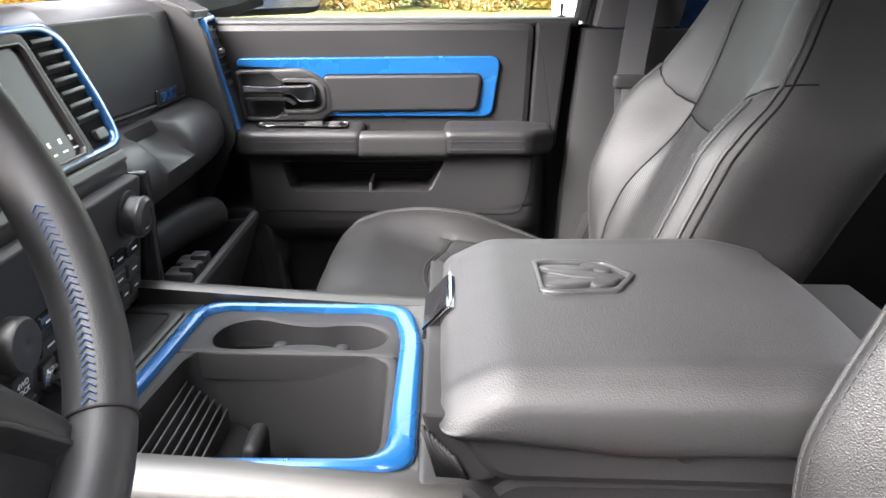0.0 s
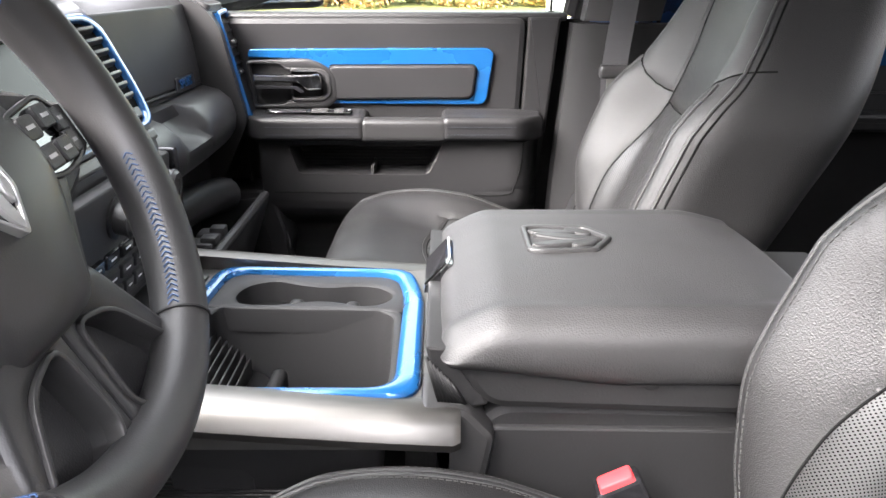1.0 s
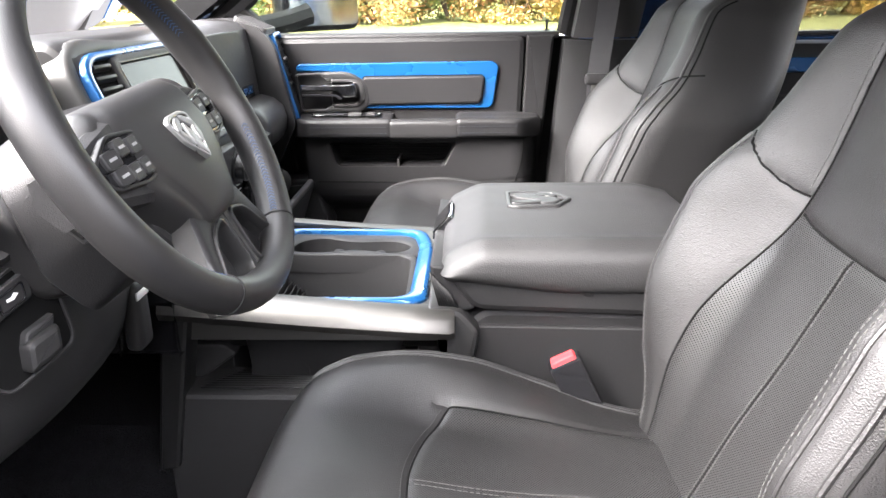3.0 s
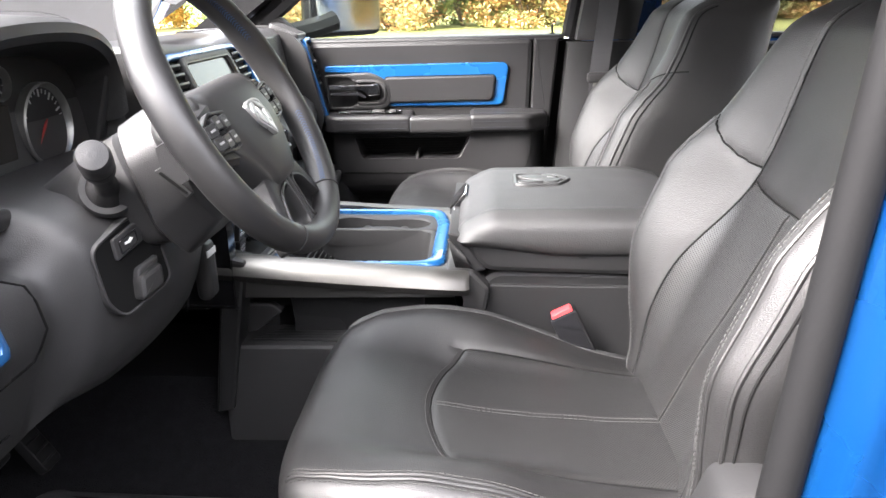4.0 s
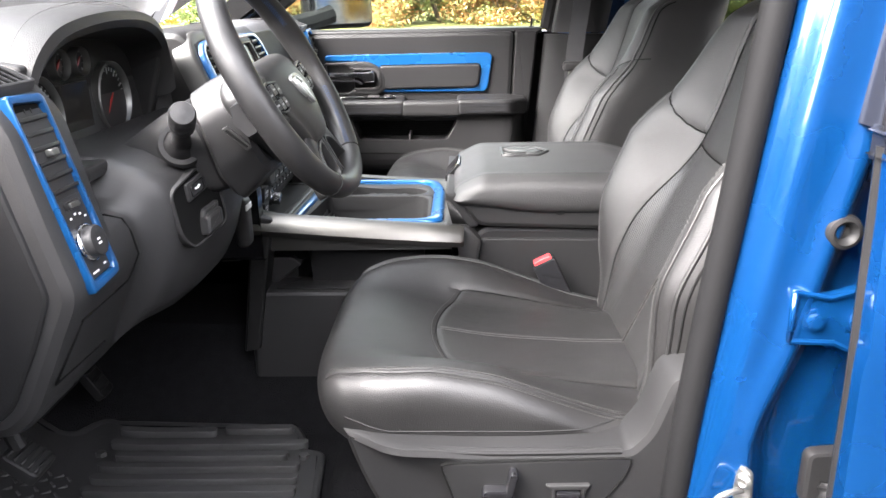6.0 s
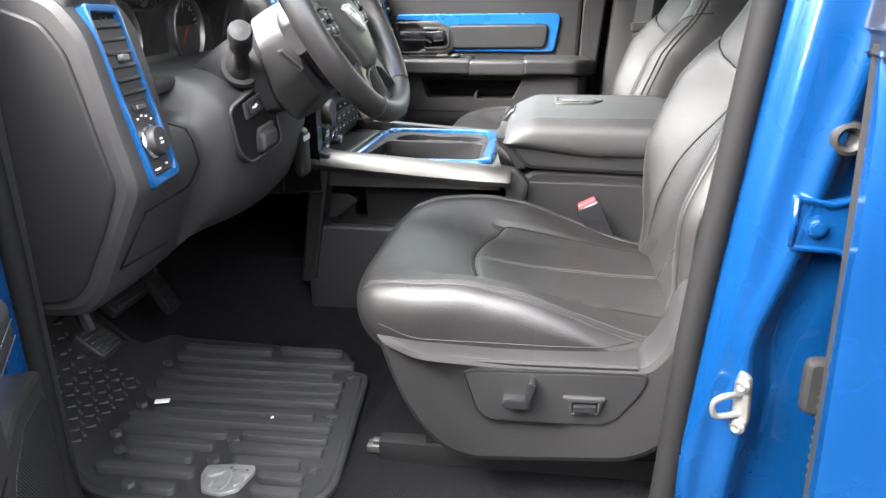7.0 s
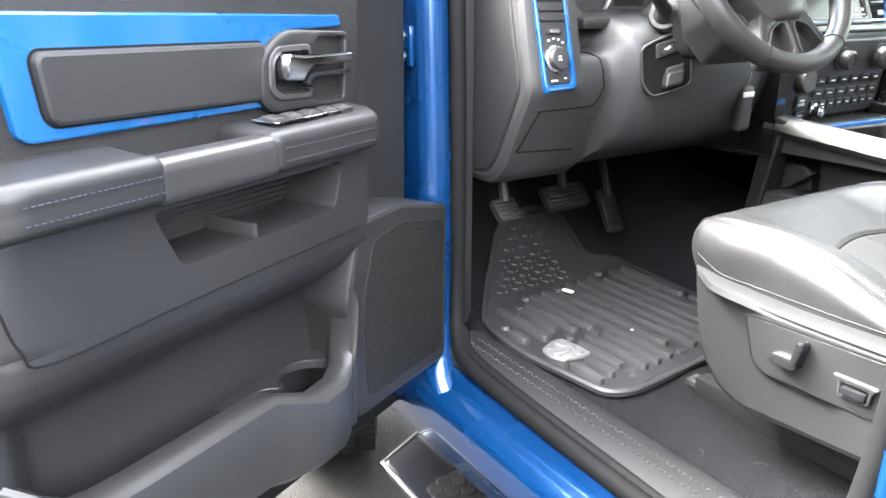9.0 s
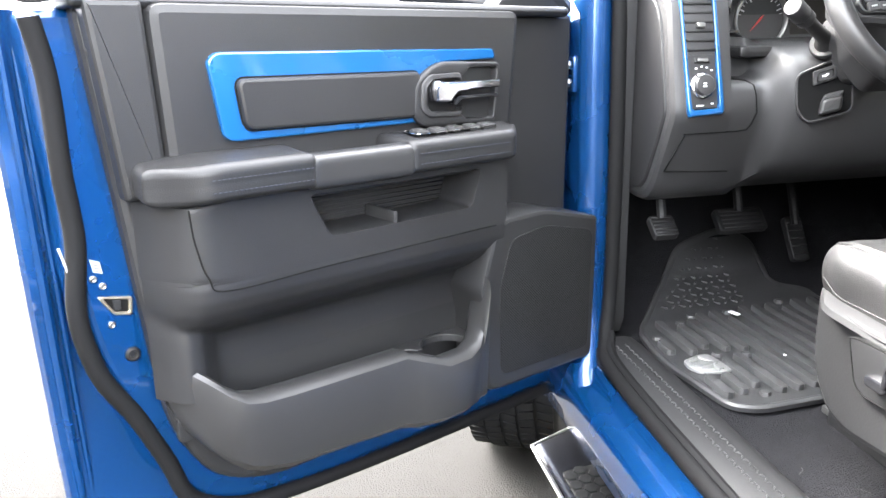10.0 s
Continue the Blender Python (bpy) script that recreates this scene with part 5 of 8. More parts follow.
    prism(bm, rounded([(-0.405, 1.045), (0.155, 1.05), (0.160, 0.82), (-0.40, 0.80)], 0.01), P, 0.842, 0.832, 0.002)
    part("map_pocket", bm, DARK, door, "deep map pocket")
    rim = [(0.172, 0.962, 0.890, -0.088), (0.156, 0.958, 0.850, -0.062), (0.132, 0.940, 0.815, -0.028), (0.112, 0.922, 0.795, -0.008), (0.092, 0.909, 0.780, 0.0), (0.066, 0.902, 0.768, 0.0), (0.02, 0.899, 0.757, 0.0), (-0.10, 0.896, 0.750, 0.0), (-0.190, 0.894, 0.744, 0.0), (-0.212, 0.886, 0.742, 0.012), (-0.262, 0.868, 0.741, 0.026), (-0.312, 0.868, 0.740, 0.024), (-0.346, 0.874, 0.739, 0.010), (-0.362, 0.892, 0.738, 0.0), (-0.370, 0.930, 0.738, 0.0), (-0.377, 0.985, 0.738, 0.0)]
    bm = bmesh.new()
    rings(bm, [[P(a, zb, 0.835), P(a, zb + 0.004, 0.760 - o), P(a, zb + 0.02, 0.742 - o), P(a, zr - 0.030, 0.734 - o), P(a, zr - 0.010, 0.737 - o), P(a, zr - 0.002, 0.746 - o), P(a, zr, 0.760 - o), P(a, zr - 0.004, 0.778 - o), P(a, zr - 0.014, 0.784 - o), P(a, zb + 0.01, min(0.838, 0.790 - o))] for a, zr, zb, o in rim])
    part("pocket_wall", bm, SATIN, door, "satin grey pocket rim")
    # level deck in the pocket with a round bottle bay and a smaller bite beside it
    small = [(-0.225 + 0.030 * math.cos(t), 0.780 + 0.030 * math.sin(t)) for t in np.linspace(0.1, math.pi - 0.35, 10)]
    large = [(-0.310 + 0.049 * math.cos(t), 0.777 + 0.049 * math.sin(t)) for t in np.linspace(0.25, math.pi - 0.1, 16)]
    bm = bmesh.new()
    prism(bm, [(-0.385, 0.834), (-0.160, 0.834), (-0.185, 0.776)] + small + large + [(-0.376, 0.776), (-0.385, 0.790)], lambda a, b, d: P(a, d, b), 0.850, 0.863)
    bh = part("bottle_holder", bm, SATIN, door, "level deck with round bottle bay", smooth=False)
    bm = bmesh.new()
    tube(bm, [P(a, 0.863, b) for a, b in small + large], 0.0016, 6)
    part("bay_edge", bm, SATIN, bh)
    # speaker housing at the front, with a mesh
    sp = rounded([(-0.690, 1.045), (-0.53, 1.082), (-0.425, 1.080), (-0.398, 1.055), (-0.366, 0.955), (-0.380, 0.890), (-0.382, 0.752), (-0.690, 0.740)], [0.01, 0.02, 0.012, 0.012, 0.012, 0.012, 0.03, 0.02], 4)
    bm = bmesh.new()
    prism(bm, sp, P, 0.84, 0.748, 0.008)
    sk = part("speaker_housing", bm, DOORP, door)
    bm = bmesh.new()
    prism(bm, rounded([(-0.672, 1.020), (-0.530, 1.052), (-0.440, 1.040), (-0.412, 0.955), (-0.418, 0.780), (-0.672, 0.768)], 0.02), P, 0.750, 0.7465, 0.001)
    part("speaker_grille", bm, GRILLE, sk, "fine perforated speaker grille")
    # window frame and glass
    bm = bmesh.new()
    tube(bm, curve_pts([P(-0.71, 1.44, 0.885), P(-0.55, 1.56, 0.87), P(-0.30, 1.74, 0.80), P(-0.20, 1.80, 0.775), P(0.1, 1.83, 0.765), P(0.30, 1.83, 0.765)], 8), 0.028, 8)
    part("window_frame", bm, DARK, door)
    bm = bmesh.new()
    tube(bm, [P(0.255, 1.44, 0.88), P(0.28, 1.6, 0.835), P(0.30, 1.83, 0.765)], 0.022, 8)
    part("window_frame", bm, DARK, door)
    if s > 0:
        bm = bmesh.new()
        q = [P(-0.69, 1.44, 0.905), P(0.25, 1.44, 0.905), P(0.29, 1.81, 0.785), P(-0.20, 1.79, 0.79)]
        rings(bm, [q, [v + Vector((0, 0.004, 0)) for v in q]])
        w = part("window_pane", bm, GLASS, door)
        w.visible_shadow = False
    # lock pin
    bm = bmesh.new()
    lathe(bm, [(0.0035, 1.44), (0.0032, 1.463), (0.004, 1.466), (0.0025, 1.472)], lambda u, v, h: P(0.205 + u, h, 0.855 + v), 10, False, True)
    part("lock_pin", bm, DARK, door)
    bm = bmesh.new()
    lathe(bm, [(0.009, 1.444), (0.008, 1.448), (0.004, 1.449)], lambda u, v, h: P(0.205 + u, h, 0.855 + v), 12, False, True)
    part("pin_collar", bm, DARK, door)
    # latch, bump stop, sticker and a painted glint on the shut face
    if s < 0:
        bm = bmesh.new()
        ringed(bm, rounded([(0.237, 1.058), (0.190, 1.049), (0.193, 1.022), (0.217, 1.027)], 0.004), rounded([(0.229, 1.0535), (0.196, 1.0455), (0.198, 1.028), (0.216, 1.032)], 0.003), P, 0.876, 0.8635, 0.0015)
        la = part("latch", bm, BRASSY, door, "pale steel door latch")
        bm = bmesh.new()
        prism(bm, [(0.231, 1.0545), (0.195, 1.0465), (0.197, 1.027), (0.216, 1.031)], P, 0.876, 0.8668)
        part("latch_slot", bm, VOID, la)
        bm = bmesh.new()
        prism(bm, rounded([(0.217, 1.049), (0.206, 1.047), (0.207, 1.033), (0.216, 1.034)], 0.002), P, 0.876, 0.8645, 0.001)
        part("latch_claw", bm, DARK, la)
        for a, b in ((0.2375, 1.083), (0.2265, 1.071), (0.2215, 1.014)):
            bm = bmesh.new()
            lathe(bm, [(0.0050, -0.006), (0.0050, 0.0025), (0.0035, 0.0038), (0.002, 0.0025)], lambda u, v, h, a=a, b=b: P(a + u, b + v, 0.868 - h), 12, False, True)
            part("latch_screw", bm, STEEL, door)
        bm = bmesh.new()
        lathe(bm, [(0.0105, -0.004), (0.0105, 0.003), (0.008, 0.006), (0.0055, 0.006), (0.004, 0.002)], lambda u, v, h: P(0.199 + u, 0.964 + v, 0.868 - h), 18, False, True)
        part("bump_stop", bm, RUBBER, door)
        bm = bmesh.new()
        prism(bm, [(0.239, 1.111), (0.226, 1.105), (0.224, 1.088), (0.236, 1.092)], P, 0.872, 0.8672)
        stk = part("sticker", bm, LABEL_GLINT, door, "small pale data sticker")
        for k in range(3):
            bm = bmesh.new()
            b0 = 1.1015 - 0.004 * k
            prism(bm, [(0.2350, b0 + 0.0015), (0.2275, b0 - 0.0015), (0.2274, b0 - 0.0025), (0.2349, b0 + 0.0005)], P, 0.868, 0.8668)
            part("sticker_line", bm, DARK, stk)
        # thin pale tube stands in for the light reflected along the seal's lip
        bm = bmesh.new()
        tube(bm, [P(0.2735, 1.132, 0.868), P(0.2660, 1.095, 0.866), P(0.2600, 1.053, 0.866), P(0.2570, 0.995, 0.866), P(0.2540, 0.962, 0.868)], 0.0018, 6)
        part("label_strip", bm, LABEL_GLINT, door)
    # door mirror, its glass turned in towards the driver
    turn = Matrix.Rotation(radians(-46 * s), 3, "Z")
    at = Vector((-0.45, s * 1.15, 1.545))
    bm, r2 = soft_box((0, 0, 0), (0.045, 0.134, 0.106), 0.030, 0.018, lambda p: at + turn @ Vector((p.x - 0.02 * (1 - (p.y / 0.134) ** 2) * (p.x < 0), p.y, p.z)))
    mi = part("door_mirror", bm, GLOSS, door, "black door mirror housing")
    bm = bmesh.new()
    prism(bm, rounded([(-0.118, -0.090), (0.118, -0.090), (0.118, 0.090), (-0.118, 0.090)], 0.022), lambda a, b, d: at + turn @ Vector((d, a, b)), 0.040, 0.047, 0.002)
    part("mirror_glass", bm, CHROME, mi, "mirror glass")
    bm = bmesh.new()
    tube(bm, [P(-0.58, 1.455, 0.93), P(-0.52, 1.47, 1.03), P(-0.46, 1.49, 1.08)], 0.032, 8)
    part("mirror_arm", bm, DARK, mi)
    bm = bmesh.new()
    prism(bm, [(-0.70, 1.44), (-0.50, 1.44), (-0.60, 1.53)], P, 0.90, 0.86, 0.008)
    part("mirror_sail", bm, DARK, door)
    return door


make_door("driver_door", -1, Matrix.Translation(HINGE + Vector((-0.039, -0.003, -0.020))) @ Matrix.Rotation(radians(OPEN), 4, "Z") @ Matrix.Rotation(radians(-1.4), 4, "Y") @ Matrix.Translation(-HINGE), "open driver door with black trim panel and blue insert")
make_door("passenger_door", 1, Matrix.Identity(4), "shut passenger door with black trim panel and blue insert")

# door hinges between pillar and open door
for zz in (1.30, 0.90):
    hg = new("door_hinge")
    hg.parent, hg.location = cab, (-0.70, -0.952, zz)
    bm = bmesh.new()
    box(bm, -0.02, 0.07, -0.01, 0.0, -0.035, 0.035, 0.004)
    part("hinge_leaf", bm, BLUE, hg)
    for dz in (-0.018, 0.018):
        bm = bmesh.new()
        lathe(bm, [(0.009, 0.0), (0.009, 0.008), (0.004, 0.009)], lambda u, v, h, dz=dz: Vector((0.045 + u, -0.010 - h, dz + v)), 6, False, True)
        part("bolt", bm, STEEL, hg)

# rear doors, shut
for s in (-1, 1):
    rd = thing("rear_door", "shut blue rear door with dark tinted window", "car door", (0.016, 0, 0), "rear doors")
    bm = bmesh.new()
    loops = []
    for zz, d in ((1.415, 0.985), (1.36, 1.000), (1.25, 1.008), (1.22, 1.002), (1.0, 1.006), (0.80, 1.002), (0.70, 0.992), (0.60, 0.978)):
        x0 = 0.326 + 0.012 * (1.4 - zz)
        loops.append([Vector((x0, s * (d - 0.03), zz)), Vector((x0 - 0.002, s * (d - 0.006), zz)), Vector((x0 + 0.012, s * d, zz)), Vector((0.7, s * (d + 0.006), zz)), Vector((1.28, s * d, zz)), Vector((1.28, s * 0.93, zz)), Vector((0.42, s * 0.93, zz))])
    rings(bm, loops)
    part("outer_skin", bm, BLUE, rd, "glossy blue outer skin")
    bm = bmesh.new()
    tube(bm, [(0.334, s * 0.965, 1.42), (0.338, s * 0.972, 1.2), (0.342, s * 0.972, 0.9), (0.345, s * 0.955, 0.64)], 0.012, 8)
    part("edge_seal", bm, RUBBER, rd)
    bm = bmesh.new()
    box(bm, 0.42, 1.30, s * 0.84, s * 0.93, 0.72, 1.41, 0.02)
    inner = part("inner_panel", bm, DARK, rd)
    bm = bmesh.new()
    prism(bm, rounded([(0.62, 1.334), (1.25, 1.334), (1.25, 1.372), (0.60, 1.372)], 0.008), XYZ, s * 0.845, s * 0.834, 0.003)
    part("blue_insert", bm, BLUETRIM, inner, "glossy blue painted insert")
    bm = bmesh.new()
    prism(bm, rounded([(0.58, 1.196), (1.25, 1.196), (1.25, 1.236), (0.56, 1.236)], 0.010), XYZ, s * 0.845, s * 0.790, 0.008)
    part("armrest", bm, DOORP, inner)
    bm = bmesh.new()
    tube(bm, [(0.60, s * 0.838, 1.276), (1.25, s * 0.838, 1.276)], 0.003, 6)
    part("trim_line", bm, SATIN, inner)
    bm = bmesh.new()
    box(bm, 0.325, 1.30, s * 0.955, s * 0.992, 1.412, 1.432, 0.005)
    part("belt_strip", bm, GLOSS, rd, "gloss black belt moulding")
    bm = bmesh.new()
    prism(bm, [(0.335, 1.43), (0.40, 1.43), (0.44, 1.80), (0.38, 1.80)], lambda a, b, d: Vector((a, s * (d - 0.35 * (b - 1.43)), b)), 0.90, 0.975, 0.006)
    part("window_frame", bm, GLOSS, rd)
    bm = bmesh.new()
    q = [Vector((0.39, s * 0.95, 1.43)), Vector((1.30, s * 0.95, 1.43)), Vector((1.30, s * 0.82, 1.80)), Vector((0.43, s * 0.82, 1.80))]
    rings(bm, [q, [v - Vector((0, s * 0.004, 0)) for v in q]])
    g = part("window_pane", bm, TINTED if s < 0 else SMOKED, rd, "tinted glass")
    g.visible_shadow = False

# hardware on the driver's B pillar
strk = thing("door_striker", "bright steel door striker loop on the blue pillar", "striker", (0.285, -0.910, 1.03))
bm = bmesh.new()
Q = lambda a, b, d: Vector((a, -d, b))
prism(bm, rounded([(-0.002, 0.040), (0.012, 0.036), (0.015, -0.018), (0.008, -0.040), (-0.004, -0.028), (-0.006, 0.018)], 0.006), Q, 0.0, 0.006, 0.002)
part("plate", bm, STEEL, strk)
strk.rotation_euler = (0, 0, radians(-42))
for zz in (0.026, -0.026):
    bm = bmesh.new()
    lathe(bm, [(0.009, 0.006), (0.009, 0.010), (0.005, 0.013), (0.003, 0.011)], lambda u, v, h, zz=zz: Vector((0.006 + u, -h, zz + v)), 14, False, True)
    part("screw", bm, STEEL, strk)
bm = bmesh.new()
tube(bm, curve_pts([(0.004, -0.004, 0.012), (-0.004, -0.024, 0.014), (-0.013, -0.031, 0.004), (-0.010, -0.028, -0.012), (0.004, -0.004, -0.012)], 6), 0.0036, 8)
part("loop", bm, STEEL, strk)
rh = thing("rear_door_hinge", "blue painted hinge bracket with two bolts", "hinge", (0.348, -0.900, 1.236))
bm = bmesh.new()
prism(bm, rounded([(-0.035, 0.032), (0.0, 0.026), (0.035, 0.036), (0.06, 0.034), (0.06, -0.045), (0.03, -0.036), (0.01, -0.026), (-0.035, -0.024)], 0.008), Q, 0.0, 0.010, 0.003)
part("bracket", bm, BLUE, rh)
for ed in ([(-0.034, 0.030), (0.0, 0.024), (0.035, 0.034), (0.058, 0.032)], [(0.058, -0.043), (0.03, -0.034), (0.01, -0.024), (-0.034, -0.022)], [(-0.034, -0.022), (-0.034, 0.030)]):
    bm = bmesh.new()
    tube(bm, [(p[0], -0.011, p[1]) for p in ed], 0.0032, 6)
    part("flange", bm, BLUE, rh)
for dx in (-0.012, 0.028):
    bm = bmesh.new()
    lathe(bm, [(0.013, 0.008), (0.013, 0.011), (0.0085, 0.012), (0.0085, 0.017), (0.005, 0.018)], lambda u, v, h, dx=dx: Vector((dx + u, -h, v)), 8, False, True)
    part("bolt", bm, BLUE, rh)
boot = thing("wiring_boot", "black ribbed rubber wiring boot into the rear door", "cable", (0.368, -0.900, 1.05))
bm = bmesh.new()
prism(bm, rounded([(-0.018, 0.035), (0.025, 0.038), (0.025, -0.035), (-0.018, -0.03)], 0.010), Q, 0.0, 0.014, 0.005)
part("boot_flange", bm, RUBBER, boot)
bm = bmesh.new()
pts = curve_pts([(0.010, -0.014, 0.0), (0.004, -0.034, -0.035), (0.002, -0.040, -0.08), (0.006, -0.040, -0.125)], 12)
tube(bm, pts, [0.011 + (0.003 if k % 3 == 0 else 0) for k in range(len(pts))], 12)
part("bellows", bm, RUBBER, boot)
gm = thing("rubber_bumper", "black rubber bump stop on the pillar", "bumper", (0.353, -0.903, 1.326))
bm = bmesh.new()
lathe(bm, [(0.017, -0.004), (0.018, 0.004), (0.016, 0.008), (0.012, 0.0095), (0.0085, 0.007), (0.007, 0.002), (0.002, 0.001)], lambda u, v, h: Vector((u, -h, v)), 24, True, True)
part("stop", bm, RUBBER, gm, "glossy black rubber plug")


# ---- dashboard ----
dash = thing("dashboard", "black grained dashboard with blue framed vents", "dashboard", (0, 0, 0))
# upper body: section in x and z carried across the cab
bm = bmesh.new()
stations = [(-0.825, 1.470), (-0.70, 1.470), (-0.66, 1.472), (-0.24, 1.472), (-0.20, 1.468), (0.20, 1.468), (0.25, 1.470), (0.70, 1.470), (0.825, 1.470)]
loops = []
for y, zt in stations:
    drv = -0.70 < y < -0.21
    fx = -0.60 if drv else -0.545
    loops.append([Vector((x, y, z)) for x, z in ((-1.04, 1.425), (-0.80, zt + 0.005), (-0.66, zt + 0.018), (fx - 0.02, zt + 0.012), (fx, zt - 0.004), (fx + 0.012, 1.40), (fx + 0.02, 1.33), (fx + 0.02, 1.25), (-0.62, 1.18), (-1.0, 1.16))])
rings(bm, loops)
part("upper_body", bm, PLASTIC, dash, "grained black dash top")

# driver's lower panel: a knee block flush with the end module, with a shelf and an upright behind it,
# then the bulge round the column
KNEE = [(-0.62, 1.378), (-0.548, 1.372), (-0.532, 1.364), (-0.522, 1.292), (-0.470, 1.287), (-0.452, 1.281), (-0.4445, 1.268), (-0.4385, 1.232), (-0.4625, 1.180), (-0.4865, 1.132), (-0.5135, 1.080), (-0.5465, 1.053), (-0.70, 1.050), (-0.90, 1.09), (-0.90, 1.30)]
BULGE = through_knots((-0.66, -0.420), (-0.62, -0.405), (-0.57, -0.385), (-0.46, -0.375), (-0.36, -0.385), (-0.28, -0.41), (-0.205, -0.435))
bm = bmesh.new()
loops = []
for y in (-0.748, -0.70, -0.668, -0.662, -0.656, -0.650, -0.644, -0.638, -0.632, -0.626, -0.615, -0.60, -0.57, -0.53, -0.50, -0.46, -0.41, -0.36, -0.32, -0.28, -0.24, -0.205):
    k, fx, zt = smooth01(-0.666, -0.622, y), BULGE(y), 1.315
    col_side = [(-0.62, 1.345), (-0.585, 1.352), (-0.56, 1.36), (fx - 0.075, zt + 0.032), (fx - 0.040, zt + 0.018), (fx - 0.012, zt + 0.004), (fx, zt - 0.02), (fx + 0.002, zt - 0.07), (fx - 0.018, 1.175), (fx - 0.035, 1.140), (fx - 0.06, 1.115), (-0.56, 1.065), (-0.70, 1.052), (-0.90, 1.09), (-0.90, 1.30)]
    loops.append([Vector((p[0] + (q[0] - p[0]) * k, y, p[1] + (q[1] - p[1]) * k)) for p, q in zip(KNEE, col_side)])
rings(bm, loops)
low = part("lower_panel", bm, PLASTIC, dash, "black knee panel", sharp=50)
for pts in ([(-0.518, -0.718, 1.2925), (-0.470, -0.684, 1.2878), (-0.4505, -0.678, 1.2805), (-0.4428, -0.676, 1.262), (-0.4378, -0.675, 1.232), (-0.4475, -0.677, 1.211), (-0.4535, -0.684, 1.1985), (-0.4545, -0.70, 1.1965), (-0.4538, -0.81, 1.1955)], [(-0.4538, -0.806, 1.1955), (-0.4900, -0.826, 1.121)], [(-0.4900, -0.826, 1.121), (-0.4935, -0.76, 1.1165), (-0.4960, -0.69, 1.1125)]):
    bm = bmesh.new()
    tube(bm, pts, 0.0015, 6)
    part("panel_gap", bm, VOID, low)
bm = bmesh.new()
box(bm, -0.575, -0.5375, -0.712, -0.664, 1.3725, 1.3775, 0.002)
part("upright_cap", bm, SATIN, low, "pale grey cap on the upright")


def end_module(s):
    Y = lambda y: s * y
    # end cap, a tall block with a side facing the door
    prof = rounded([(-0.60, 1.490), (-0.512, 1.470), (-0.478, 1.425), (-0.452, 1.30), (-0.436, 1.232), (-0.462, 1.18), (-0.512, 1.08), (-0.545, 1.052), (-0.585, 1.046), (-0.80, 1.06), (-0.84, 1.48)], [0.03, 0.03, 0.02, 0.05, 0.02, 0.03, 0.03, 0.02, 0.02, 0.02, 0.02], 5)
    bm = bmesh.new()
    prism(bm, prof, XYZ, Y(0.725), Y(0.838), 0.016)
    ec = part("end_cap", bm, PLASTIC, dash, "grained end panel facing the door")
    bm = bmesh.new()
    prism(bm, rounded([(-0.800, 1.456), (-0.605, 1.462), (-0.530, 1.436), (-0.505, 1.400), (-0.482, 1.300), (-0.468, 1.236), (-0.492, 1.180), (-0.536, 1.096), (-0.560, 1.076), (-0.595, 1.070), (-0.800, 1.082)], 0.012, 3), XYZ, Y(0.834), Y(0.8425), 0.005)
    part("end_cover", bm, DOORP, ec, "large smooth side cover")
    # vent and switch panel with a blue frame
    o, u, v = (-0.4395, Y(0.782), 1.236), (0, 1, 0), (-0.052, 0, 0.211)
    pm = plane(o, u, v)
    face = lambda a, b, d: pm(a * s, b, d)
    Lv = 0.220
    fr_o = rounded([(-0.0385, -0.004), (0.032, -0.008), (0.040, Lv + 0.004), (-0.032, Lv)], 0.006, 4)
    fr_i = rounded([(-0.0285, 0.006), (0.0245, 0.004), (0.0335, Lv - 0.006), (-0.025, Lv - 0.010)], 0.005, 4)
    fo = [(a, b) for a, b in fr_o]
    bm = bmesh.new()
    ringed(bm, fo, fr_i, face, -0.004, 0.010, 0.003, 120, (0.0, Lv / 2))
    vf = part("vent_frame", bm, BLUETRIM, dash, "glossy blue vent frame")
    bm = bmesh.new()
    prism(bm, inset(fr_i, -0.002), face, -0.004, 0.0025, 0.001)
    part("vent_backing", bm, VOID, vf)
    # slats
    for k in range(6):
        b0 = 0.108 + 0.0165 * k
        bm = bmesh.new()
        q = [(-0.0265 + 0.0007 * k, b0), (0.0275 + 0.0009 * k, b0 + 0.0005), (0.0275 + 0.0009 * k, b0 + 0.0052), (-0.0265 + 0.0007 * k, b0 + 0.0047)]
        prism(bm, q, lambda a, b, d: face(a, b + d * 0.25, d), -0.002, 0.0095, 0.0012)
        part("vent_slat", bm, SATIN, vf)
        for a_ in (-0.006, 0.006):
            bm = bmesh.new()
            prism(bm, [(a_, b0 + 0.005), (a_ + 0.0015, b0 + 0.005), (a_ + 0.0015, b0 + 0.016), (a_, b0 + 0.016)], face, 0.0, 0.004)
            part("vent_vane", bm, PLASTIC, vf)
    bm = bmesh.new()
    prism(bm, rounded([(-0.006, 0.150), (0.010, 0.151), (0.010, 0.160), (-0.006, 0.159)], 0.003), face, 0.008, 0.016, 0.002)
    part("vent_tab", bm, STEEL, vf, "pale thumb tab")
    # switch plate below the slats
    bm = bmesh.new()
    prism(bm, rounded([(-0.0265, 0.007), (0.024, 0.005), (0.0285, 0.104), (-0.0265, 0.103)], 0.003), face, 0.0, 0.0055, 0.0015)
    sp = part("switch_plate", bm, PLASTIC, vf)
    bm = bmesh.new()
    prism(bm, rounded([(-0.016, 0.088), (0.016, 0.089), (0.016, 0.099), (-0.016, 0.098)], 0.003), face, 0.005, 0.0085, 0.0015)
    part("slider", bm, SATIN, sp)
    bm = bmesh.new()
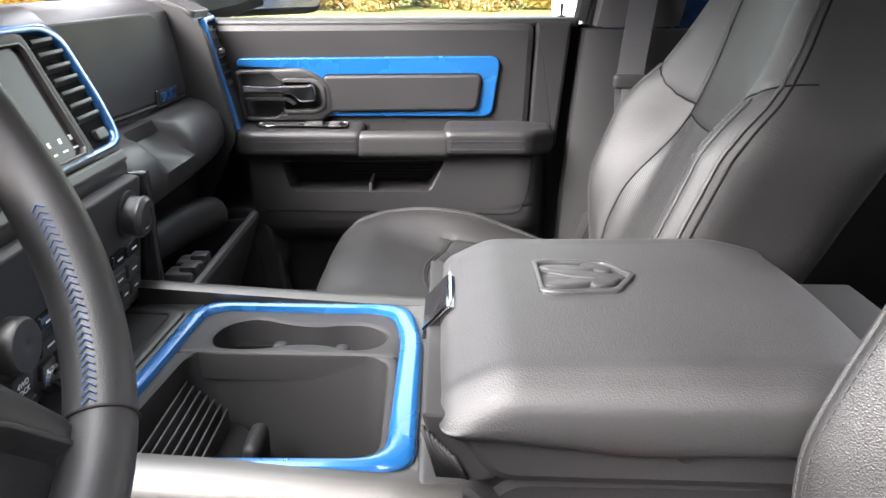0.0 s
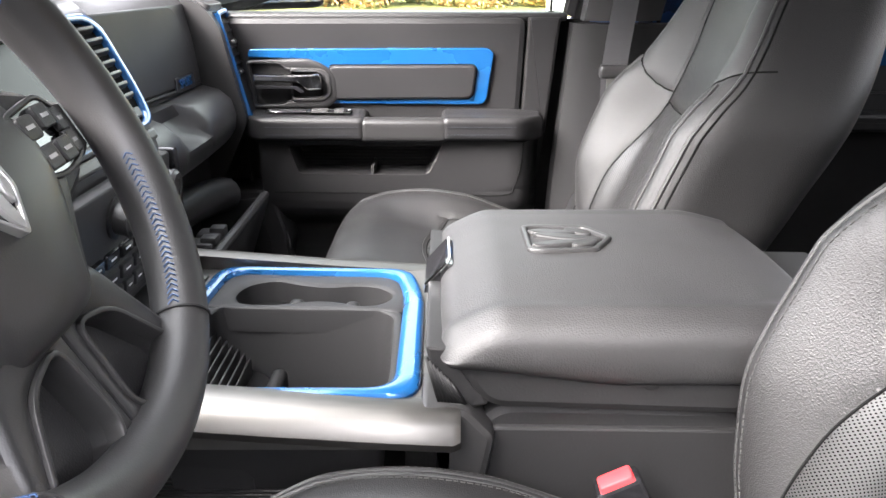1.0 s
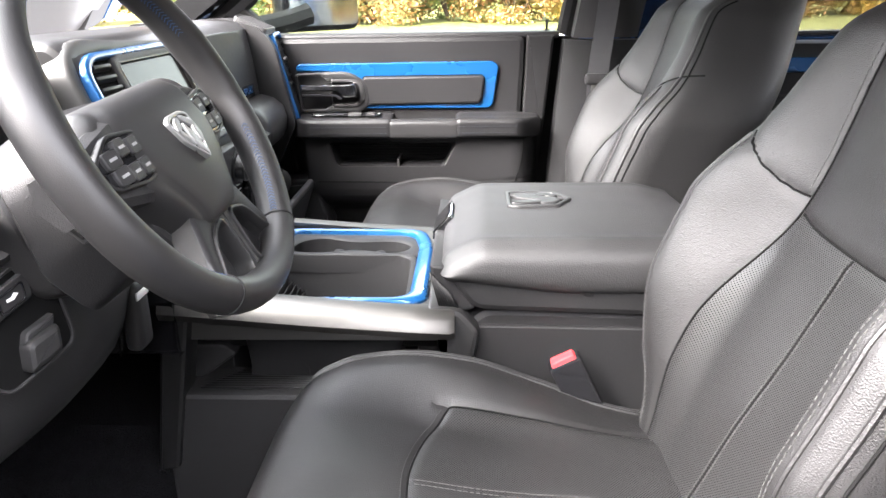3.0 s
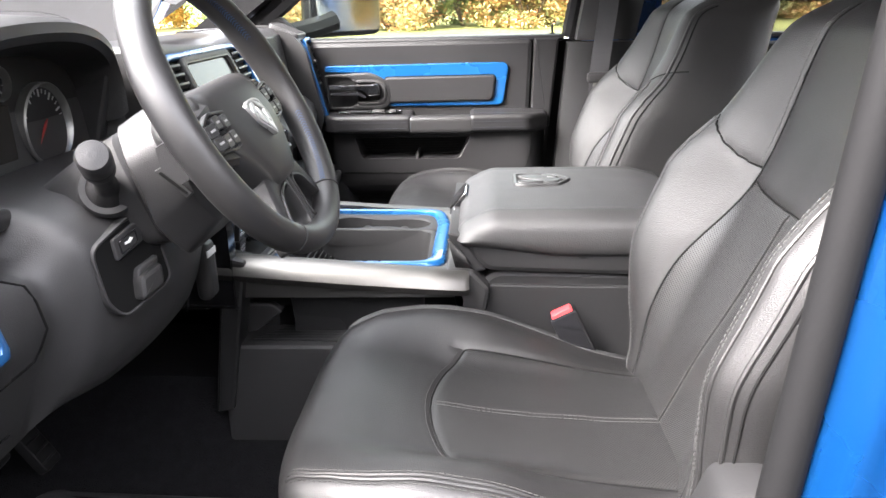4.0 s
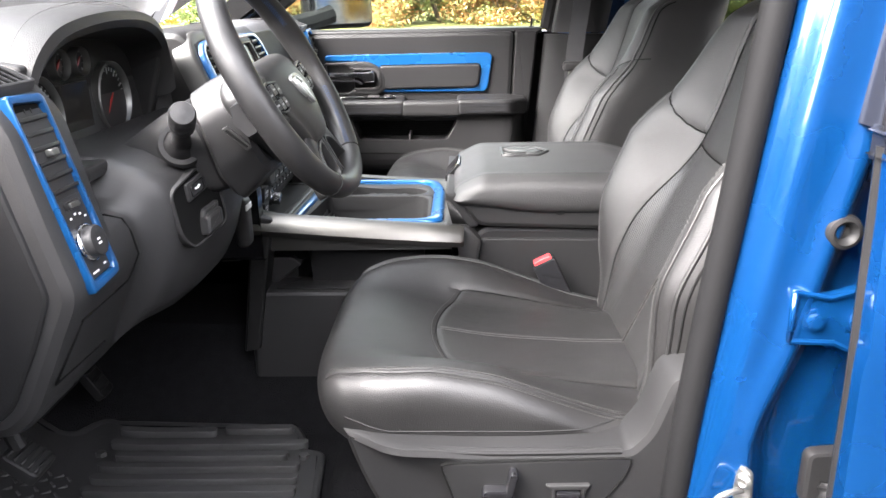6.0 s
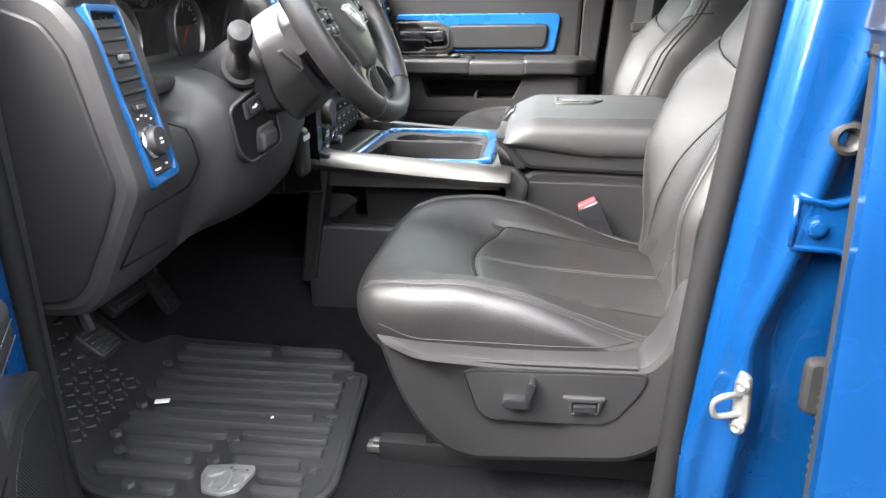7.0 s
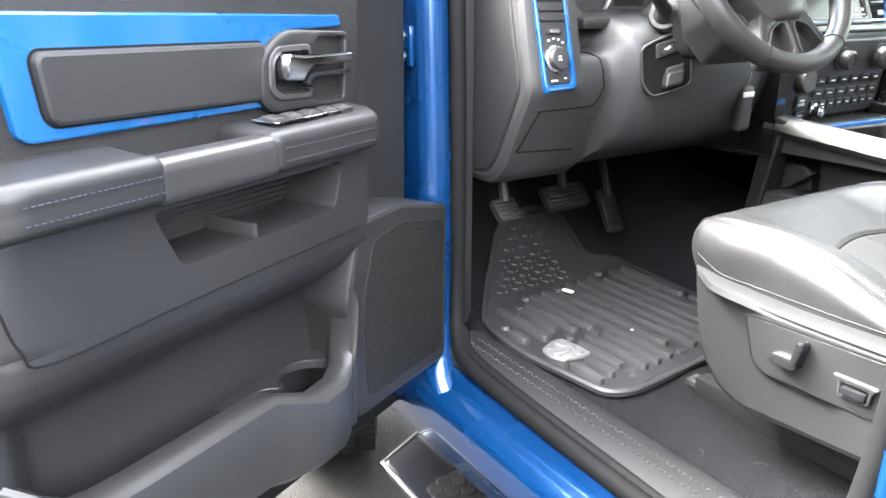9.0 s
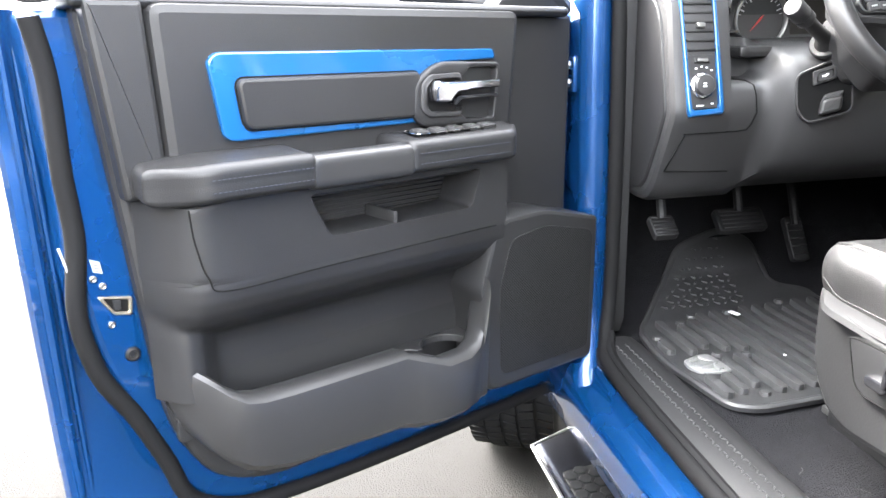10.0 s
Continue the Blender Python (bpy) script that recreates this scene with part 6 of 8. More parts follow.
    prism(bm, rounded([(-0.010, 0.0895), (0.010, 0.0905), (0.010, 0.0965), (-0.010, 0.0955)], 0.002), face, 0.0085, 0.011, 0.001)
    part("slider_grip", bm, STEEL, sp)
    if s < 0:
        kc = (0.003, 0.047)
        bm = bmesh.new()
        lathe(bm, [(0.0225, 0.004), (0.0225, 0.010), (0.0205, 0.012), (0.0185, 0.0125)], lambda a, b, h: face(kc[0] + a, kc[1] + b, h), 36)
        kb = part("headlamp_knob", bm, CHROME, sp, "round headlamp knob with chrome ring")
        bm = bmesh.new()
        lathe(bm, [(0.0188, 0.008), (0.0188, 0.020), (0.0172, 0.0225), (0.010, 0.0235)], lambda a, b, h: face(kc[0] + a, kc[1] + b, h), 36, False, True)
        part("knob_cap", bm, PLASTIC, kb)
        for a, b, w in ((-0.018, 0.074, 0.004), (-0.009, 0.079, 0.004), (0.001, 0.081, 0.004), (0.012, 0.078, 0.004), (-0.016, 0.014, 0.005), (0.008, 0.011, 0.014), (0.006, 0.048, 0.006), (0.006, 0.043, 0.007)):
            bm = bmesh.new()
            h = 0.0056 if abs(b - 0.046) > 0.006 else 0.0236
            prism(bm, [(a - w / 2, b), (a + w / 2, b), (a + w / 2, b + 0.0022), (a - w / 2, b + 0.0022)], face, h - 0.001, h + 0.0004)
            part("switch_mark", bm, WHITEINK, sp)
    return ec


end_module(-1)
end_module(1)
for s in (-1, 1):
    dv = plane((-0.533, s * 0.782, 1.4735), (0, 1, 0), (-0.92, 0, 0.39))
    bm = bmesh.new()
    prism(bm, rounded([(-0.045, -0.036 - 0.003 * s), (0.045, -0.036 + 0.003 * s), (0.042, 0.042), (-0.042, 0.042)], 0.008), dv, -0.012, 0.0040, 0.001)
    db = part("demist_vent", bm, VOID, dash, "small window demister vent")
    bm = bmesh.new()
    ringed(bm, rounded([(-0.049, -0.040), (0.049, -0.040), (0.046, 0.046), (-0.046, 0.046)], 0.010), rounded([(-0.043, -0.034), (0.043, -0.034), (0.040, 0.040), (-0.040, 0.040)], 0.007), dv, -0.012, 0.0062, 0.002)
    part("vent_rim", bm, PLASTIC, db)
    for k in range(6):
        bm = bmesh.new()
        a0 = -0.034 + 0.0136 * k
        tube(bm, curve_pts([dv(a0, -0.035, 0.0045), dv(a0 + 0.002, 0.0, 0.0062), dv(a0 - 0.001, 0.040, 0.0045)], 4), 0.0017, 6)
        part("louvre", bm, SATIN, db)

bm, r0 = soft_box((-0.512, -0.655, 1.338), (0.030, 0.036, 0.010), 0.007, 0.006)
part("ledge_cover", bm, SATIN, dash, "small cover below the gauges")
# ---- instrument binnacle ----
bin_ = thing("instrument_cluster", "instrument cluster with round chrome-ringed gauges under a padded hood", "gauges", (0, 0, 0))
hood_o = [(-0.700, 1.440), (-0.685, 1.485), (-0.62, 1.528), (-0.50, 1.545), (-0.36, 1.542), (-0.275, 1.518), (-0.245, 1.475), (-0.238, 1.42)]
bm = bmesh.new()
arch = [Vector((y, z, 0)) for y, z in hood_o]
arch = curve_pts(arch, 6)
loops = []
for x, sc, dz in ((-0.86, 0.96, -0.055), (-0.75, 1.0, -0.012), (-0.62, 1.0, 0.0), (-0.545, 1.0, -0.006), (-0.528, 0.995, -0.012), (-0.524, 0.975, -0.022), (-0.532, 0.955, -0.030), (-0.60, 0.93, -0.045), (-0.66, 0.92, -0.05)):
    loops.append([Vector((x + (0.012 * (1 - ((p.x + 0.47) / 0.23) ** 2) if x > -0.6 else 0), -0.47 + (p.x + 0.47) * sc, 1.40 + (p.y - 1.40) * (sc if x > -0.8 else 0.9) + dz)) for p in arch])
rings(bm, loops, False, False, closed=False)
hd = part("hood", bm, LEATHER, bin_, "padded black stitched hood")
th = bmesh.new()
stitches(th, [Vector((-0.555, p.x, p.y + 0.0005)) for p in arch[3:-3]], 0.0006)
part("stitching", th, THREAD, hd, smooth=False)
bm = bmesh.new()
prism(bm, rounded([(-0.69, 1.325), (-0.245, 1.325), (-0.245, 1.50), (-0.30, 1.51), (-0.62, 1.51), (-0.69, 1.47)], 0.01), YZ, -0.62, -0.592, 0.004)
part("cluster_face", bm, DARK, bin_)
# side walls of the recess
for y0, y1 in ((-0.70, -0.675), (-0.262, -0.236)):
    bm = bmesh.new()
    prism(bm, rounded([(-0.62, 1.49), (-0.53, 1.475), (-0.555, 1.40), (-0.575, 1.335), (-0.62, 1.33)], 0.01), XYZ, y0, y1, 0.006, 0.006)
    part("recess_wall", bm, PLASTIC, bin_)


def gauge(cy, cz_, r, big):
    G = lambda a, b, h: Vector((-0.592 + h, cy + a, cz_ + b))
    bm = bmesh.new()
    lathe(bm, [(r, 0.0), (r, 0.012), (r * 0.96, 0.014), (r * 0.90, 0.010), (r * 0.88, 0.004)], G, 48)
    gg = part("gauge_ring", bm, STEEL, bin_, "bright metal gauge ring")
    bm = bmesh.new()
    lathe(bm, [(r * 0.89, 0.003), (0.002, 0.0032)], G, 40, False, True)
    part("gauge_dial", bm, DARK, gg)
    n = 25 if big else 9
    for k in range(n):
        t = radians(225 - 270 * k / (n - 1))
        long = k % 3 == 0 if big else k % 4 == 0
        r0, r1, w = r * (0.66 if long else 0.74), r * 0.84, (0.0011 if long else 0.0006)
        c, sn = math.cos(t), math.sin(t)
        q = [(r0 * c - w * sn, r0 * sn + w * c), (r1 * c - w * sn, r1 * sn + w * c), (r1 * c + w * sn, r1 * sn - w * c), (r0 * c + w * sn, r0 * sn - w * c)]
        bm = bmesh.new()
        prism(bm, q, G, 0.003, 0.0042)
        part("dial_mark", bm, FAINTINK, gg)
    bm = bmesh.new()
    t = radians(228)
    c, sn = math.cos(t), math.sin(t)
    prism(bm, [(-0.002 * sn, 0.002 * c), (r * 0.7 * c, r * 0.7 * sn), (0.002 * sn, -0.002 * c), (-0.010 * c, -0.010 * sn)], G, 0.005, 0.007)
    part("needle", bm, NEEDLE, gg, "red needle")


gauge(-0.365, 1.397, 0.058, True)
gauge(-0.590, 1.397, 0.058, True)
gauge(-0.455, 1.462, 0.022, False)
gauge(-0.515, 1.462, 0.022, False)
bm = bmesh.new()
prism(bm, rounded([(-0.525, 1.348), (-0.440, 1.348), (-0.440, 1.435), (-0.525, 1.435)], 0.006), YZ, -0.592, -0.584, 0.002)
part("driver_display", bm, SCREEN, bin_, "dark driver display screen")

# ---- steering wheel and column ----
WC, WT = Vector((-0.263, -0.496, 1.431)), radians(27.8)
wr_ = Matrix.Rotation(radians(-1.2), 3, "Z")
wn_, wd_, wa_ = wr_ @ Vector((math.cos(WT), 0, math.sin(WT))), wr_ @ Vector((math.sin(WT), 0, -math.cos(WT))), wr_ @ Vector((0, 1, 0))
WS = lambda a, b, d: wa_ * a - wd_ * b + wn_ * d   # a to the passenger, b up the wheel, d to the driver
TURN = radians(3.5)
WH = lambda a, b, d: WS(a * math.cos(TURN) - b * math.sin(TURN), a * math.sin(TURN) + b * math.cos(TURN), d)   # the same on the slightly turned wheel
wheel = thing("steering_wheel", "black leather steering wheel with blue stitching", "steering wheel", tuple(WC))
bm = bmesh.new()
RR = 0.173
loops = []
for k in range(120):
    t = 2 * math.pi * k / 120
    out = Vector((math.cos(t), math.sin(t)))
    RT = RR - 0.004 * max(0.0, -math.sin(t)) ** 3
    # thumb grips swell a little above the side spokes
    fat = 1.0 + 0.10 * bell(abs(math.cos(t)) - 0.93, 0.07) * (1 if out.y > 0 else 0.3)
    loop = []
    for j in range(16):
        u = 2 * math.pi * j / 16
        rr = RT + 0.0165 * fat * math.cos(u)
        loop.append(WH(out.x * rr, out.y * rr, 0.0190 * fat * math.sin(u)))
    loops.append(loop)
vs = rings(bm, loops, False, False)
for j in range(16):
    bm.faces.new((vs[-1][j], vs[-1][(j + 1) % 16], vs[0][(j + 1) % 16], vs[0][j]))
rimo = part("rim", bm, WHEEL_LEATHER, wheel, "black leather rim")
# leather joints and blue lacing on the grips
for deg in (-57, 23, 157, 237):
    t = radians(deg)
    bm = bmesh.new()
    rt_ = RR - 0.004 * max(0.0, -math.sin(t)) ** 3
    lp = [WH(math.cos(t) * (rt_ + 0.0170 * math.cos(u)), math.sin(t) * (rt_ + 0.0170 * math.cos(u)), 0.0195 * math.sin(u)) for u in np.linspace(0, 2 * math.pi, 24)[:-1]]
    tube(bm, lp, 0.0009, 5, closed=True)
    part("leather_joint", bm, DARK, rimo)
for lo, hi in ((-56, -14), (24, 60), (120, 156), (194, 236)):
    bm = bmesh.new()
    for deg in np.arange(lo, hi, 1.5):
        t, t2 = radians(deg), radians(deg + 1.0)
        rt_ = RR - 0.004 * max(0.0, -math.sin(t)) ** 3
        for u0, u1 in ((2.56, 2.74), (2.92, 2.74)):
            pa = WH(math.cos(t) * (rt_ + 0.0172 * math.cos(u0)), math.sin(t) * (rt_ + 0.0172 * math.cos(u0)), 0.0196 * math.sin(u0))
            pb = WH(math.cos(t2) * (rt_ + 0.0174 * math.cos(u1)), math.sin(t2) * (rt_ + 0.0174 * math.cos(u1)), 0.0198 * math.sin(u1))
            tube(bm, [pa, pb], 0.0005, 5)
    part("lacing", bm, BTHREAD, rimo, "blue lacing", smooth=False)
WI = lambda a, b, d: WH(a, b, d - 0.002)
WE = lambda a, b, d: WH(a * 0.80, b, d - 0.004 - 0.17 * b)   # the emblem leans back at its top
# hub pad: wide above, narrow and round below, domed
def hub_w(b):
    return 0.122 - 0.018 * smooth01(0.015, 0.05, b) - 0.066 * smooth01(0.0, -0.095, b)
def hubf(p):
    b = p.y - 0.025
    q = p.x / 0.10
    dome = 0.036 * max(0.0, 1 - q * q) ** 0.42 * (1 - 0.50 * ((b + 0.045) / 0.09) ** 2)
    crease = -0.0035 * bell(abs(q) - 0.72, 0.06)
    return WI(q * hub_w(b), b, p.z * 0.9 - 0.040 + (dome + crease) * smooth01(-0.005, 0.02, p.z))
bm, r0 = soft_box((0, 0, 0), (0.100, 0.072, 0.024), 0.020, 0.005, hubf)
part("hub_pad", bm, WHEEL_LEATHER, wheel, "domed black airbag pad", sharp=75)
bm = bmesh.new()
back = rounded([(-0.085, 0.040), (0.090, 0.040), (0.096, -0.02), (0.062, -0.100), (-0.062, -0.100), (-0.090, -0.02)], 0.03, 5)
prism(bm, back, WI, -0.045, -0.024, 0.006, 0.006)
part("hub_back", bm, PLASTIC, wheel)
# side spokes with button plates, running in under the rim
WJ = lambda a, b, d: WH(a, b + 0.020, d - 0.002 - 0.010 * smooth01(0.10, 0.15, abs(a)))
for s in (-1, 1):
    bm = bmesh.new()
    loops = []
    for a_, hu, hd_, d1 in ((0.060, 0.034, 0.040, -0.004), (0.085, 0.036, 0.040, 0.001), (0.115, 0.030, 0.032, 0.000), (0.140, 0.022, 0.024, -0.003), (0.165, 0.020, 0.022, -0.006)):
        loops.append([WJ(s * a_, b, d) for b, d in ((hu - 0.026, d1 - 0.018), (hu - 0.026, d1 - 0.006), (hu - 0.032, d1), (-hd_ - 0.020, d1), (-hd_ - 0.026, d1 - 0.006), (-hd_ - 0.026, d1 - 0.018), (-0.026, d1 - 0.026))])
    rings(bm, loops)
    sp = part("side_spoke", bm, PLASTIC, wheel)
    bm = bmesh.new()
    plate = rounded([(s * 0.064, -0.010), (s * 0.108, -0.004), (s * 0.134, -0.020), (s * 0.130, -0.042), (s * 0.088, -0.050), (s * 0.066, -0.046)], 0.008)
    prism(bm, plate, WJ, -0.006, 0.0055, 0.0015)
    bp = part("button_plate", bm, GLOSS, sp)
    bm = bmesh.new()
    ringed(bm, inset(plate, -0.002), inset(plate, 0.001), WJ, -0.004, 0.0068, 0.0006)
    part("plate_edge", bm, SATIN, bp)
    for a, b in ((0.080, -0.019), (0.100, -0.016), (0.117, -0.021), (0.081, -0.038), (0.100, -0.038), (0.116, -0.036)):
        bm = bmesh.new()
        prism(bm, rounded([(s * (a - 0.0078), b - 0.0075), (s * (a + 0.0085), b - 0.0075), (s * (a + 0.0085), b + 0.0075), (s * (a - 0.0085), b + 0.0075)], 0.003), WJ, 0.004, 0.0085, 0.0012)
        bt = part("wheel_button", bm, PLASTIC, bp)
        bm = bmesh.new()
        prism(bm, [(s * (a - 0.004), b - 0.0012), (s * (a + 0.004), b - 0.0012), (s * (a + 0.004), b + 0.0012), (s * (a - 0.004), b + 0.0012)], WJ, 0.0083, 0.0089)
        part("button_mark", bm, FAINTINK, bt)
# lower spoke: a broad satin piece with two deep pockets
for s in (-1, 1):
    half = rounded([(0.0, -0.070), (s * 0.056, -0.072), (s * 0.084, -0.132), (s * 0.088, -0.160), (0.0, -0.170)], [0.0, 0.01, 0.03, 0.008, 0.0], 5)
    pocket = rounded([(s * 0.013, -0.095), (s * 0.044, -0.103), (s * 0.073, -0.144), (s * 0.068, -0.158), (s * 0.028, -0.161), (s * 0.010, -0.148)], [0.010, 0.012, 0.012, 0.008, 0.010, 0.01], 5)
    bm = bmesh.new()
    ringed(bm, half, pocket, WI, -0.026, 0.001, 0.004, 100, (s * 0.040, -0.132))
    lo_ = part("lower_spoke", bm, SATIN, wheel, "satin grey lower spoke")
    bm = bmesh.new()
    prism(bm, inset(pocket, -0.002), WI, -0.028, -0.018, 0.001)
    part("spoke_pocket", bm, PLASTIC, lo_)
    bm = bmesh.new()
    ringed(bm, inset(pocket, -0.0030), inset(pocket, 0.0005), WI, -0.008, 0.0030, 0.0012, 100, (s * 0.040, -0.132))
    part("pocket_rim", bm, SATIN, lo_)
# shield emblem on the pad
shield_w = [(-0.030, 0.003), (-0.016, 0.007), (0.016, 0.007), (0.030, 0.003), (0.026, -0.020), (0.0, -0.044), (-0.026, -0.020)]
bm = bmesh.new()
ringed(bm, rounded(shield_w, 0.004), rounded([(a * 0.84, (b + 0.018) * 0.84 - 0.018) for a, b in shield_w], 0.003), WE, 0.010, 0.0185, 0.0015)
em = part("emblem", bm, EMBLEM, wheel, "silver shield emblem")
bm = bmesh.new()
prism(bm, rounded([(a * 0.86, (b + 0.018) * 0.86 - 0.018) for a, b in shield_w], 0.003), WE, 0.008, 0.0165, 0.001)
part("emblem_ground", bm, GLOSS, em)
for cx, cy, ax, ay, rot in ((-0.013, -0.004, 0.012, 0.005, 30), (0.013, -0.004, 0.012, 0.005, -30), (0.0, -0.022, 0.006, 0.018, 0), (-0.015, -0.018, 0.004, 0.010, 24), (0.015, -0.018, 0.004, 0.010, -24)):
    bm = bmesh.new()
    R = Matrix.Rotation(radians(rot), 2)
    ring = []
    for k in range(16):
        t = 2 * math.pi * k / 16
        w = R @ Vector((ax * math.cos(t), ay * math.sin(t)))
        ring.append((cx + w.x, cy + w.y))
    prism(bm, ring, WE, 0.016, 0.0195, 0.0018)
    part("emblem_lobe", bm, EMBLEM, em)
# column shroud: a faceted front piece, a gap, and a wider body behind
col = thing("steering_column", "black plastic steering column shroud with stalk", "steering column", tuple(WC))
bm = bmesh.new()
loops = []
for d, w, hu, hd_ in ((-0.050, 0.080, 0.046, 0.085), (-0.055, 0.092, 0.052, 0.095), (-0.085, 0.098, 0.052, 0.105), (-0.108, 0.100, 0.050, 0.112), (-0.114, 0.094, 0.044, 0.106)):
    loops.append([WS(a, b, d - 0.020 * smooth01(0.0, -0.09, b)) for a, b in rounded([(-w * 0.74, hu), (w * 0.74, hu), (w, 0.010), (w * 0.96, -0.058), (w * 0.62, -hd_), (-w * 0.62, -hd_), (-w * 0.96, -0.058), (-w, 0.010)], 0.012, 3)])
rings(bm, loops)
part("shroud", bm, PLASTIC, col, "faceted dark plastic shroud", sharp=28)
bm = bmesh.new()
loops = []
for d, w, hu, hd_ in ((-0.112, 0.082, 0.038, 0.086), (-0.122, 0.094, 0.046, 0.090), (-0.17, 0.088, 0.046, 0.078), (-0.25, 0.070, 0.040, 0.060)):
    loops.append([WS(a, b, d - 0.020 * smooth01(0.0, -0.09, b)) for a, b in rounded([(-w * 0.8, hu), (w * 0.8, hu), (w, -0.01), (w * 0.7, -hd_), (-w * 0.7, -hd_), (-w, -0.01)], 0.02, 4)])
rings(bm, loops)
part("shroud_rear", bm, PLASTIC, col)
bm = bmesh.new()
lathe(bm, [(0.040, -0.02), (0.040, -0.06), (0.050, -0.06)], WS, 24)
part("column_collar", bm, DARK, col)
for q, dd, mt in (([(-0.086, -0.012), (-0.077, -0.012), (-0.062, -0.052), (-0.071, -0.054)], 0.0025, SATIN), ([(-0.083, -0.016), (-0.079, -0.016), (-0.066, -0.049), (-0.069, -0.050)], 0.0035, VOID)):
    bm = bmesh.new()
    prism(bm, rounded(q, 0.002), lambda a, b, d: WS(-0.0985 - d, b, a), -0.002, dd, 0.001)
    part("tilt_slot", bm, mt, col)
# stalk: boot, arm and knurled end
st0, st1 = Vector((-0.405, -0.565, 1.352)) - WC, Vector((-0.352, -0.683, 1.416)) - WC
dirn = (st1 - st0).normalized()
sd = dirn.orthogonal().normalized()
su = dirn.cross(sd)
LS = (st1 - st0).length
SM = lambda a, b, h: st0 + sd * a + su * b + dirn * h
bm = bmesh.new()
lathe(bm, [(0.026, -0.02), (0.024, 0.010), (0.015, 0.020), (0.0125, 0.03), (0.0115, 0.05), (0.0115, LS - 0.045)], SM, 24)
sk = part("stalk", bm, PLASTIC, col, "black multifunction stalk")
bm = bmesh.new()
lathe(bm, [(0.013, LS - 0.055), (0.0165, LS - 0.050), (0.0165, LS - 0.036), (0.0150, LS - 0.034), (0.0170, LS - 0.031), (0.0170, LS - 0.006), (0.0145, LS), (0.004, LS + 0.002)], SM, 28, True, True)
part("stalk_end", bm, PLASTIC, sk)
bm = bmesh.new()
lathe(bm, [(0.024, 0.000), (0.031, 0.002), (0.033, 0.008), (0.030, 0.013), (0.023, 0.013)], SM, 28)
part("stalk_collar", bm, DARK, sk)
# pedal-adjust and brake-release bay in the knee panel
bay = thing("brake_release", "recessed panel with brake release lever and switch", "switch panel", (-0.385, -0.565, 1.27))
pm = plane((0, 0, 0), (0.42, 0.90, 0.0), (-0.12, 0, 0.99))
fc = lambda a, b, d: pm(a * 0.82, b * 0.84, d)
outl = rounded([(-0.072, 0.032), (-0.002, 0.062), (0.034, 0.052), (0.038, -0.040), (-0.050, -0.066), (-0.070, -0.04)], 0.014)
# near-black plate set proud; its colour stands in for a shaded recess
bm = bmesh.new()
prism(bm, outl, fc, -0.03, 0.0090, 0.002)
part("bay_plate", bm, VOID, bay)
bm = bmesh.new()
ringed(bm, inset(outl, -0.004), inset(outl, 0.001), fc, -0.03, 0.0105, 0.003)
part("bay_rim", bm, PLASTIC, bay)
bm = bmesh.new()
prism(bm, rounded([(-0.042, 0.010), (0.006, 0.026), (0.006, 0.056), (-0.042, 0.040)], 0.004), fc, 0.0, 0.0135, 0.002)
pb = part("pedal_switch", bm, PLASTIC, bay)
bm = bmesh.new()
ringed(bm, rounded([(-0.034, 0.0165), (-0.002, 0.027), (-0.002, 0.047), (-0.034, 0.036)], 0.004), rounded([(-0.032, 0.0188), (-0.004, 0.028), (-0.004, 0.0444), (-0.032, 0.0348)], 0.003), fc, 0.010, 0.0148, 0.0006)
part("switch_edge", bm, GLOSS, pb)
bm = bmesh.new()
prism(bm, [(-0.024, 0.0290), (-0.016, 0.0300), (-0.010, 0.0350), (-0.014, 0.0370), (-0.018, 0.0330), (-0.024, 0.0320)], fc, 0.013, 0.0146)
part("switch_mark", bm, WHITEINK, pb)
bm = bmesh.new()
prism(bm, rounded([(-0.030, -0.052), (0.014, -0.040), (0.018, -0.008), (-0.024, -0.018)], 0.008), fc, 0.0, 0.024, 0.006)
part("release_lever", bm, SATIN, bay)
bm = bmesh.new()
prism(bm, rounded([(-0.024, -0.022), (0.016, -0.011), (0.020, 0.002), (-0.018, -0.008)], 0.004), fc, 0.0, 0.017, 0.003)
part("lever_hood", bm, PLASTIC, bay)

# ---- centre stack ----
stack = thing("center_stack", "centre stack with touch screen, vents and climate controls", "controls", (0, 0, 0))
so, sv_ = Vector((-0.438, 0.0, 1.315)), Vector((-0.40, 0, 0.92))
SP = plane(so, (0, 1, 0), sv_)
bm = bmesh.new()
prof = rounded([(-0.62, 1.495), (-0.520, 1.492), (-0.496, 1.470), (-0.434, 1.322), (-0.426, 1.300), (-0.446, 1.15), (-0.452, 1.05), (-0.62, 1.05)], 0.012)
prism(bm, prof, XYZ, -0.212, 0.212, 0.012, 0.012)
part("stack_body", bm, SATIN, stack)
ro = rounded([(-0.205, 0.008), (0.205, 0.008), (0.212, 0.06), (0.205, 0.150), (0.175, 0.168), (-0.175, 0.168), (-0.205, 0.150), (-0.212, 0.06)], 0.02, 4)
ri = rounded([(-0.190, 0.016), (0.190, 0.016), (0.196, 0.06), (0.189, 0.142), (0.165, 0.156), (-0.165, 0.156), (-0.189, 0.142), (-0.196, 0.06)], 0.018, 4)
bm = bmesh.new()
ringed(bm, ro, ri, SP, -0.004, 0.017, 0.005, 140)
part("blue_frame", bm, BLUETRIM, stack, "glossy blue frame round screen and vents")
bm = bmesh.new()
prism(bm, inset(ri, -0.002), SP, -0.004, 0.0093, 0.001)
part("frame_ground", bm, VOID, stack)
bm = bmesh.new()
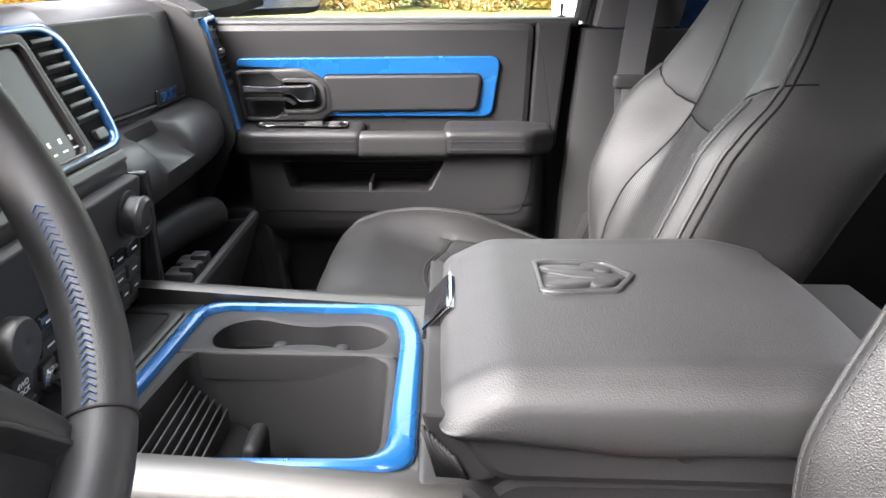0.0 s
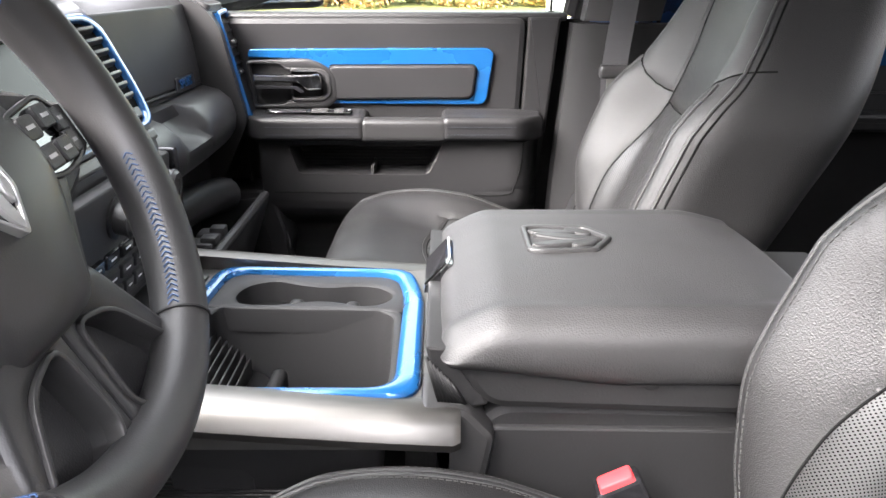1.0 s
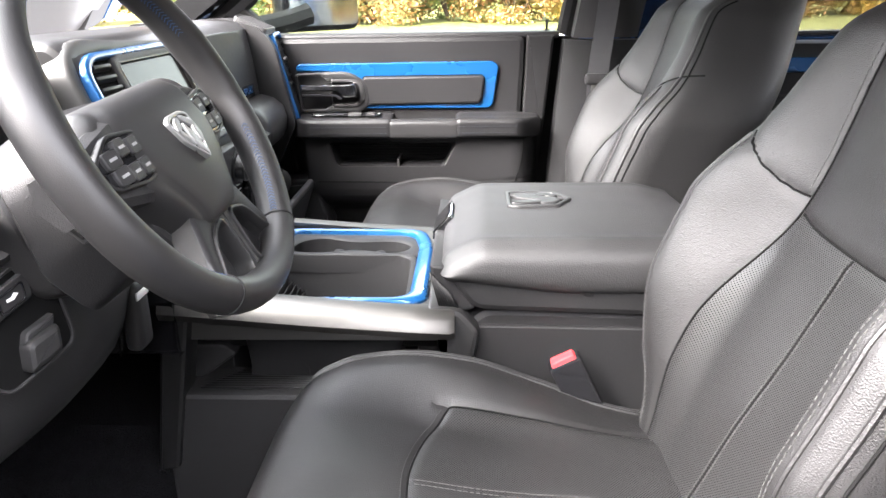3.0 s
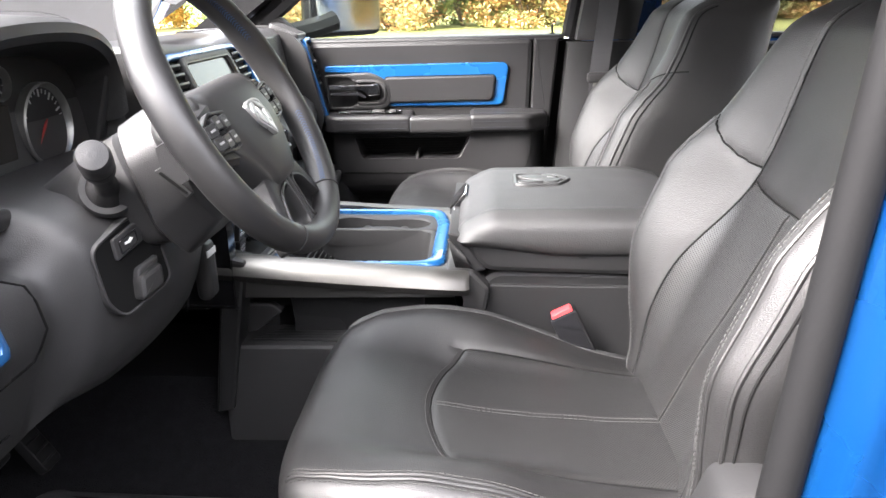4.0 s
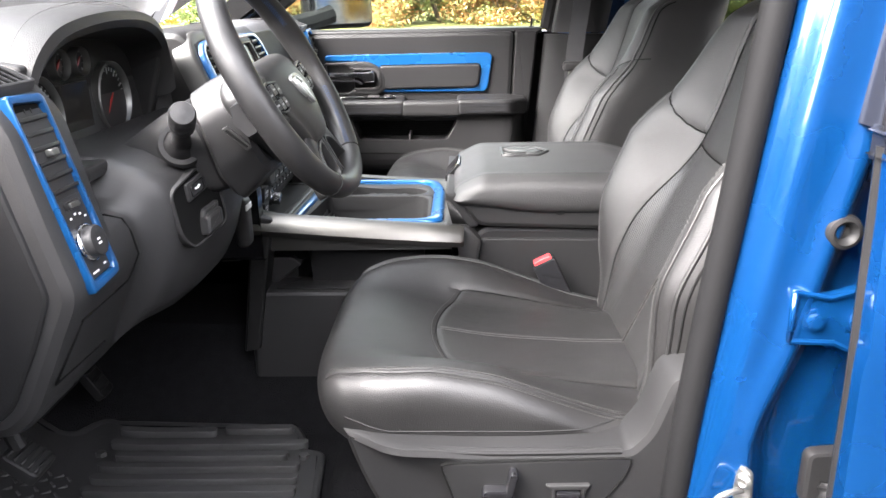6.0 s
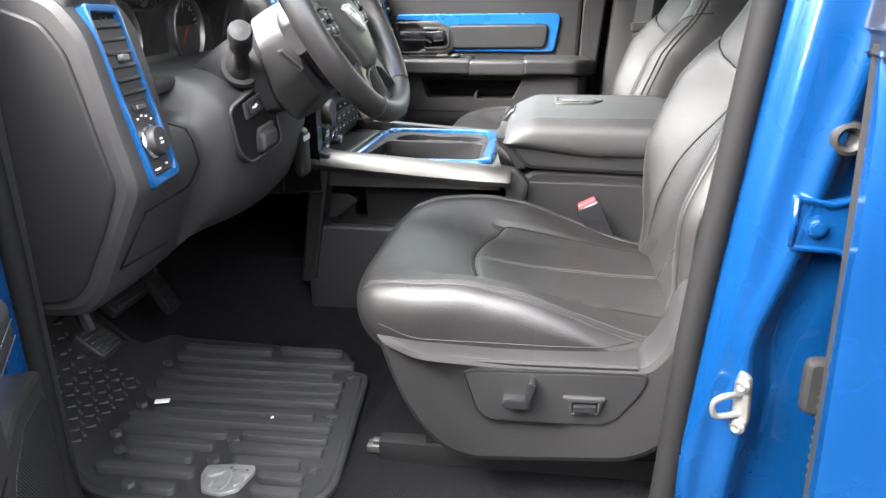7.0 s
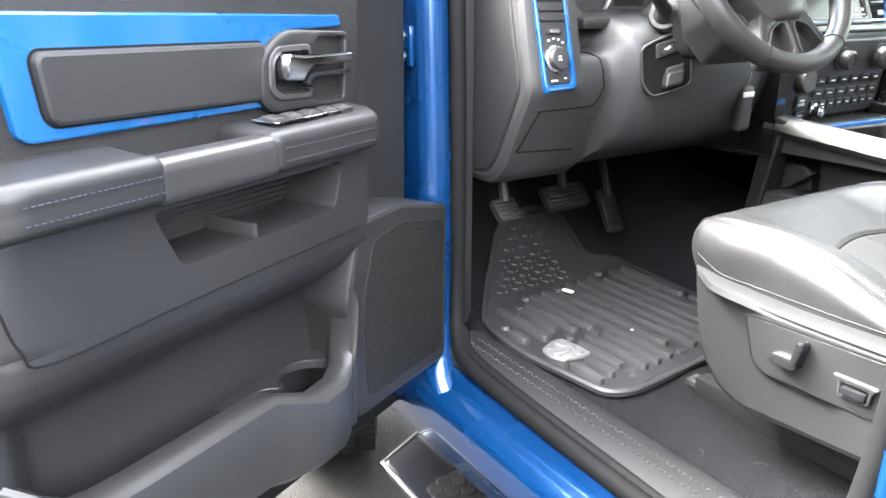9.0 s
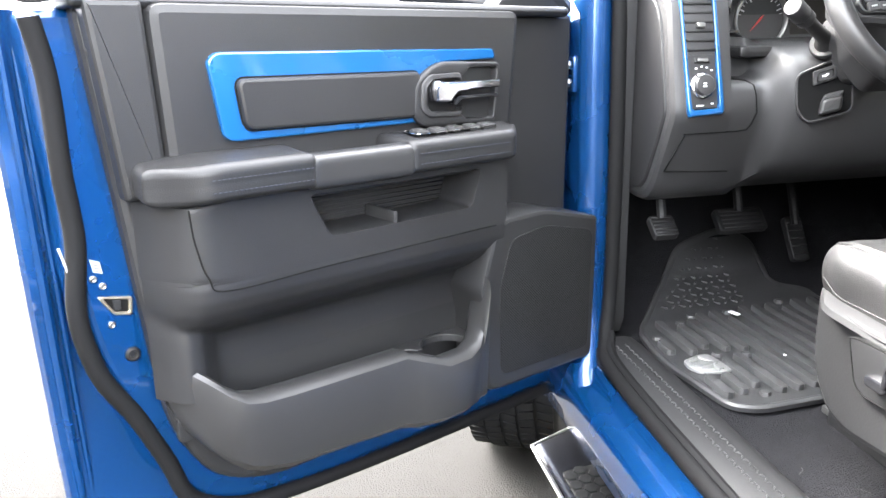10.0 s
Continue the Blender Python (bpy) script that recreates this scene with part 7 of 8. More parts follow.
scr = rounded([(-0.128, 0.004), (0.128, 0.004), (0.122, 0.160), (-0.122, 0.160)], 0.012, 4)
ringed(bm, scr, rounded([(-0.110, 0.018), (0.110, 0.018), (0.108, 0.146), (-0.108, 0.146)], 0.006), SP, 0.0, 0.017, 0.004)
part("screen_bezel", bm, PLASTIC, stack, "black screen bezel")
bm = bmesh.new()
ringed(bm, rounded([(-0.1125, 0.0155), (0.1125, 0.0155), (0.1105, 0.1485), (-0.1105, 0.1485)], 0.006), rounded([(-0.1095, 0.0185), (0.1095, 0.0185), (0.1075, 0.1455), (-0.1075, 0.1455)], 0.006), SP, 0.008, 0.0175, 0.001)
part("screen_edge", bm, SILVER, stack, "thin silver line round the screen")
bm = bmesh.new()
prism(bm, rounded([(-0.190, -0.012), (0.190, -0.012), (0.190, 0.004), (-0.190, 0.004)], 0.004), SP, -0.004, 0.016, 0.004)
part("lower_strip", bm, SILVERSOFT, stack, "satin silver strip under the screen")
bm = bmesh.new()
ringed(bm, [(a, b) if a < 0.05 else c for (a, b), c in zip(inset(ro, -0.024), inset(ro, -0.001))], inset(ro, 0.001), SP, -0.030, 0.007, 0.006, 140)
part("stack_surround", bm, SILVERSOFT, stack, "satin silver surround of the blue frame")
bm = bmesh.new()
prism(bm, rounded([(-0.114, 0.014), (0.114, 0.014), (0.112, 0.150), (-0.112, 0.150)], 0.006), SP, 0.0, 0.011, 0.002)
sc = part("touch_screen", bm, SCREEN, stack, "dark glossy touch screen")
for k in range(5):
    for b, w in ((0.036, 0.006), (0.026, 0.012)):
        bm = bmesh.new()
        a = 0.008 + 0.024 * k
        prism(bm, [(a - w / 2, b), (a + w / 2, b), (a + w / 2, b + (0.006 if w < 0.01 else 0.0022)), (a - w / 2, b + (0.006 if w < 0.01 else 0.0022))], SP, 0.0108, 0.0114)
        part("screen_icon", bm, WHITEINK, sc)
for s in (-1, 1):
    for k in range(7):
        bm = bmesh.new()
        b0 = 0.042 + 0.0155 * k
        prism(bm, [(s * 0.130, b0), (s * (0.186 if k < 6 else 0.178), b0 + 0.001), (s * (0.186 if k < 6 else 0.178), b0 + 0.006), (s * 0.130, b0 + 0.005)], lambda a, b, d: SP(a, b + d * 0.55, d), 0.004, 0.0165, 0.0012)
        part("vent_slat", bm, SATIN, stack)
    bm = bmesh.new()
    prism(bm, rounded([(s * 0.150, 0.022), (s * 0.178, 0.022), (s * 0.178, 0.036), (s * 0.150, 0.036)], 0.004), SP, 0.002, 0.0165, 0.002)
    part("vent_wheel", bm, SATIN, stack)
    bm = bmesh.new()
    box(bm, -0.49, -0.40 - 0.004, s * 0.196, s * 0.214, 1.06, 1.292, 0.006)
    part("side_fillet", bm, GLOSS, stack, "gloss black side strip")
LP = plane((-0.430, 0.0, 1.15), (0, 1, 0), (0.13, 0, 0.99))
bm = bmesh.new()
prism(bm, rounded([(-0.185, -0.02), (0.185, -0.02), (0.185, 0.145), (-0.185, 0.145)], 0.012), LP, -0.01, 0.006, 0.003)
part("control_plate", bm, PLASTIC, stack)
for a in (0.0, 0.140):
    bm = bmesh.new()
    r = 0.024 if a else 0.020
    lathe(bm, [(r + 0.006, 0.004), (r + 0.006, 0.009), (r + 0.003, 0.010), (r, 0.010), (r, 0.028), (r - 0.003, 0.032), (r * 0.6, 0.032), (r * 0.55, 0.030), (0.002, 0.030)], lambda u, v, h, a=a: LP(a + u, 0.105 + v, h), 32, False, True)
    kn = part("rotary_knob", bm, SATIN, stack, "ribbed rotary knob")
    bm = bmesh.new()
    lathe(bm, [(r + 0.0015, 0.024), (r + 0.0015, 0.027), (r, 0.028)], lambda u, v, h, a=a: LP(a + u, 0.105 + v, h), 32)
    part("knob_ring", bm, SATIN, kn)
for j, (b, n) in enumerate(((0.060, 6), (0.033, 6), (0.008, 8))):
    for k in range(n):
        bm = bmesh.new()
        a = -0.080 + 0.25 * (k + 0.5) / n
        w = 0.105 / n
        prism(bm, rounded([(a - w, b - 0.009), (a + w, b - 0.009), (a + w, b + 0.009), (a - w, b + 0.009)], 0.003), LP, 0.004, 0.011, 0.002)
        bt = part("button", bm, PLASTIC if j else GLOSS, stack)
        bm = bmesh.new()
        prism(bm, [(a - w * 0.4, b - 0.001), (a + w * 0.4, b - 0.001), (a + w * 0.4, b + 0.0012), (a - w * 0.4, b + 0.0012)], LP, 0.0105, 0.0114)
        part("button_mark", bm, WHITEINK, bt)
bm = bmesh.new()
for k, a in enumerate((0.045,)):
    lathe(bm, [(0.016, 0.006), (0.016, 0.012), (0.013, 0.014), (0.013, 0.030), (0.010, 0.032), (0.002, 0.032)], lambda u, v, h, a=a: LP(-0.06 + u, -0.005 + v, h), 20, False, True)
part("power_socket", bm, CHROME, stack)
# rotary shifter to the driver's side of the stack
bm = bmesh.new()
lathe(bm, [(0.036, -0.005), (0.036, 0.004), (0.030, 0.006), (0.030, 0.024), (0.027, 0.028), (0.012, 0.029), (0.002, 0.027)], lambda u, v, h: Vector((-0.424 + h, -0.126 + u * 0.88, 1.214 + v * 0.88)), 36, False, True)
part("shift_dial", bm, SILVER, stack, "silver rotary gear selector")
def lettering(body, size, at, ex, ey, material, parent, label):
    cu = bpy.data.curves.new("text", "FONT")
    cu.body, cu.size, cu.extrude, cu.align_x, cu.align_y, cu.resolution_u = body, size, 0.0003, "CENTER", "CENTER", 3
    tmp = bpy.data.objects.new("tmp_text", cu)
    scene.collection.objects.link(tmp)
    bpy.context.view_layer.update()
    me = bpy.data.meshes.new_from_object(tmp.evaluated_get(bpy.context.evaluated_depsgraph_get()))
    bpy.data.objects.remove(tmp)
    me.materials.clear()
    me.materials.append(material)
    ob = new("lettering", me)
    ob.parent = parent
    tagged(ob, label)
    ex, ey = Vector(ex).normalized(), Vector(ey).normalized()
    ez = ex.cross(ey)
    ob.matrix_local = Matrix.Translation(Vector(at)) @ Matrix(((ex.x, ey.x, ez.x), (ex.y, ey.y, ez.y), (ex.z, ey.z, ez.z))).to_4x4()
    return ob


for k, (a, b, tx_) in enumerate(((-0.118, 0.018, "4WD\nLOCK"), (-0.112, -0.016, "4WD\nLOW"))):
    bm = bmesh.new()
    prism(bm, rounded([(a - 0.018, b - 0.015), (a + 0.018, b - 0.015), (a + 0.018, b + 0.015), (a - 0.018, b + 0.015)], 0.003), LP, 0.004, 0.014, 0.002)
    db_ = part("drive_button", bm, PLATE, stack)
    lettering(tx_, 0.0085, LP(a, b, 0.0143), (0, 1, 0), (0.13, 0, 0.99), WHITEINK, db_, "small white letters")

# ---- passenger side of the dash ----
PP = plane((-0.520, 0.50, 1.318), (0, 1, 0), (-0.10, 0, 0.99))
bm = bmesh.new()
prism(bm, rounded([(-0.275, 0.010), (0.205, 0.0), (0.190, 0.075), (0.140, 0.150), (-0.275, 0.150)], [0.01, 0.012, 0.03, 0.03, 0.01], 5), PP, -0.03, 0.0, 0.004)
part("upper_glove_door", bm, DOORP, dash, "smooth dark grey upper glove door")
bm = bmesh.new()
tube(bm, [PP(-0.275, 0.007, 0.0), PP(0.205, -0.004, 0.0)], 0.003, 6)
part("door_shadow_gap", bm, DARK, dash)
# nameplate
bm = bmesh.new()
prism(bm, rounded([(0.058, -0.004), (0.160, -0.006), (0.166, 0.022), (0.066, 0.024)], 0.003), PP, -0.002, 0.004, 0.0015)
npl = part("nameplate", bm, GLOSS, dash, "small black plate with blue letters")
fc_ = bpy.data.curves.new("sport_text", "FONT")
fc_.body, fc_.size, fc_.extrude, fc_.align_x, fc_.align_y = "SPORT", 0.0235, 0.0008, "CENTER", "CENTER"
tmp = bpy.data.objects.new("tmp_text", fc_)
scene.collection.objects.link(tmp)
bpy.context.view_layer.update()
tm = bpy.data.meshes.new_from_object(tmp.evaluated_get(bpy.context.evaluated_depsgraph_get()))
bpy.data.objects.remove(tmp)
tm.materials.clear()
tm.materials.append(BLUETRIM)
tx = new("lettering", tm)
tx.parent = npl
tagged(tx, "blue raised letters")
ex, ey = Vector((0, 1, 0)), Vector((-0.10, 0, 0.99)).normalized()
ez = ex.cross(ey)
tx.matrix_local = Matrix.Translation(PP(0.113, 0.0095, 0.0045)) @ Matrix(((ex.x, ey.x, ez.x), (ex.y, ey.y, ez.y), (ex.z, ey.z, ez.z))).to_4x4()
# lower shelf of the dash with a hand grip, over the open glove box
bm = bmesh.new()
loops = []
for y, dx, cut in ((0.205, -0.02, 0), (0.25, 0.0, 0), (0.335, 0.006, 0), (0.350, 0.006, 0.15), (0.365, 0.006, 0.6), (0.385, 0.006, 1), (0.455, 0.007, 1), (0.475, 0.007, 0.6), (0.490, 0.007, 0.15), (0.505, 0.007, 0), (0.62, 0.004, 0), (0.72, -0.012, 0)):
    loops.append([Vector((x + dx - 0.034 * cut * (i in (2, 3)), y, z - 0.016 * cut * (i in (2, 3)))) for i, (x, z) in enumerate(((-0.60, 1.31), (-0.505, 1.308), (-0.475, 1.300), (-0.452, 1.280), (-0.444, 1.250), (-0.448, 1.222), (-0.462, 1.208), (-0.53, 1.205), (-0.62, 1.205)))])
rings(bm, loops)
part("lower_shelf", bm, SATIN, dash, "satin dark grey lower dash roll")
bm = bmesh.new()
box(bm, -0.90, -0.52, 0.215, 0.72, 1.02, 1.21, 0.01)
part("glove_cavity", bm, DARK, dash)
glove = thing("glove_box_bin", "open lower glove box bin hanging under the dash", "glove box", (-0.47, 0.48, 1.06))
bm = bmesh.new()
# drop-down door, seen on edge, and what lies in it
bm = bmesh.new()
prism(bm, rounded([(0.074, 0.046), (0.092, 0.040), (0.030, -0.135), (0.008, -0.135)], 0.006), lambda a, b, d: Vector((a, d, b)), -0.235, 0.150, 0.010, 0.006)
part("door_panel", bm, PLASTIC, glove, "hinged bin door")
bm = bmesh.new()
tube(bm, curve_pts([(0.084, -0.236, 0.044), (0.084, 0.10, 0.044), (0.080, 0.140, 0.040), (0.066, 0.152, 0.010), (0.040, 0.152, -0.05)], 6), 0.0085, 8)
part("door_lip", bm, SATIN, glove)
for y0 in (-0.22, 0.13):
    bm = bmesh.new()
    prism(bm, rounded([(0.076, 0.040), (0.020, -0.130), (-0.090, -0.110), (-0.100, 0.020)], 0.01), lambda a, b, d: Vector((a, d, b)), y0, y0 + 0.008, 0.002)
    part("bin_side", bm, DARK, glove)
bm = bmesh.new()
prism(bm, rounded([(0.024, -0.125), (-0.095, -0.105), (-0.095, -0.095), (0.028, -0.112)], 0.003), lambda a, b, d: Vector((a, d, b)), -0.22, 0.14, 0.002)
part("bin_floor", bm, DARK, glove)
bm = bmesh.new()
tube(bm, curve_pts([(-0.045, -0.15, 0.062), (-0.020, -0.04, 0.068), (0.000, 0.06, 0.062), (0.010, 0.115, 0.052)], 6), 0.034, 14)
part("soft_pouch", bm, LEATHER_FINE, glove, "rolled black pouch")
for k, (q, dz) in enumerate((([(-0.17, 0.090), (-0.10, 0.128), (-0.05, 0.120), (-0.06, 0.085)], 0.0), ([(-0.10, 0.120), (-0.02, 0.140), (0.0, 0.118), (-0.06, 0.096)], -0.012))):
    bm = bmesh.new()
    prism(bm, q, lambda a, b, d: Vector((d - 0.25 * (b - 0.09), a, b)), -0.045 + dz, -0.042 + dz)
    part("leaflet", bm, PAPER if k else DARK, glove, "folded leaflet")
for y0 in (-0.165, -0.115):
    bm, r0 = soft_box((0.050, y0, 0.030), (0.022, 0.019, 0.024), 0.006, 0.006)
    sx = part("socket_box", bm, PLASTIC, glove)
    bm = bmesh.new()
    box(bm, 0.050, 0.076, y0 - 0.012, y0 + 0.012, 0.046, 0.062, 0.004)
    part("socket_flap", bm, SATIN, sx)
# key fob hanging below the column
key = thing("key_fob", "black key fob with a white label hanging from the ignition", "key", (-0.400, -0.335, 1.248))
bm, r0 = soft_box((0, 0, -0.075), (0.012, 0.020, 0.045), 0.010, 0.006)
part("fob", bm, PLASTIC, key)
bm = bmesh.new()
tube(bm, curve_pts([(-0.01, 0, 0.012), (0.006, 0.0, -0.005), (0.0, 0.0, -0.032)], 6), 0.005, 8)
part("key_loop", bm, STEEL, key)
bm = bmesh.new()
box(bm, 0.0105, 0.0130, -0.016, 0.016, -0.052, -0.042, 0.001)
part("label", bm, PAPER, key)
# ---- pedals ----
def pedal(nm, at, w, h, lean, lab):
    p = thing(nm, lab, "pedal", at, "pedals")
    M_ = plane((0, 0, 0), (0, 1, 0), (-math.sin(lean), 0, math.cos(lean)))
    bm = bmesh.new()
    prism(bm, rounded([(-w / 2, -h / 2), (w / 2, -h / 2), (w / 2, h / 2), (-w / 2, h / 2)], 0.01), M_, -0.010, 0.006, 0.004)
    pd = part("pad", bm, RUBBER, p)
    for k in range(5):
        bm = bmesh.new()
        b = -h / 2 + h * (k + 0.8) / 5.6
        tube(bm, [M_(-w * 0.40, b, 0.006), M_(w * 0.40, b, 0.006)], 0.0022, 5)
        part("pad_rib", bm, RUBBER, pd)
    bm = bmesh.new()
    tube(bm, curve_pts([(-0.008, 0, h * 0.3), (-0.05, 0.0, 0.14), (-0.13, 0.0, 0.26)], 5), 0.010, 8)
    part("arm", bm, DARK, p)
    return p


pedal("parking_brake_pedal", (-0.580, -0.775, 0.985), 0.055, 0.055, 0.9, "small ribbed black parking brake pedal")
pedal("brake_pedal", (-0.690, -0.530, 0.955), 0.120, 0.060, 0.8, "wide black brake pedal")
pedal("accelerator_pedal", (-0.715, -0.362, 0.890), 0.046, 0.110, 0.55, "tall black accelerator pedal")


# ---- floor mat ----
fm = thing("floor_mat", "black ribbed rubber floor mat with a silver badge plate", "floor mat", (0, 0, 0.722))
def matz(x):
    return float(np.interp(-x, (0.66, 0.70, 0.74, 0.80, 0.98), (0.0, 0.006, 0.020, 0.052, 0.262)))
mo = rounded([(-0.740, -0.290), (-0.345, -0.292), (-0.318, -0.345), (-0.318, -0.375), (-0.275, -0.385), (-0.262, -0.545), (-0.245, -0.735), (-0.268, -0.785), (-0.48, -0.818), (-0.63, -0.800), (-0.76, -0.70), (-0.86, -0.60), (-0.89, -0.46), (-0.86, -0.385), (-0.765, -0.372)], [0.03, 0.02, 0.01, 0.01, 0.02, 0.02, 0.04, 0.03, 0.06, 0.05, 0.05, 0.03, 0.04, 0.02, 0.02], 4)
bm = bmesh.new()
seq = [(mo, 0.0), (mo, 0.008), (inset(mo, 0.004), 0.012), (inset(mo, 0.008), 0.0125), (inset(mo, 0.014), 0.010)]
rings(bm, [[Vector((a, b, z + matz(a))) for a, b in pl] for pl, z in seq], False, False)
# inner sheet, cut in a grid so that it can bend up the footwell
inn = inset(mo, 0.013)
part("mat_rim", bm, MATRUB, fm)
bm = bmesh.new()
def span(x):
    ys = []
    for i in range(len(inn)):
        (x0, y0), (x1, y1) = inn[i - 1], inn[i]
        if (x0 - x) * (x1 - x) <= 0 and abs(x1 - x0) > 1e-9:
            ys.append(y0 + (y1 - y0) * (x - x0) / (x1 - x0))
    return (min(ys), max(ys)) if len(ys) >= 2 else None
loops = []
for x in np.linspace(-0.935, -0.262, 70):
    sp_ = span(x)
    if sp_:
        loops.append([Vector((x, sp_[0] + (sp_[1] - sp_[0]) * k / 24, 0.010 + matz(x))) for k in range(25)])
rings(bm, loops, False, False, closed=False)
part("mat_sheet", bm, MATRUB, fm)
rng = random.Random(11)
def rib(x0, x1, y, w=0.021):
    """A flat-topped bar with steep flanks and rounded ends."""
    bm = bmesh.new()
    n = max(2, int(abs(x1 - x0) / 0.05))
    xs_ = [x0, x0 + 0.003, x0 + 0.008] + [x0 + (x1 - x0) * k / n for k in range(1, n)] + [x1 - 0.008, x1 - 0.003, x1]
    loops = []
    for i, x in enumerate(xs_):
        e = {0: 0.45, 1: 0.80}.get(min(i, len(xs_) - 1 - i), 1.0)
        p = Vector((x, y + 0.006 * math.sin((x + 0.2) * 3.0), 0.010 + matz(x)))
        loops.append([p + Vector((0, k * w / 2 * e, h)) for k, h in ((-1, -0.003), (-1, 0.008), (-0.80, 0.012), (0.80, 0.012), (1, 0.008), (1, -0.003))])
    rings(bm, loops)
    part("rib", bm, RIBRUB, fm)
def stud(x, y):
    bm = bmesh.new()
    lathe(bm, [(0.011, 0.008), (0.0105, 0.0145), (0.009, 0.017), (0.002, 0.0172)], lambda a, b, h: Vector((x + a, y + b, h + matz(x))), 6, False, True)
    part("stud", bm, RIBRUB, fm)
for y, x0, x1 in ((-0.322, -0.690, -0.500), (-0.314, -0.485, -0.350), (-0.366, -0.690, -0.312), (-0.404, -0.665, -0.342), (-0.438, -0.682, -0.314), (-0.474, -0.680, -0.310), (-0.509, -0.680, -0.306), (-0.553, -0.645, -0.338), (-0.588, -0.672, -0.296), (-0.624, -0.668, -0.470), (-0.624, -0.440, -0.292), (-0.660, -0.640, -0.480), (-0.660, -0.450, -0.290), (-0.697, -0.615, -0.500), (-0.697, -0.430, -0.318), (-0.735, -0.645, -0.478), (-0.733, -0.372, -0.300), (-0.768, -0.372, -0.292), (-0.778, -0.545, -0.490)):
    rib(x0, x1, y)
for x, y in ((-0.697, -0.404), (-0.312, -0.404), (-0.672, -0.553), (-0.305, -0.553), (-0.668, -0.648), (-0.455, -0.640), (-0.466, -0.697), (-0.636, -0.690), (-0.292, -0.700), (-0.572, -0.776)):
    stud(x, y)
# small raised dashes on the heel area towards the dead pedal
bm = bmesh.new()
for i in range(15):
    for j in range(12):
        x, y = -0.93 + 0.0165 * i, -0.735 + 0.0225 * j
        if y < -0.66 and x < -0.80:
            continue
        s2 = span(x)
        if not s2 or y < s2[0] + 0.02 or x > -0.70:
            continue
        a = 0.7 if (i + j) % 2 else -0.7
        dx, dy = math.cos(a) * 0.008, math.sin(a) * 0.008
        tube(bm, [(x - dx, y - dy, 0.0105 + matz(x)), (x + dx, y + dy, 0.0105 + matz(x))], 0.0026, 4)
tagged(part("tread_pattern", bm, RIBRUB, fm), kind="stuff")
LGM = plane((-0.422, -0.748, 0.0115), (0.985, 0.12, 0.0), (-0.12, 0.985, 0.0))
sh = [(-0.040, 0.036), (0.036, 0.040), (0.042, 0.020), (0.026, -0.028), (0.0, -0.038), (-0.030, -0.030), (-0.044, 0.012)]
bm = bmesh.new()
prism(bm, rounded(sh, 0.008), LGM, 0.0, 0.006, 0.002)
pl = part("badge_plate", bm, EMBLEM, fm, "worn silver shield badge")
for cx, cy, ax, ay, rot in ((-0.018, 0.014, 0.017, 0.007, 25), (0.018, 0.016, 0.016, 0.007, -25), (0.0, -0.004, 0.009, 0.024, 0), (-0.024, -0.010, 0.006, 0.013, 20), (0.022, -0.008, 0.006, 0.013, -20)):
    bm = bmesh.new()
    R = Matrix.Rotation(radians(rot), 2)
    ring = []
    for k in range(16):
        t = 2 * math.pi * k / 16
        w = R @ Vector((ax * math.cos(t), ay * math.sin(t)))
        ring.append((cx + w.x, cy + w.y))
    prism(bm, ring, LGM, 0.004, 0.009, 0.002)
    part("badge_lobe", bm, EMBLEM, pl)
for nm, x, y, L, ang in (("paper_scrap", -0.622, -0.566, 0.026, 0.3), ("paper_scrap", -0.405, -0.585, 0.006, 1.0)):
    sc_ = thing(nm, "small white paper scrap on the rubber mat", "litter", (x, y, 0.7445 + (0.0085 if L > 0.01 else 0.003)))
    bm = bmesh.new()
    box(bm, -L / 2, L / 2, -L * 0.22, L * 0.22, 0.0, 0.003, 0.001)
    for v in bm.verts:
        v.co.z += 0.05 * v.co.x ** 2 * 8
    o = part("scrap", bm, PAPER, sc_)
    sc_.rotation_euler = (0, 0, ang)
# hook-on stray threads on the carpet
for x, y, a in ((0.00, -0.745, 0.4), (-0.05, -0.80, 2.0)):
    t_ = thing("lint_thread", "pale lint thread on the dark carpet", "litter", (x, y, 0.733))
    bm = bmesh.new()
    tube(bm, curve_pts([(0, 0, 0), (0.010 * math.cos(a), 0.010 * math.sin(a), 0.004), (0.022 * math.cos(a + .4), 0.022 * math.sin(a + .4), 0.0)], 4), 0.0004, 4)
    part("thread", bm, THREAD, t_)

# ---- seat belt on the passenger pillar ----
belt = thing("seat_belt", "black seat belt webbing with a metal tongue", "seat belt", (0.31, 0.73, 1.30))
bm = bmesh.new()
W = 0.024
pts = [Vector((0.055, 0.03, 0.50)), Vector((0.035, 0.005, 0.25)), Vector((0.012, 0.0, 0.02)), Vector((0.03, 0.02, -0.12)), Vector((0.05, 0.03, -0.50))]
loops = []
for p in curve_pts(pts, 6):
    loops.append([p + Vector((-W, 0.006, 0)), p + Vector((W, -0.006, 0)), p + Vector((W, -0.0035, 0)), p + Vector((-W, 0.0085, 0))])
rings(bm, loops)
part("webbing", bm, BELT, belt)
bm, r0 = soft_box((0.010, -0.008, 0.035), (0.030, 0.010, 0.014), 0.008, 0.006)
part("tongue_grip", bm, PLASTIC, belt)
bm = bmesh.new()
ringed(bm, rounded([(-0.004, -0.040), (0.018, -0.040), (0.018, 0.025), (-0.004, 0.025)], 0.004), rounded([(0.002, -0.028), (0.012, -0.028), (0.012, -0.010), (0.002, -0.010)], 0.002), lambda a, b, d: Vector((a, d, b)), -0.012, -0.009, 0.001)
part("tongue", bm, STEEL, belt)

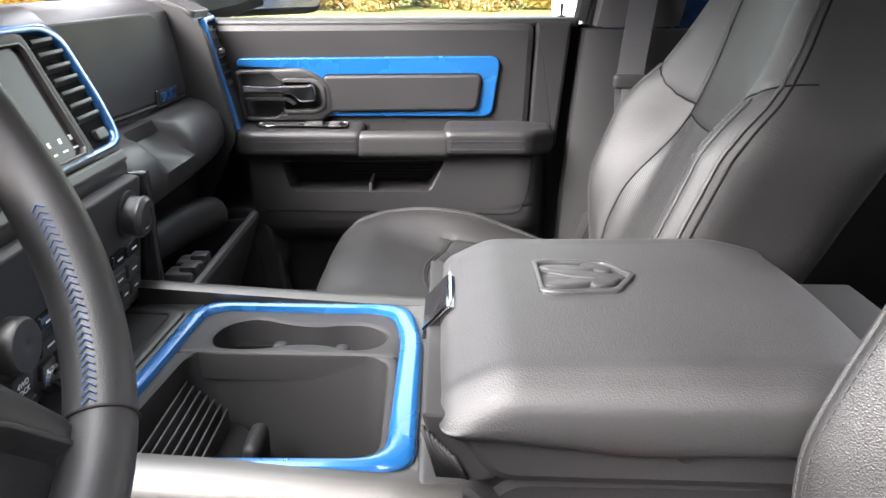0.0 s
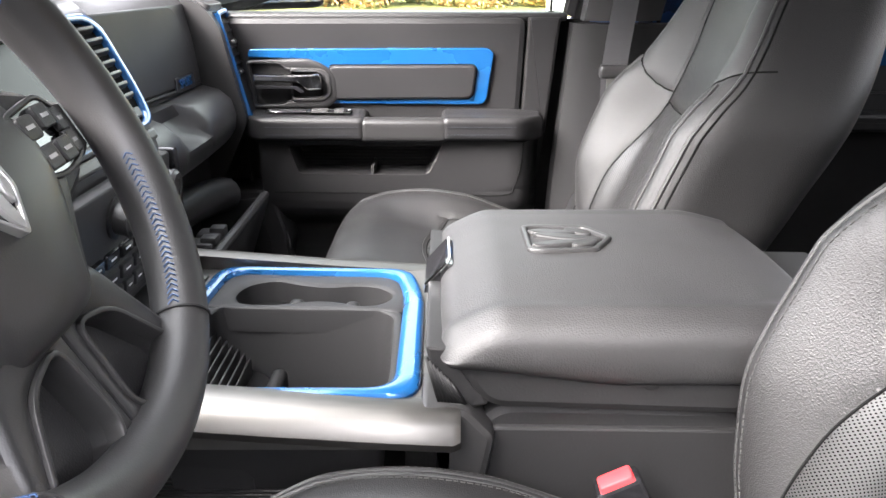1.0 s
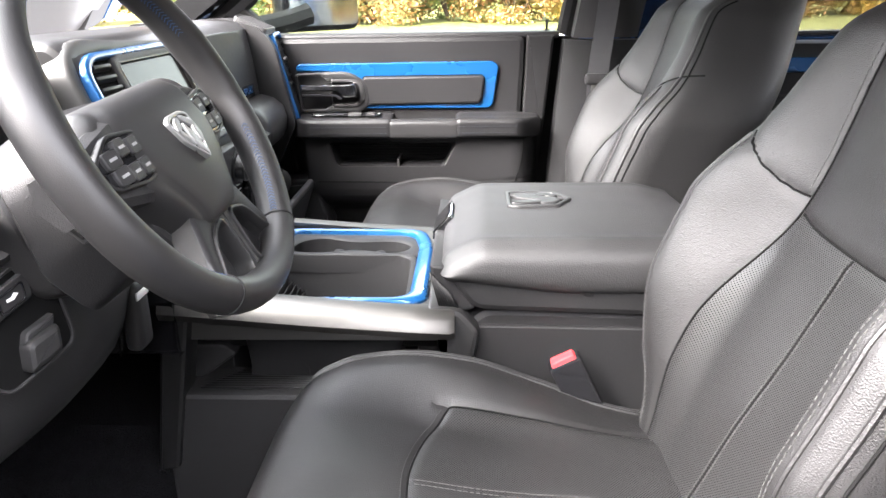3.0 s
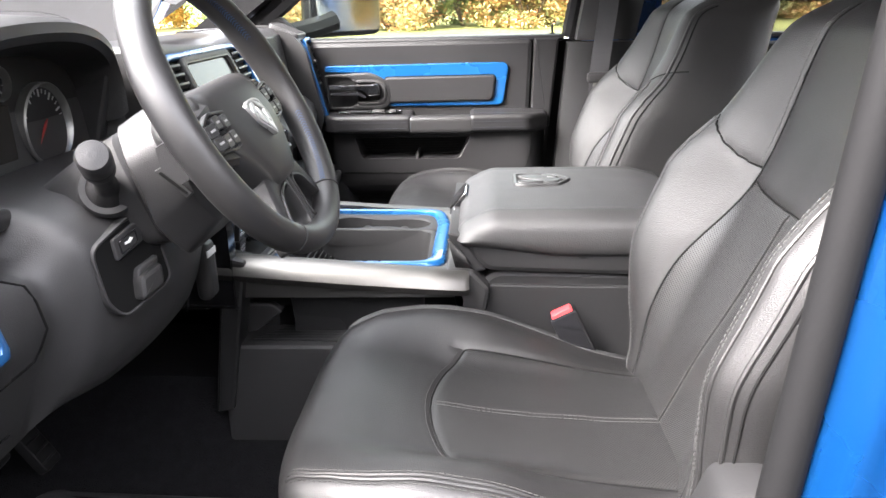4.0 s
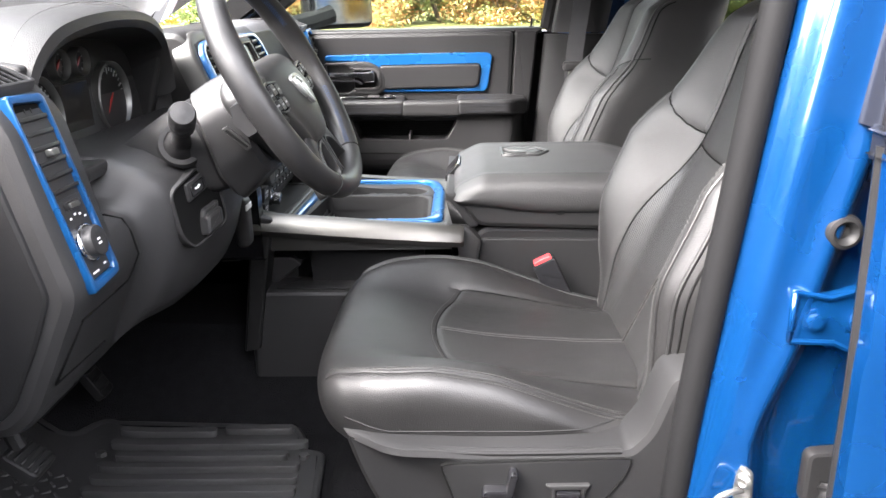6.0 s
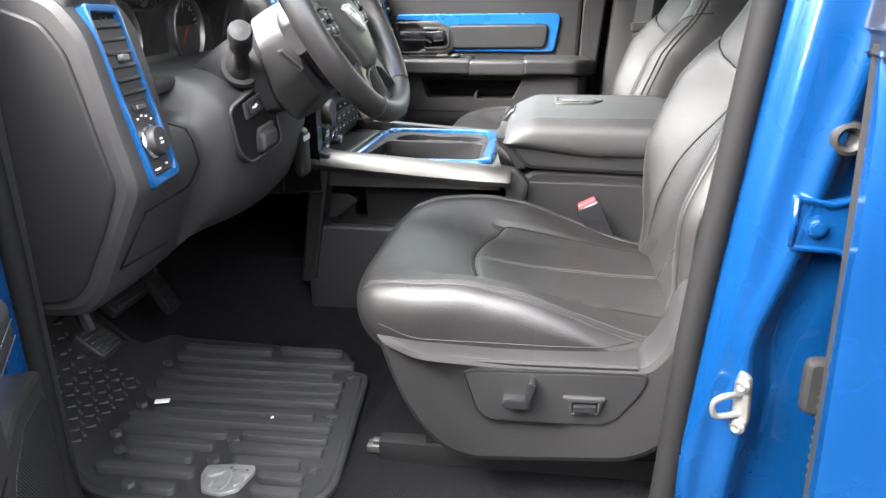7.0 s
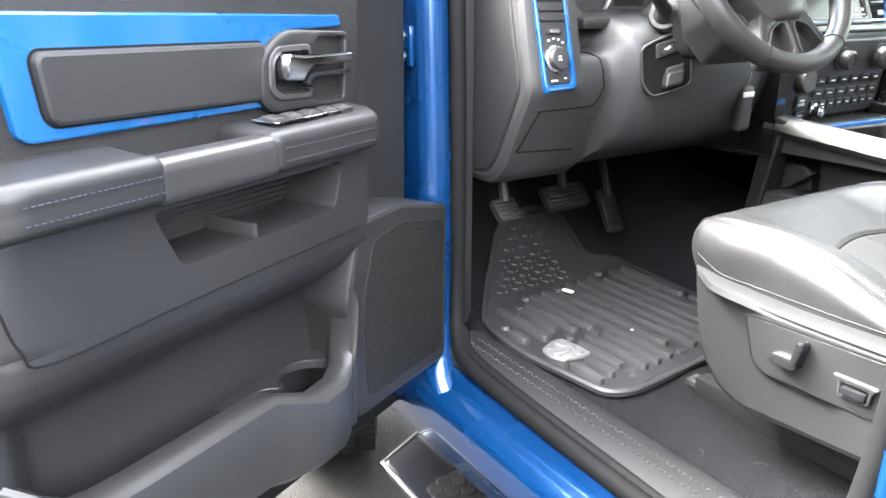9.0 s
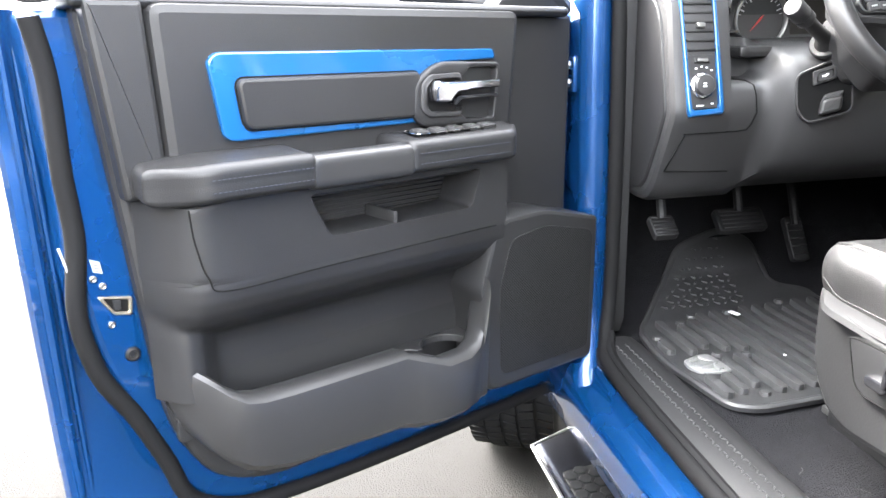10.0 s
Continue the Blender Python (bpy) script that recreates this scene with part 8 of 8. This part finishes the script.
# ---- running board and wheel ----
rb = thing("running_board", "black running board with hexagon tread under the sill", "running board", (0, 0, 0.40))
bm = bmesh.new()
brd = rounded([(-0.700, -0.885), (-0.625, -1.040), (1.45, -1.040), (1.50, -0.885)], 0.012)
prism(bm, brd, XY, 0.045, 0.078, 0.006, 0.01)
part("board", bm, GLOSS, rb)
bm = bmesh.new()
tube(bm, [(-0.690, -0.905, 0.078), (-0.622, -1.043, 0.076), (1.45, -1.043, 0.076)], 0.005, 6)
part("edge_trim", bm, STEEL, rb, "thin bright edge")
bm = bmesh.new()
prism(bm, rounded([(-0.520, -0.905), (-0.500, -1.015), (1.3, -1.015), (1.3, -0.905)], 0.012), XY, 0.078, 0.082, 0.001)
pad = part("tread_pad", bm, RUBBER, rb)
for i in range(26):
    for j in range(4):
        x, y = -0.495 + 0.033 * i, -0.922 - 0.027 * j
        x += 0.0165 * (j % 2)
        bm = bmesh.new()
        hx = [(0.0155 * math.cos(math.pi / 6 + k * math.pi / 3), 0.0155 * math.sin(math.pi / 6 + k * math.pi / 3)) for k in range(6)]
        prism(bm, [(x + a, y + b) for a, b in hx], XY, 0.0815, 0.0855, 0.002)
        part("hexagon", bm, RUBBER, pad)
for x in (-0.42, 0.35, 1.1):
    bm = bmesh.new()
    box(bm, x - 0.03, x + 0.03, -0.93, -0.80, 0.03, 0.17, 0.01)
    part("bracket", bm, DARK, rb)
cab_under = thing("truck_underbody", "dark steel frame and underside of the truck", "truck", (0.0, 0.0, 0.3))
bm = bmesh.new()
box(bm, -1.1, 1.6, -0.80, 0.80, 0.18, 0.40, 0.02)
part("underbody", bm, DARK, cab_under)
fw = thing("front_wheel", "front wheel with all-season tyre tread", "wheel", (-1.47, -0.80, 0.41))
fw.rotation_euler = (0, 0, radians(-25))   # steered
TW = lambda a, b, h: Vector((a, h, b))
bm = bmesh.new()
lathe(bm, [(0.26, -0.12), (0.30, -0.135), (0.36, -0.14), (0.385, -0.128), (0.398, -0.11), (0.400, 0.0), (0.398, 0.11), (0.385, 0.128), (0.36, 0.14), (0.30, 0.135), (0.26, 0.12)], TW, 64)
ty = part("tyre", bm, TYRE, fw, "worn black tyre")
bm = bmesh.new()
for k in range(72):
    t0 = 2 * math.pi * k / 72
    for j, (h0, h1) in enumerate(((-0.132, -0.085), (-0.075, -0.030), (-0.020, 0.020), (0.030, 0.075), (0.085, 0.132))):
        skew = 0.028 * (1 if j % 2 else -1)
        off = 0.02 * j
        loops = []
        for rr in (0.392 if j in (0, 4) else 0.396, 0.410 if j not in (0, 4) else 0.404):
            loops.append([TW(rr * math.cos(t0 + off + dt + skew * (hh - h0) / 0.05), rr * math.sin(t0 + off + dt + skew * (hh - h0) / 0.05), hh) for dt, hh in ((0.0, h0), (0.066, h0), (0.066, h1), (0.0, h1))])
        rings(bm, loops)
tagged(part("tread", bm, TYRE, ty, smooth=False), kind="stuff")
bm = bmesh.new()
lathe(bm, [(0.26, -0.12), (0.25, -0.10), (0.24, 0.0), (0.05, 0.03)], TW, 40, False, True)
part("rim", bm, STEEL, fw)
# wing ahead of the doors and bonnet, closing the truck towards the front
for s in (-1, 1):
    bm = bmesh.new()
    prism(bm, rounded([(-0.75, 0.62), (-0.75, 1.43), (-1.05, 1.42), (-2.3, 1.30), (-2.35, 0.75), (-2.0, 0.72), (-1.92, 0.80), (-1.72, 0.97), (-1.47, 1.02), (-1.22, 0.97), (-1.02, 0.80), (-0.95, 0.62)], 0.03), XYZ, s * 0.93, s * 1.0, 0.015)
    part("front_wing", bm, BLUE, cab)
bm = bmesh.new()
rings(bm, [[Vector((x, y, z - 0.05 * (y / 0.95) ** 2)) for y in np.linspace(-0.95, 0.95, 9)] for x, z in ((-1.03, 1.42), (-1.4, 1.42), (-1.9, 1.38), (-2.3, 1.28), (-2.38, 1.1))], False, False, closed=False)
bn = part("bonnet", bm, BLUE, cab)
q = bn.modifiers.new("thick", "SOLIDIFY")
q.thickness = 0.02

# ---- outside: lawn, hedge shrubs and distance ----
GRASS = mat("autumn_lawn", (0.17, 0.17, 0.045), 0.9, grain=1, scale=40, bump=1.0, dist=0.02, vary=0.5, blotch=1.5)
def leafmat(name, c1, c2, c3):
    m = bpy.data.materials.new(name)
    m.use_nodes = True
    n, l = m.node_tree.nodes, m.node_tree.links
    p = n["Principled BSDF"]
    g = n.new("ShaderNodeNewGeometry")
    r = n.new("ShaderNodeValToRGB")
    r.color_ramp.elements[0].color, r.color_ramp.elements[1].color = (*c1, 1), (*c3, 1)
    e = r.color_ramp.elements.new(0.5)
    e.color = (*c2, 1)
    l.new(g.outputs["Random Per Island"], r.inputs[0])
    l.new(r.outputs[0], p.inputs["Base Color"])
    p.inputs["Roughness"].default_value = 0.6
    p.inputs["Subsurface Weight"].default_value = 0.0
    return m
RED = leafmat("red_green_leaves", (0.16, 0.20, 0.06), (0.42, 0.17, 0.07), (0.24, 0.26, 0.08))
GRN = leafmat("green_leaves", (0.08, 0.13, 0.04), (0.14, 0.19, 0.06), (0.22, 0.24, 0.07))
YEL = leafmat("yellow_leaves", (0.55, 0.34, 0.06), (0.46, 0.25, 0.05), (0.28, 0.25, 0.06))
TAN = leafmat("dry_grass_blades", (0.36, 0.25, 0.11), (0.28, 0.17, 0.07), (0.42, 0.32, 0.17))
BARK = mat("brown_bark", (0.10, 0.07, 0.05), 0.9, grain=1, scale=40, bump=1.0, dist=0.01)
lawn = bmesh.new()
rings(lawn, [[Vector((x, y, z)) for x in np.linspace(-70, 70, 15)] for y, z in ((17.0, 0.004), (17.2, 0.10), (24, 0.35), (32, 0.55), (60, 0.8))], False, False, closed=False)
tagged(link("lawn", lawn, GRASS), "yellow-green autumn lawn beyond the car park", "lawn", kind="structure")


def crown_mesh(seed, n, rx, rz, leaf):
    rng = random.Random(seed)
    bm = bmesh.new()
    clumps = [(rng.uniform(0, 2 * math.pi), rng.uniform(-1.15, 1.0), rng.uniform(0.45, 0.95)) for _ in range(34)]
    for _ in range(n):
        a, e, rad = rng.choice(clumps)
        c = Vector((math.cos(a) * rad * rx, math.sin(a) * rad * rx, rz + e * rz * 0.8)) * 1.0
        c += Vector((rng.gauss(0, rx * 0.17), rng.gauss(0, rx * 0.17), rng.gauss(0, rz * 0.16)))
        if c.z < 0.05:
            continue
        u = Vector((rng.gauss(0, 1), rng.gauss(0, 1), rng.gauss(0, 0.6))).normalized()
        v = u.orthogonal().normalized()
        L = leaf * rng.uniform(0.7, 1.4)
        vs = [bm.verts.new(c + u * L), bm.verts.new(c + v * L * 0.45 + Vector((0, 0, L * .1))), bm.verts.new(c - u * L), bm.verts.new(c - v * L * 0.45)]
        bm.faces.new(vs)
    return bm


def shrub(name, label, seed, rx, rz, leaf, n, mt, category="shrub"):
    ob = thing(name, label, category, (0, 0, 0), "shrubs")
    rng = random.Random(seed)
    for k in range(5):
        bm = bmesh.new()
        a = rng.uniform(0, 6.28)
        tube(bm, [(0.05 * math.cos(a), 0.05 * math.sin(a), -0.1), (rx * 0.3 * math.cos(a), rx * 0.3 * math.sin(a), rz * 0.8), (rx * 0.6 * math.cos(a), rx * 0.6 * math.sin(a), rz * 1.4)], [0.04, 0.025, 0.008], 6)
        part("stem", bm, BARK, ob)
    part("crown", crown_mesh(seed, n, rx, rz, leaf), mt, ob, smooth=False)
    return ob


def lawn_z(y):
    return 0.10 + 0.25 * min(1, max(0, (y - 17.2) / 6.8)) + 0.20 * min(1, max(0, (y - 24) / 8)) + 0.25 * max(0, (y - 32) / 28)


protos = [shrub("red_shrub", "rounded shrub with red and green autumn leaves", 1, 1.9, 1.25, 0.075, 17000, RED), shrub("green_shrub", "rounded evergreen shrub on the lawn", 2, 1.7, 1.3, 0.075, 16000, GRN), shrub("yellow_shrub", "shrub with yellow autumn leaves", 3, 1.8, 1.35, 0.078, 16000, YEL)]
spots = [(-9.6, 28.0, 1, 1.0), (-6.3, 29.0, 0, 1.0), (-3.6, 28.5, 0, 1.1), (-0.9, 29.5, 1, 0.95), (1.6, 28.5, 0, 1.05), (4.2, 29.0, 2, 0.9), (6.4, 30.0, 0, 1.1), (9.4, 29.5, 1, 1.1), (-13.0, 33.0, 2, 1.2), (12.5, 30.0, 0, 1.0), (-17.0, 30.0, 2, 1.3), (-20.5, 26.0, 2, 1.2), (16.0, 31.0, 2, 1.1)]
for k, (x, y, w, sc_) in enumerate(spots):
    copy_thing(protos[w], pose(x, y, lawn_z(y) - 0.05, 0, 0, 70 * k) @ Matrix.Scale(sc_, 4))
for k, p in enumerate(protos):
    p.matrix_basis = pose(-24.0 - 3.2 * k, 22.0 + 2 * k, lawn_z(22.0 + 2 * k) - 0.05)


def grass_tuft(seed):
    rng = random.Random(seed)
    bm = bmesh.new()
    for _ in range(700):
        a, r = rng.uniform(0, 6.28), rng.uniform(0, 0.5)
        b = Vector((math.cos(a) * r * 0.5, math.sin(a) * r * 0.5, -0.05))
        tip = b + Vector((math.cos(a) * rng.uniform(0.1, 0.9), math.sin(a) * rng.uniform(0.1, 0.9), rng.uniform(0.9, 1.9)))
        sd_ = Vector((-math.sin(a), math.cos(a), 0)) * 0.018
        m_ = (b + tip) / 2 + Vector((0, 0, 0.18))
        v = [bm.verts.new(b - sd_), bm.verts.new(b + sd_), bm.verts.new(m_ + sd_), bm.verts.new(m_ - sd_), bm.verts.new(tip)]
        bm.faces.new((v[0], v[1], v[2], v[3]))
        bm.faces.new((v[3], v[2], v[4]))
    return bm


tg = thing("ornamental_grass", "tall dry tan ornamental grass clump", "grass", (0, 0, 0), "dry grasses")
part("blades", grass_tuft(5), TAN, tg, smooth=False)
for k in range(13):
    copy_thing(tg, pose(13.0 + 1.5 * k, 19.5 + 0.6 * (k % 3), lawn_z(19.5), 0, 0, 50 * k) @ Matrix.Scale(1.0 + 0.1 * (k % 3), 4))
tg.matrix_basis = pose(11.4, 19.6, lawn_z(19.6))
ub = thing("utility_box", "small pale grey utility box on the lawn", "utility box", (3.6, 24.0, lawn_z(24.0)))
bm = bmesh.new()
box(bm, -0.35, 0.35, -0.25, 0.25, -0.05, 0.55, 0.03)
part("housing", bm, PAPER, ub)
bm = bmesh.new()
box(bm, -0.38, 0.38, -0.28, 0.28, 0.55, 0.60, 0.02)
part("cap", bm, STEEL, ub)
# far tree line closes the view over the lawn
for k in range(26):
    t = k / 25
    a = math.pi * (-0.15 + 1.3 * t)
    copy_thing(protos[(1, 0, 2)[k % 3]], pose(58 * math.cos(a), 12 + 48 * math.sin(a), 0.4 + 0.3, 0, 0, 37 * k) @ Matrix.Scale(3.0 + 0.9 * ((k * 7) % 5) / 5, 4))

# unseen plain wall, added to cut low sky light and glare from the driver's side
bm = bmesh.new()
box(bm, -9.0, 16.0, -9.4, -9.0, -0.05, 5.2, 0.02)
wb = link("wall_south", bm, mat("grey_rendered_wall", (0.055, 0.053, 0.050), 0.9, spec=0.1, grain=1, scale=60, bump=0.4, dist=0.004, vary=0.2, blotch=1.2))
tagged(wb, "plain grey rendered wall behind the parking space", "wall", kind="structure")
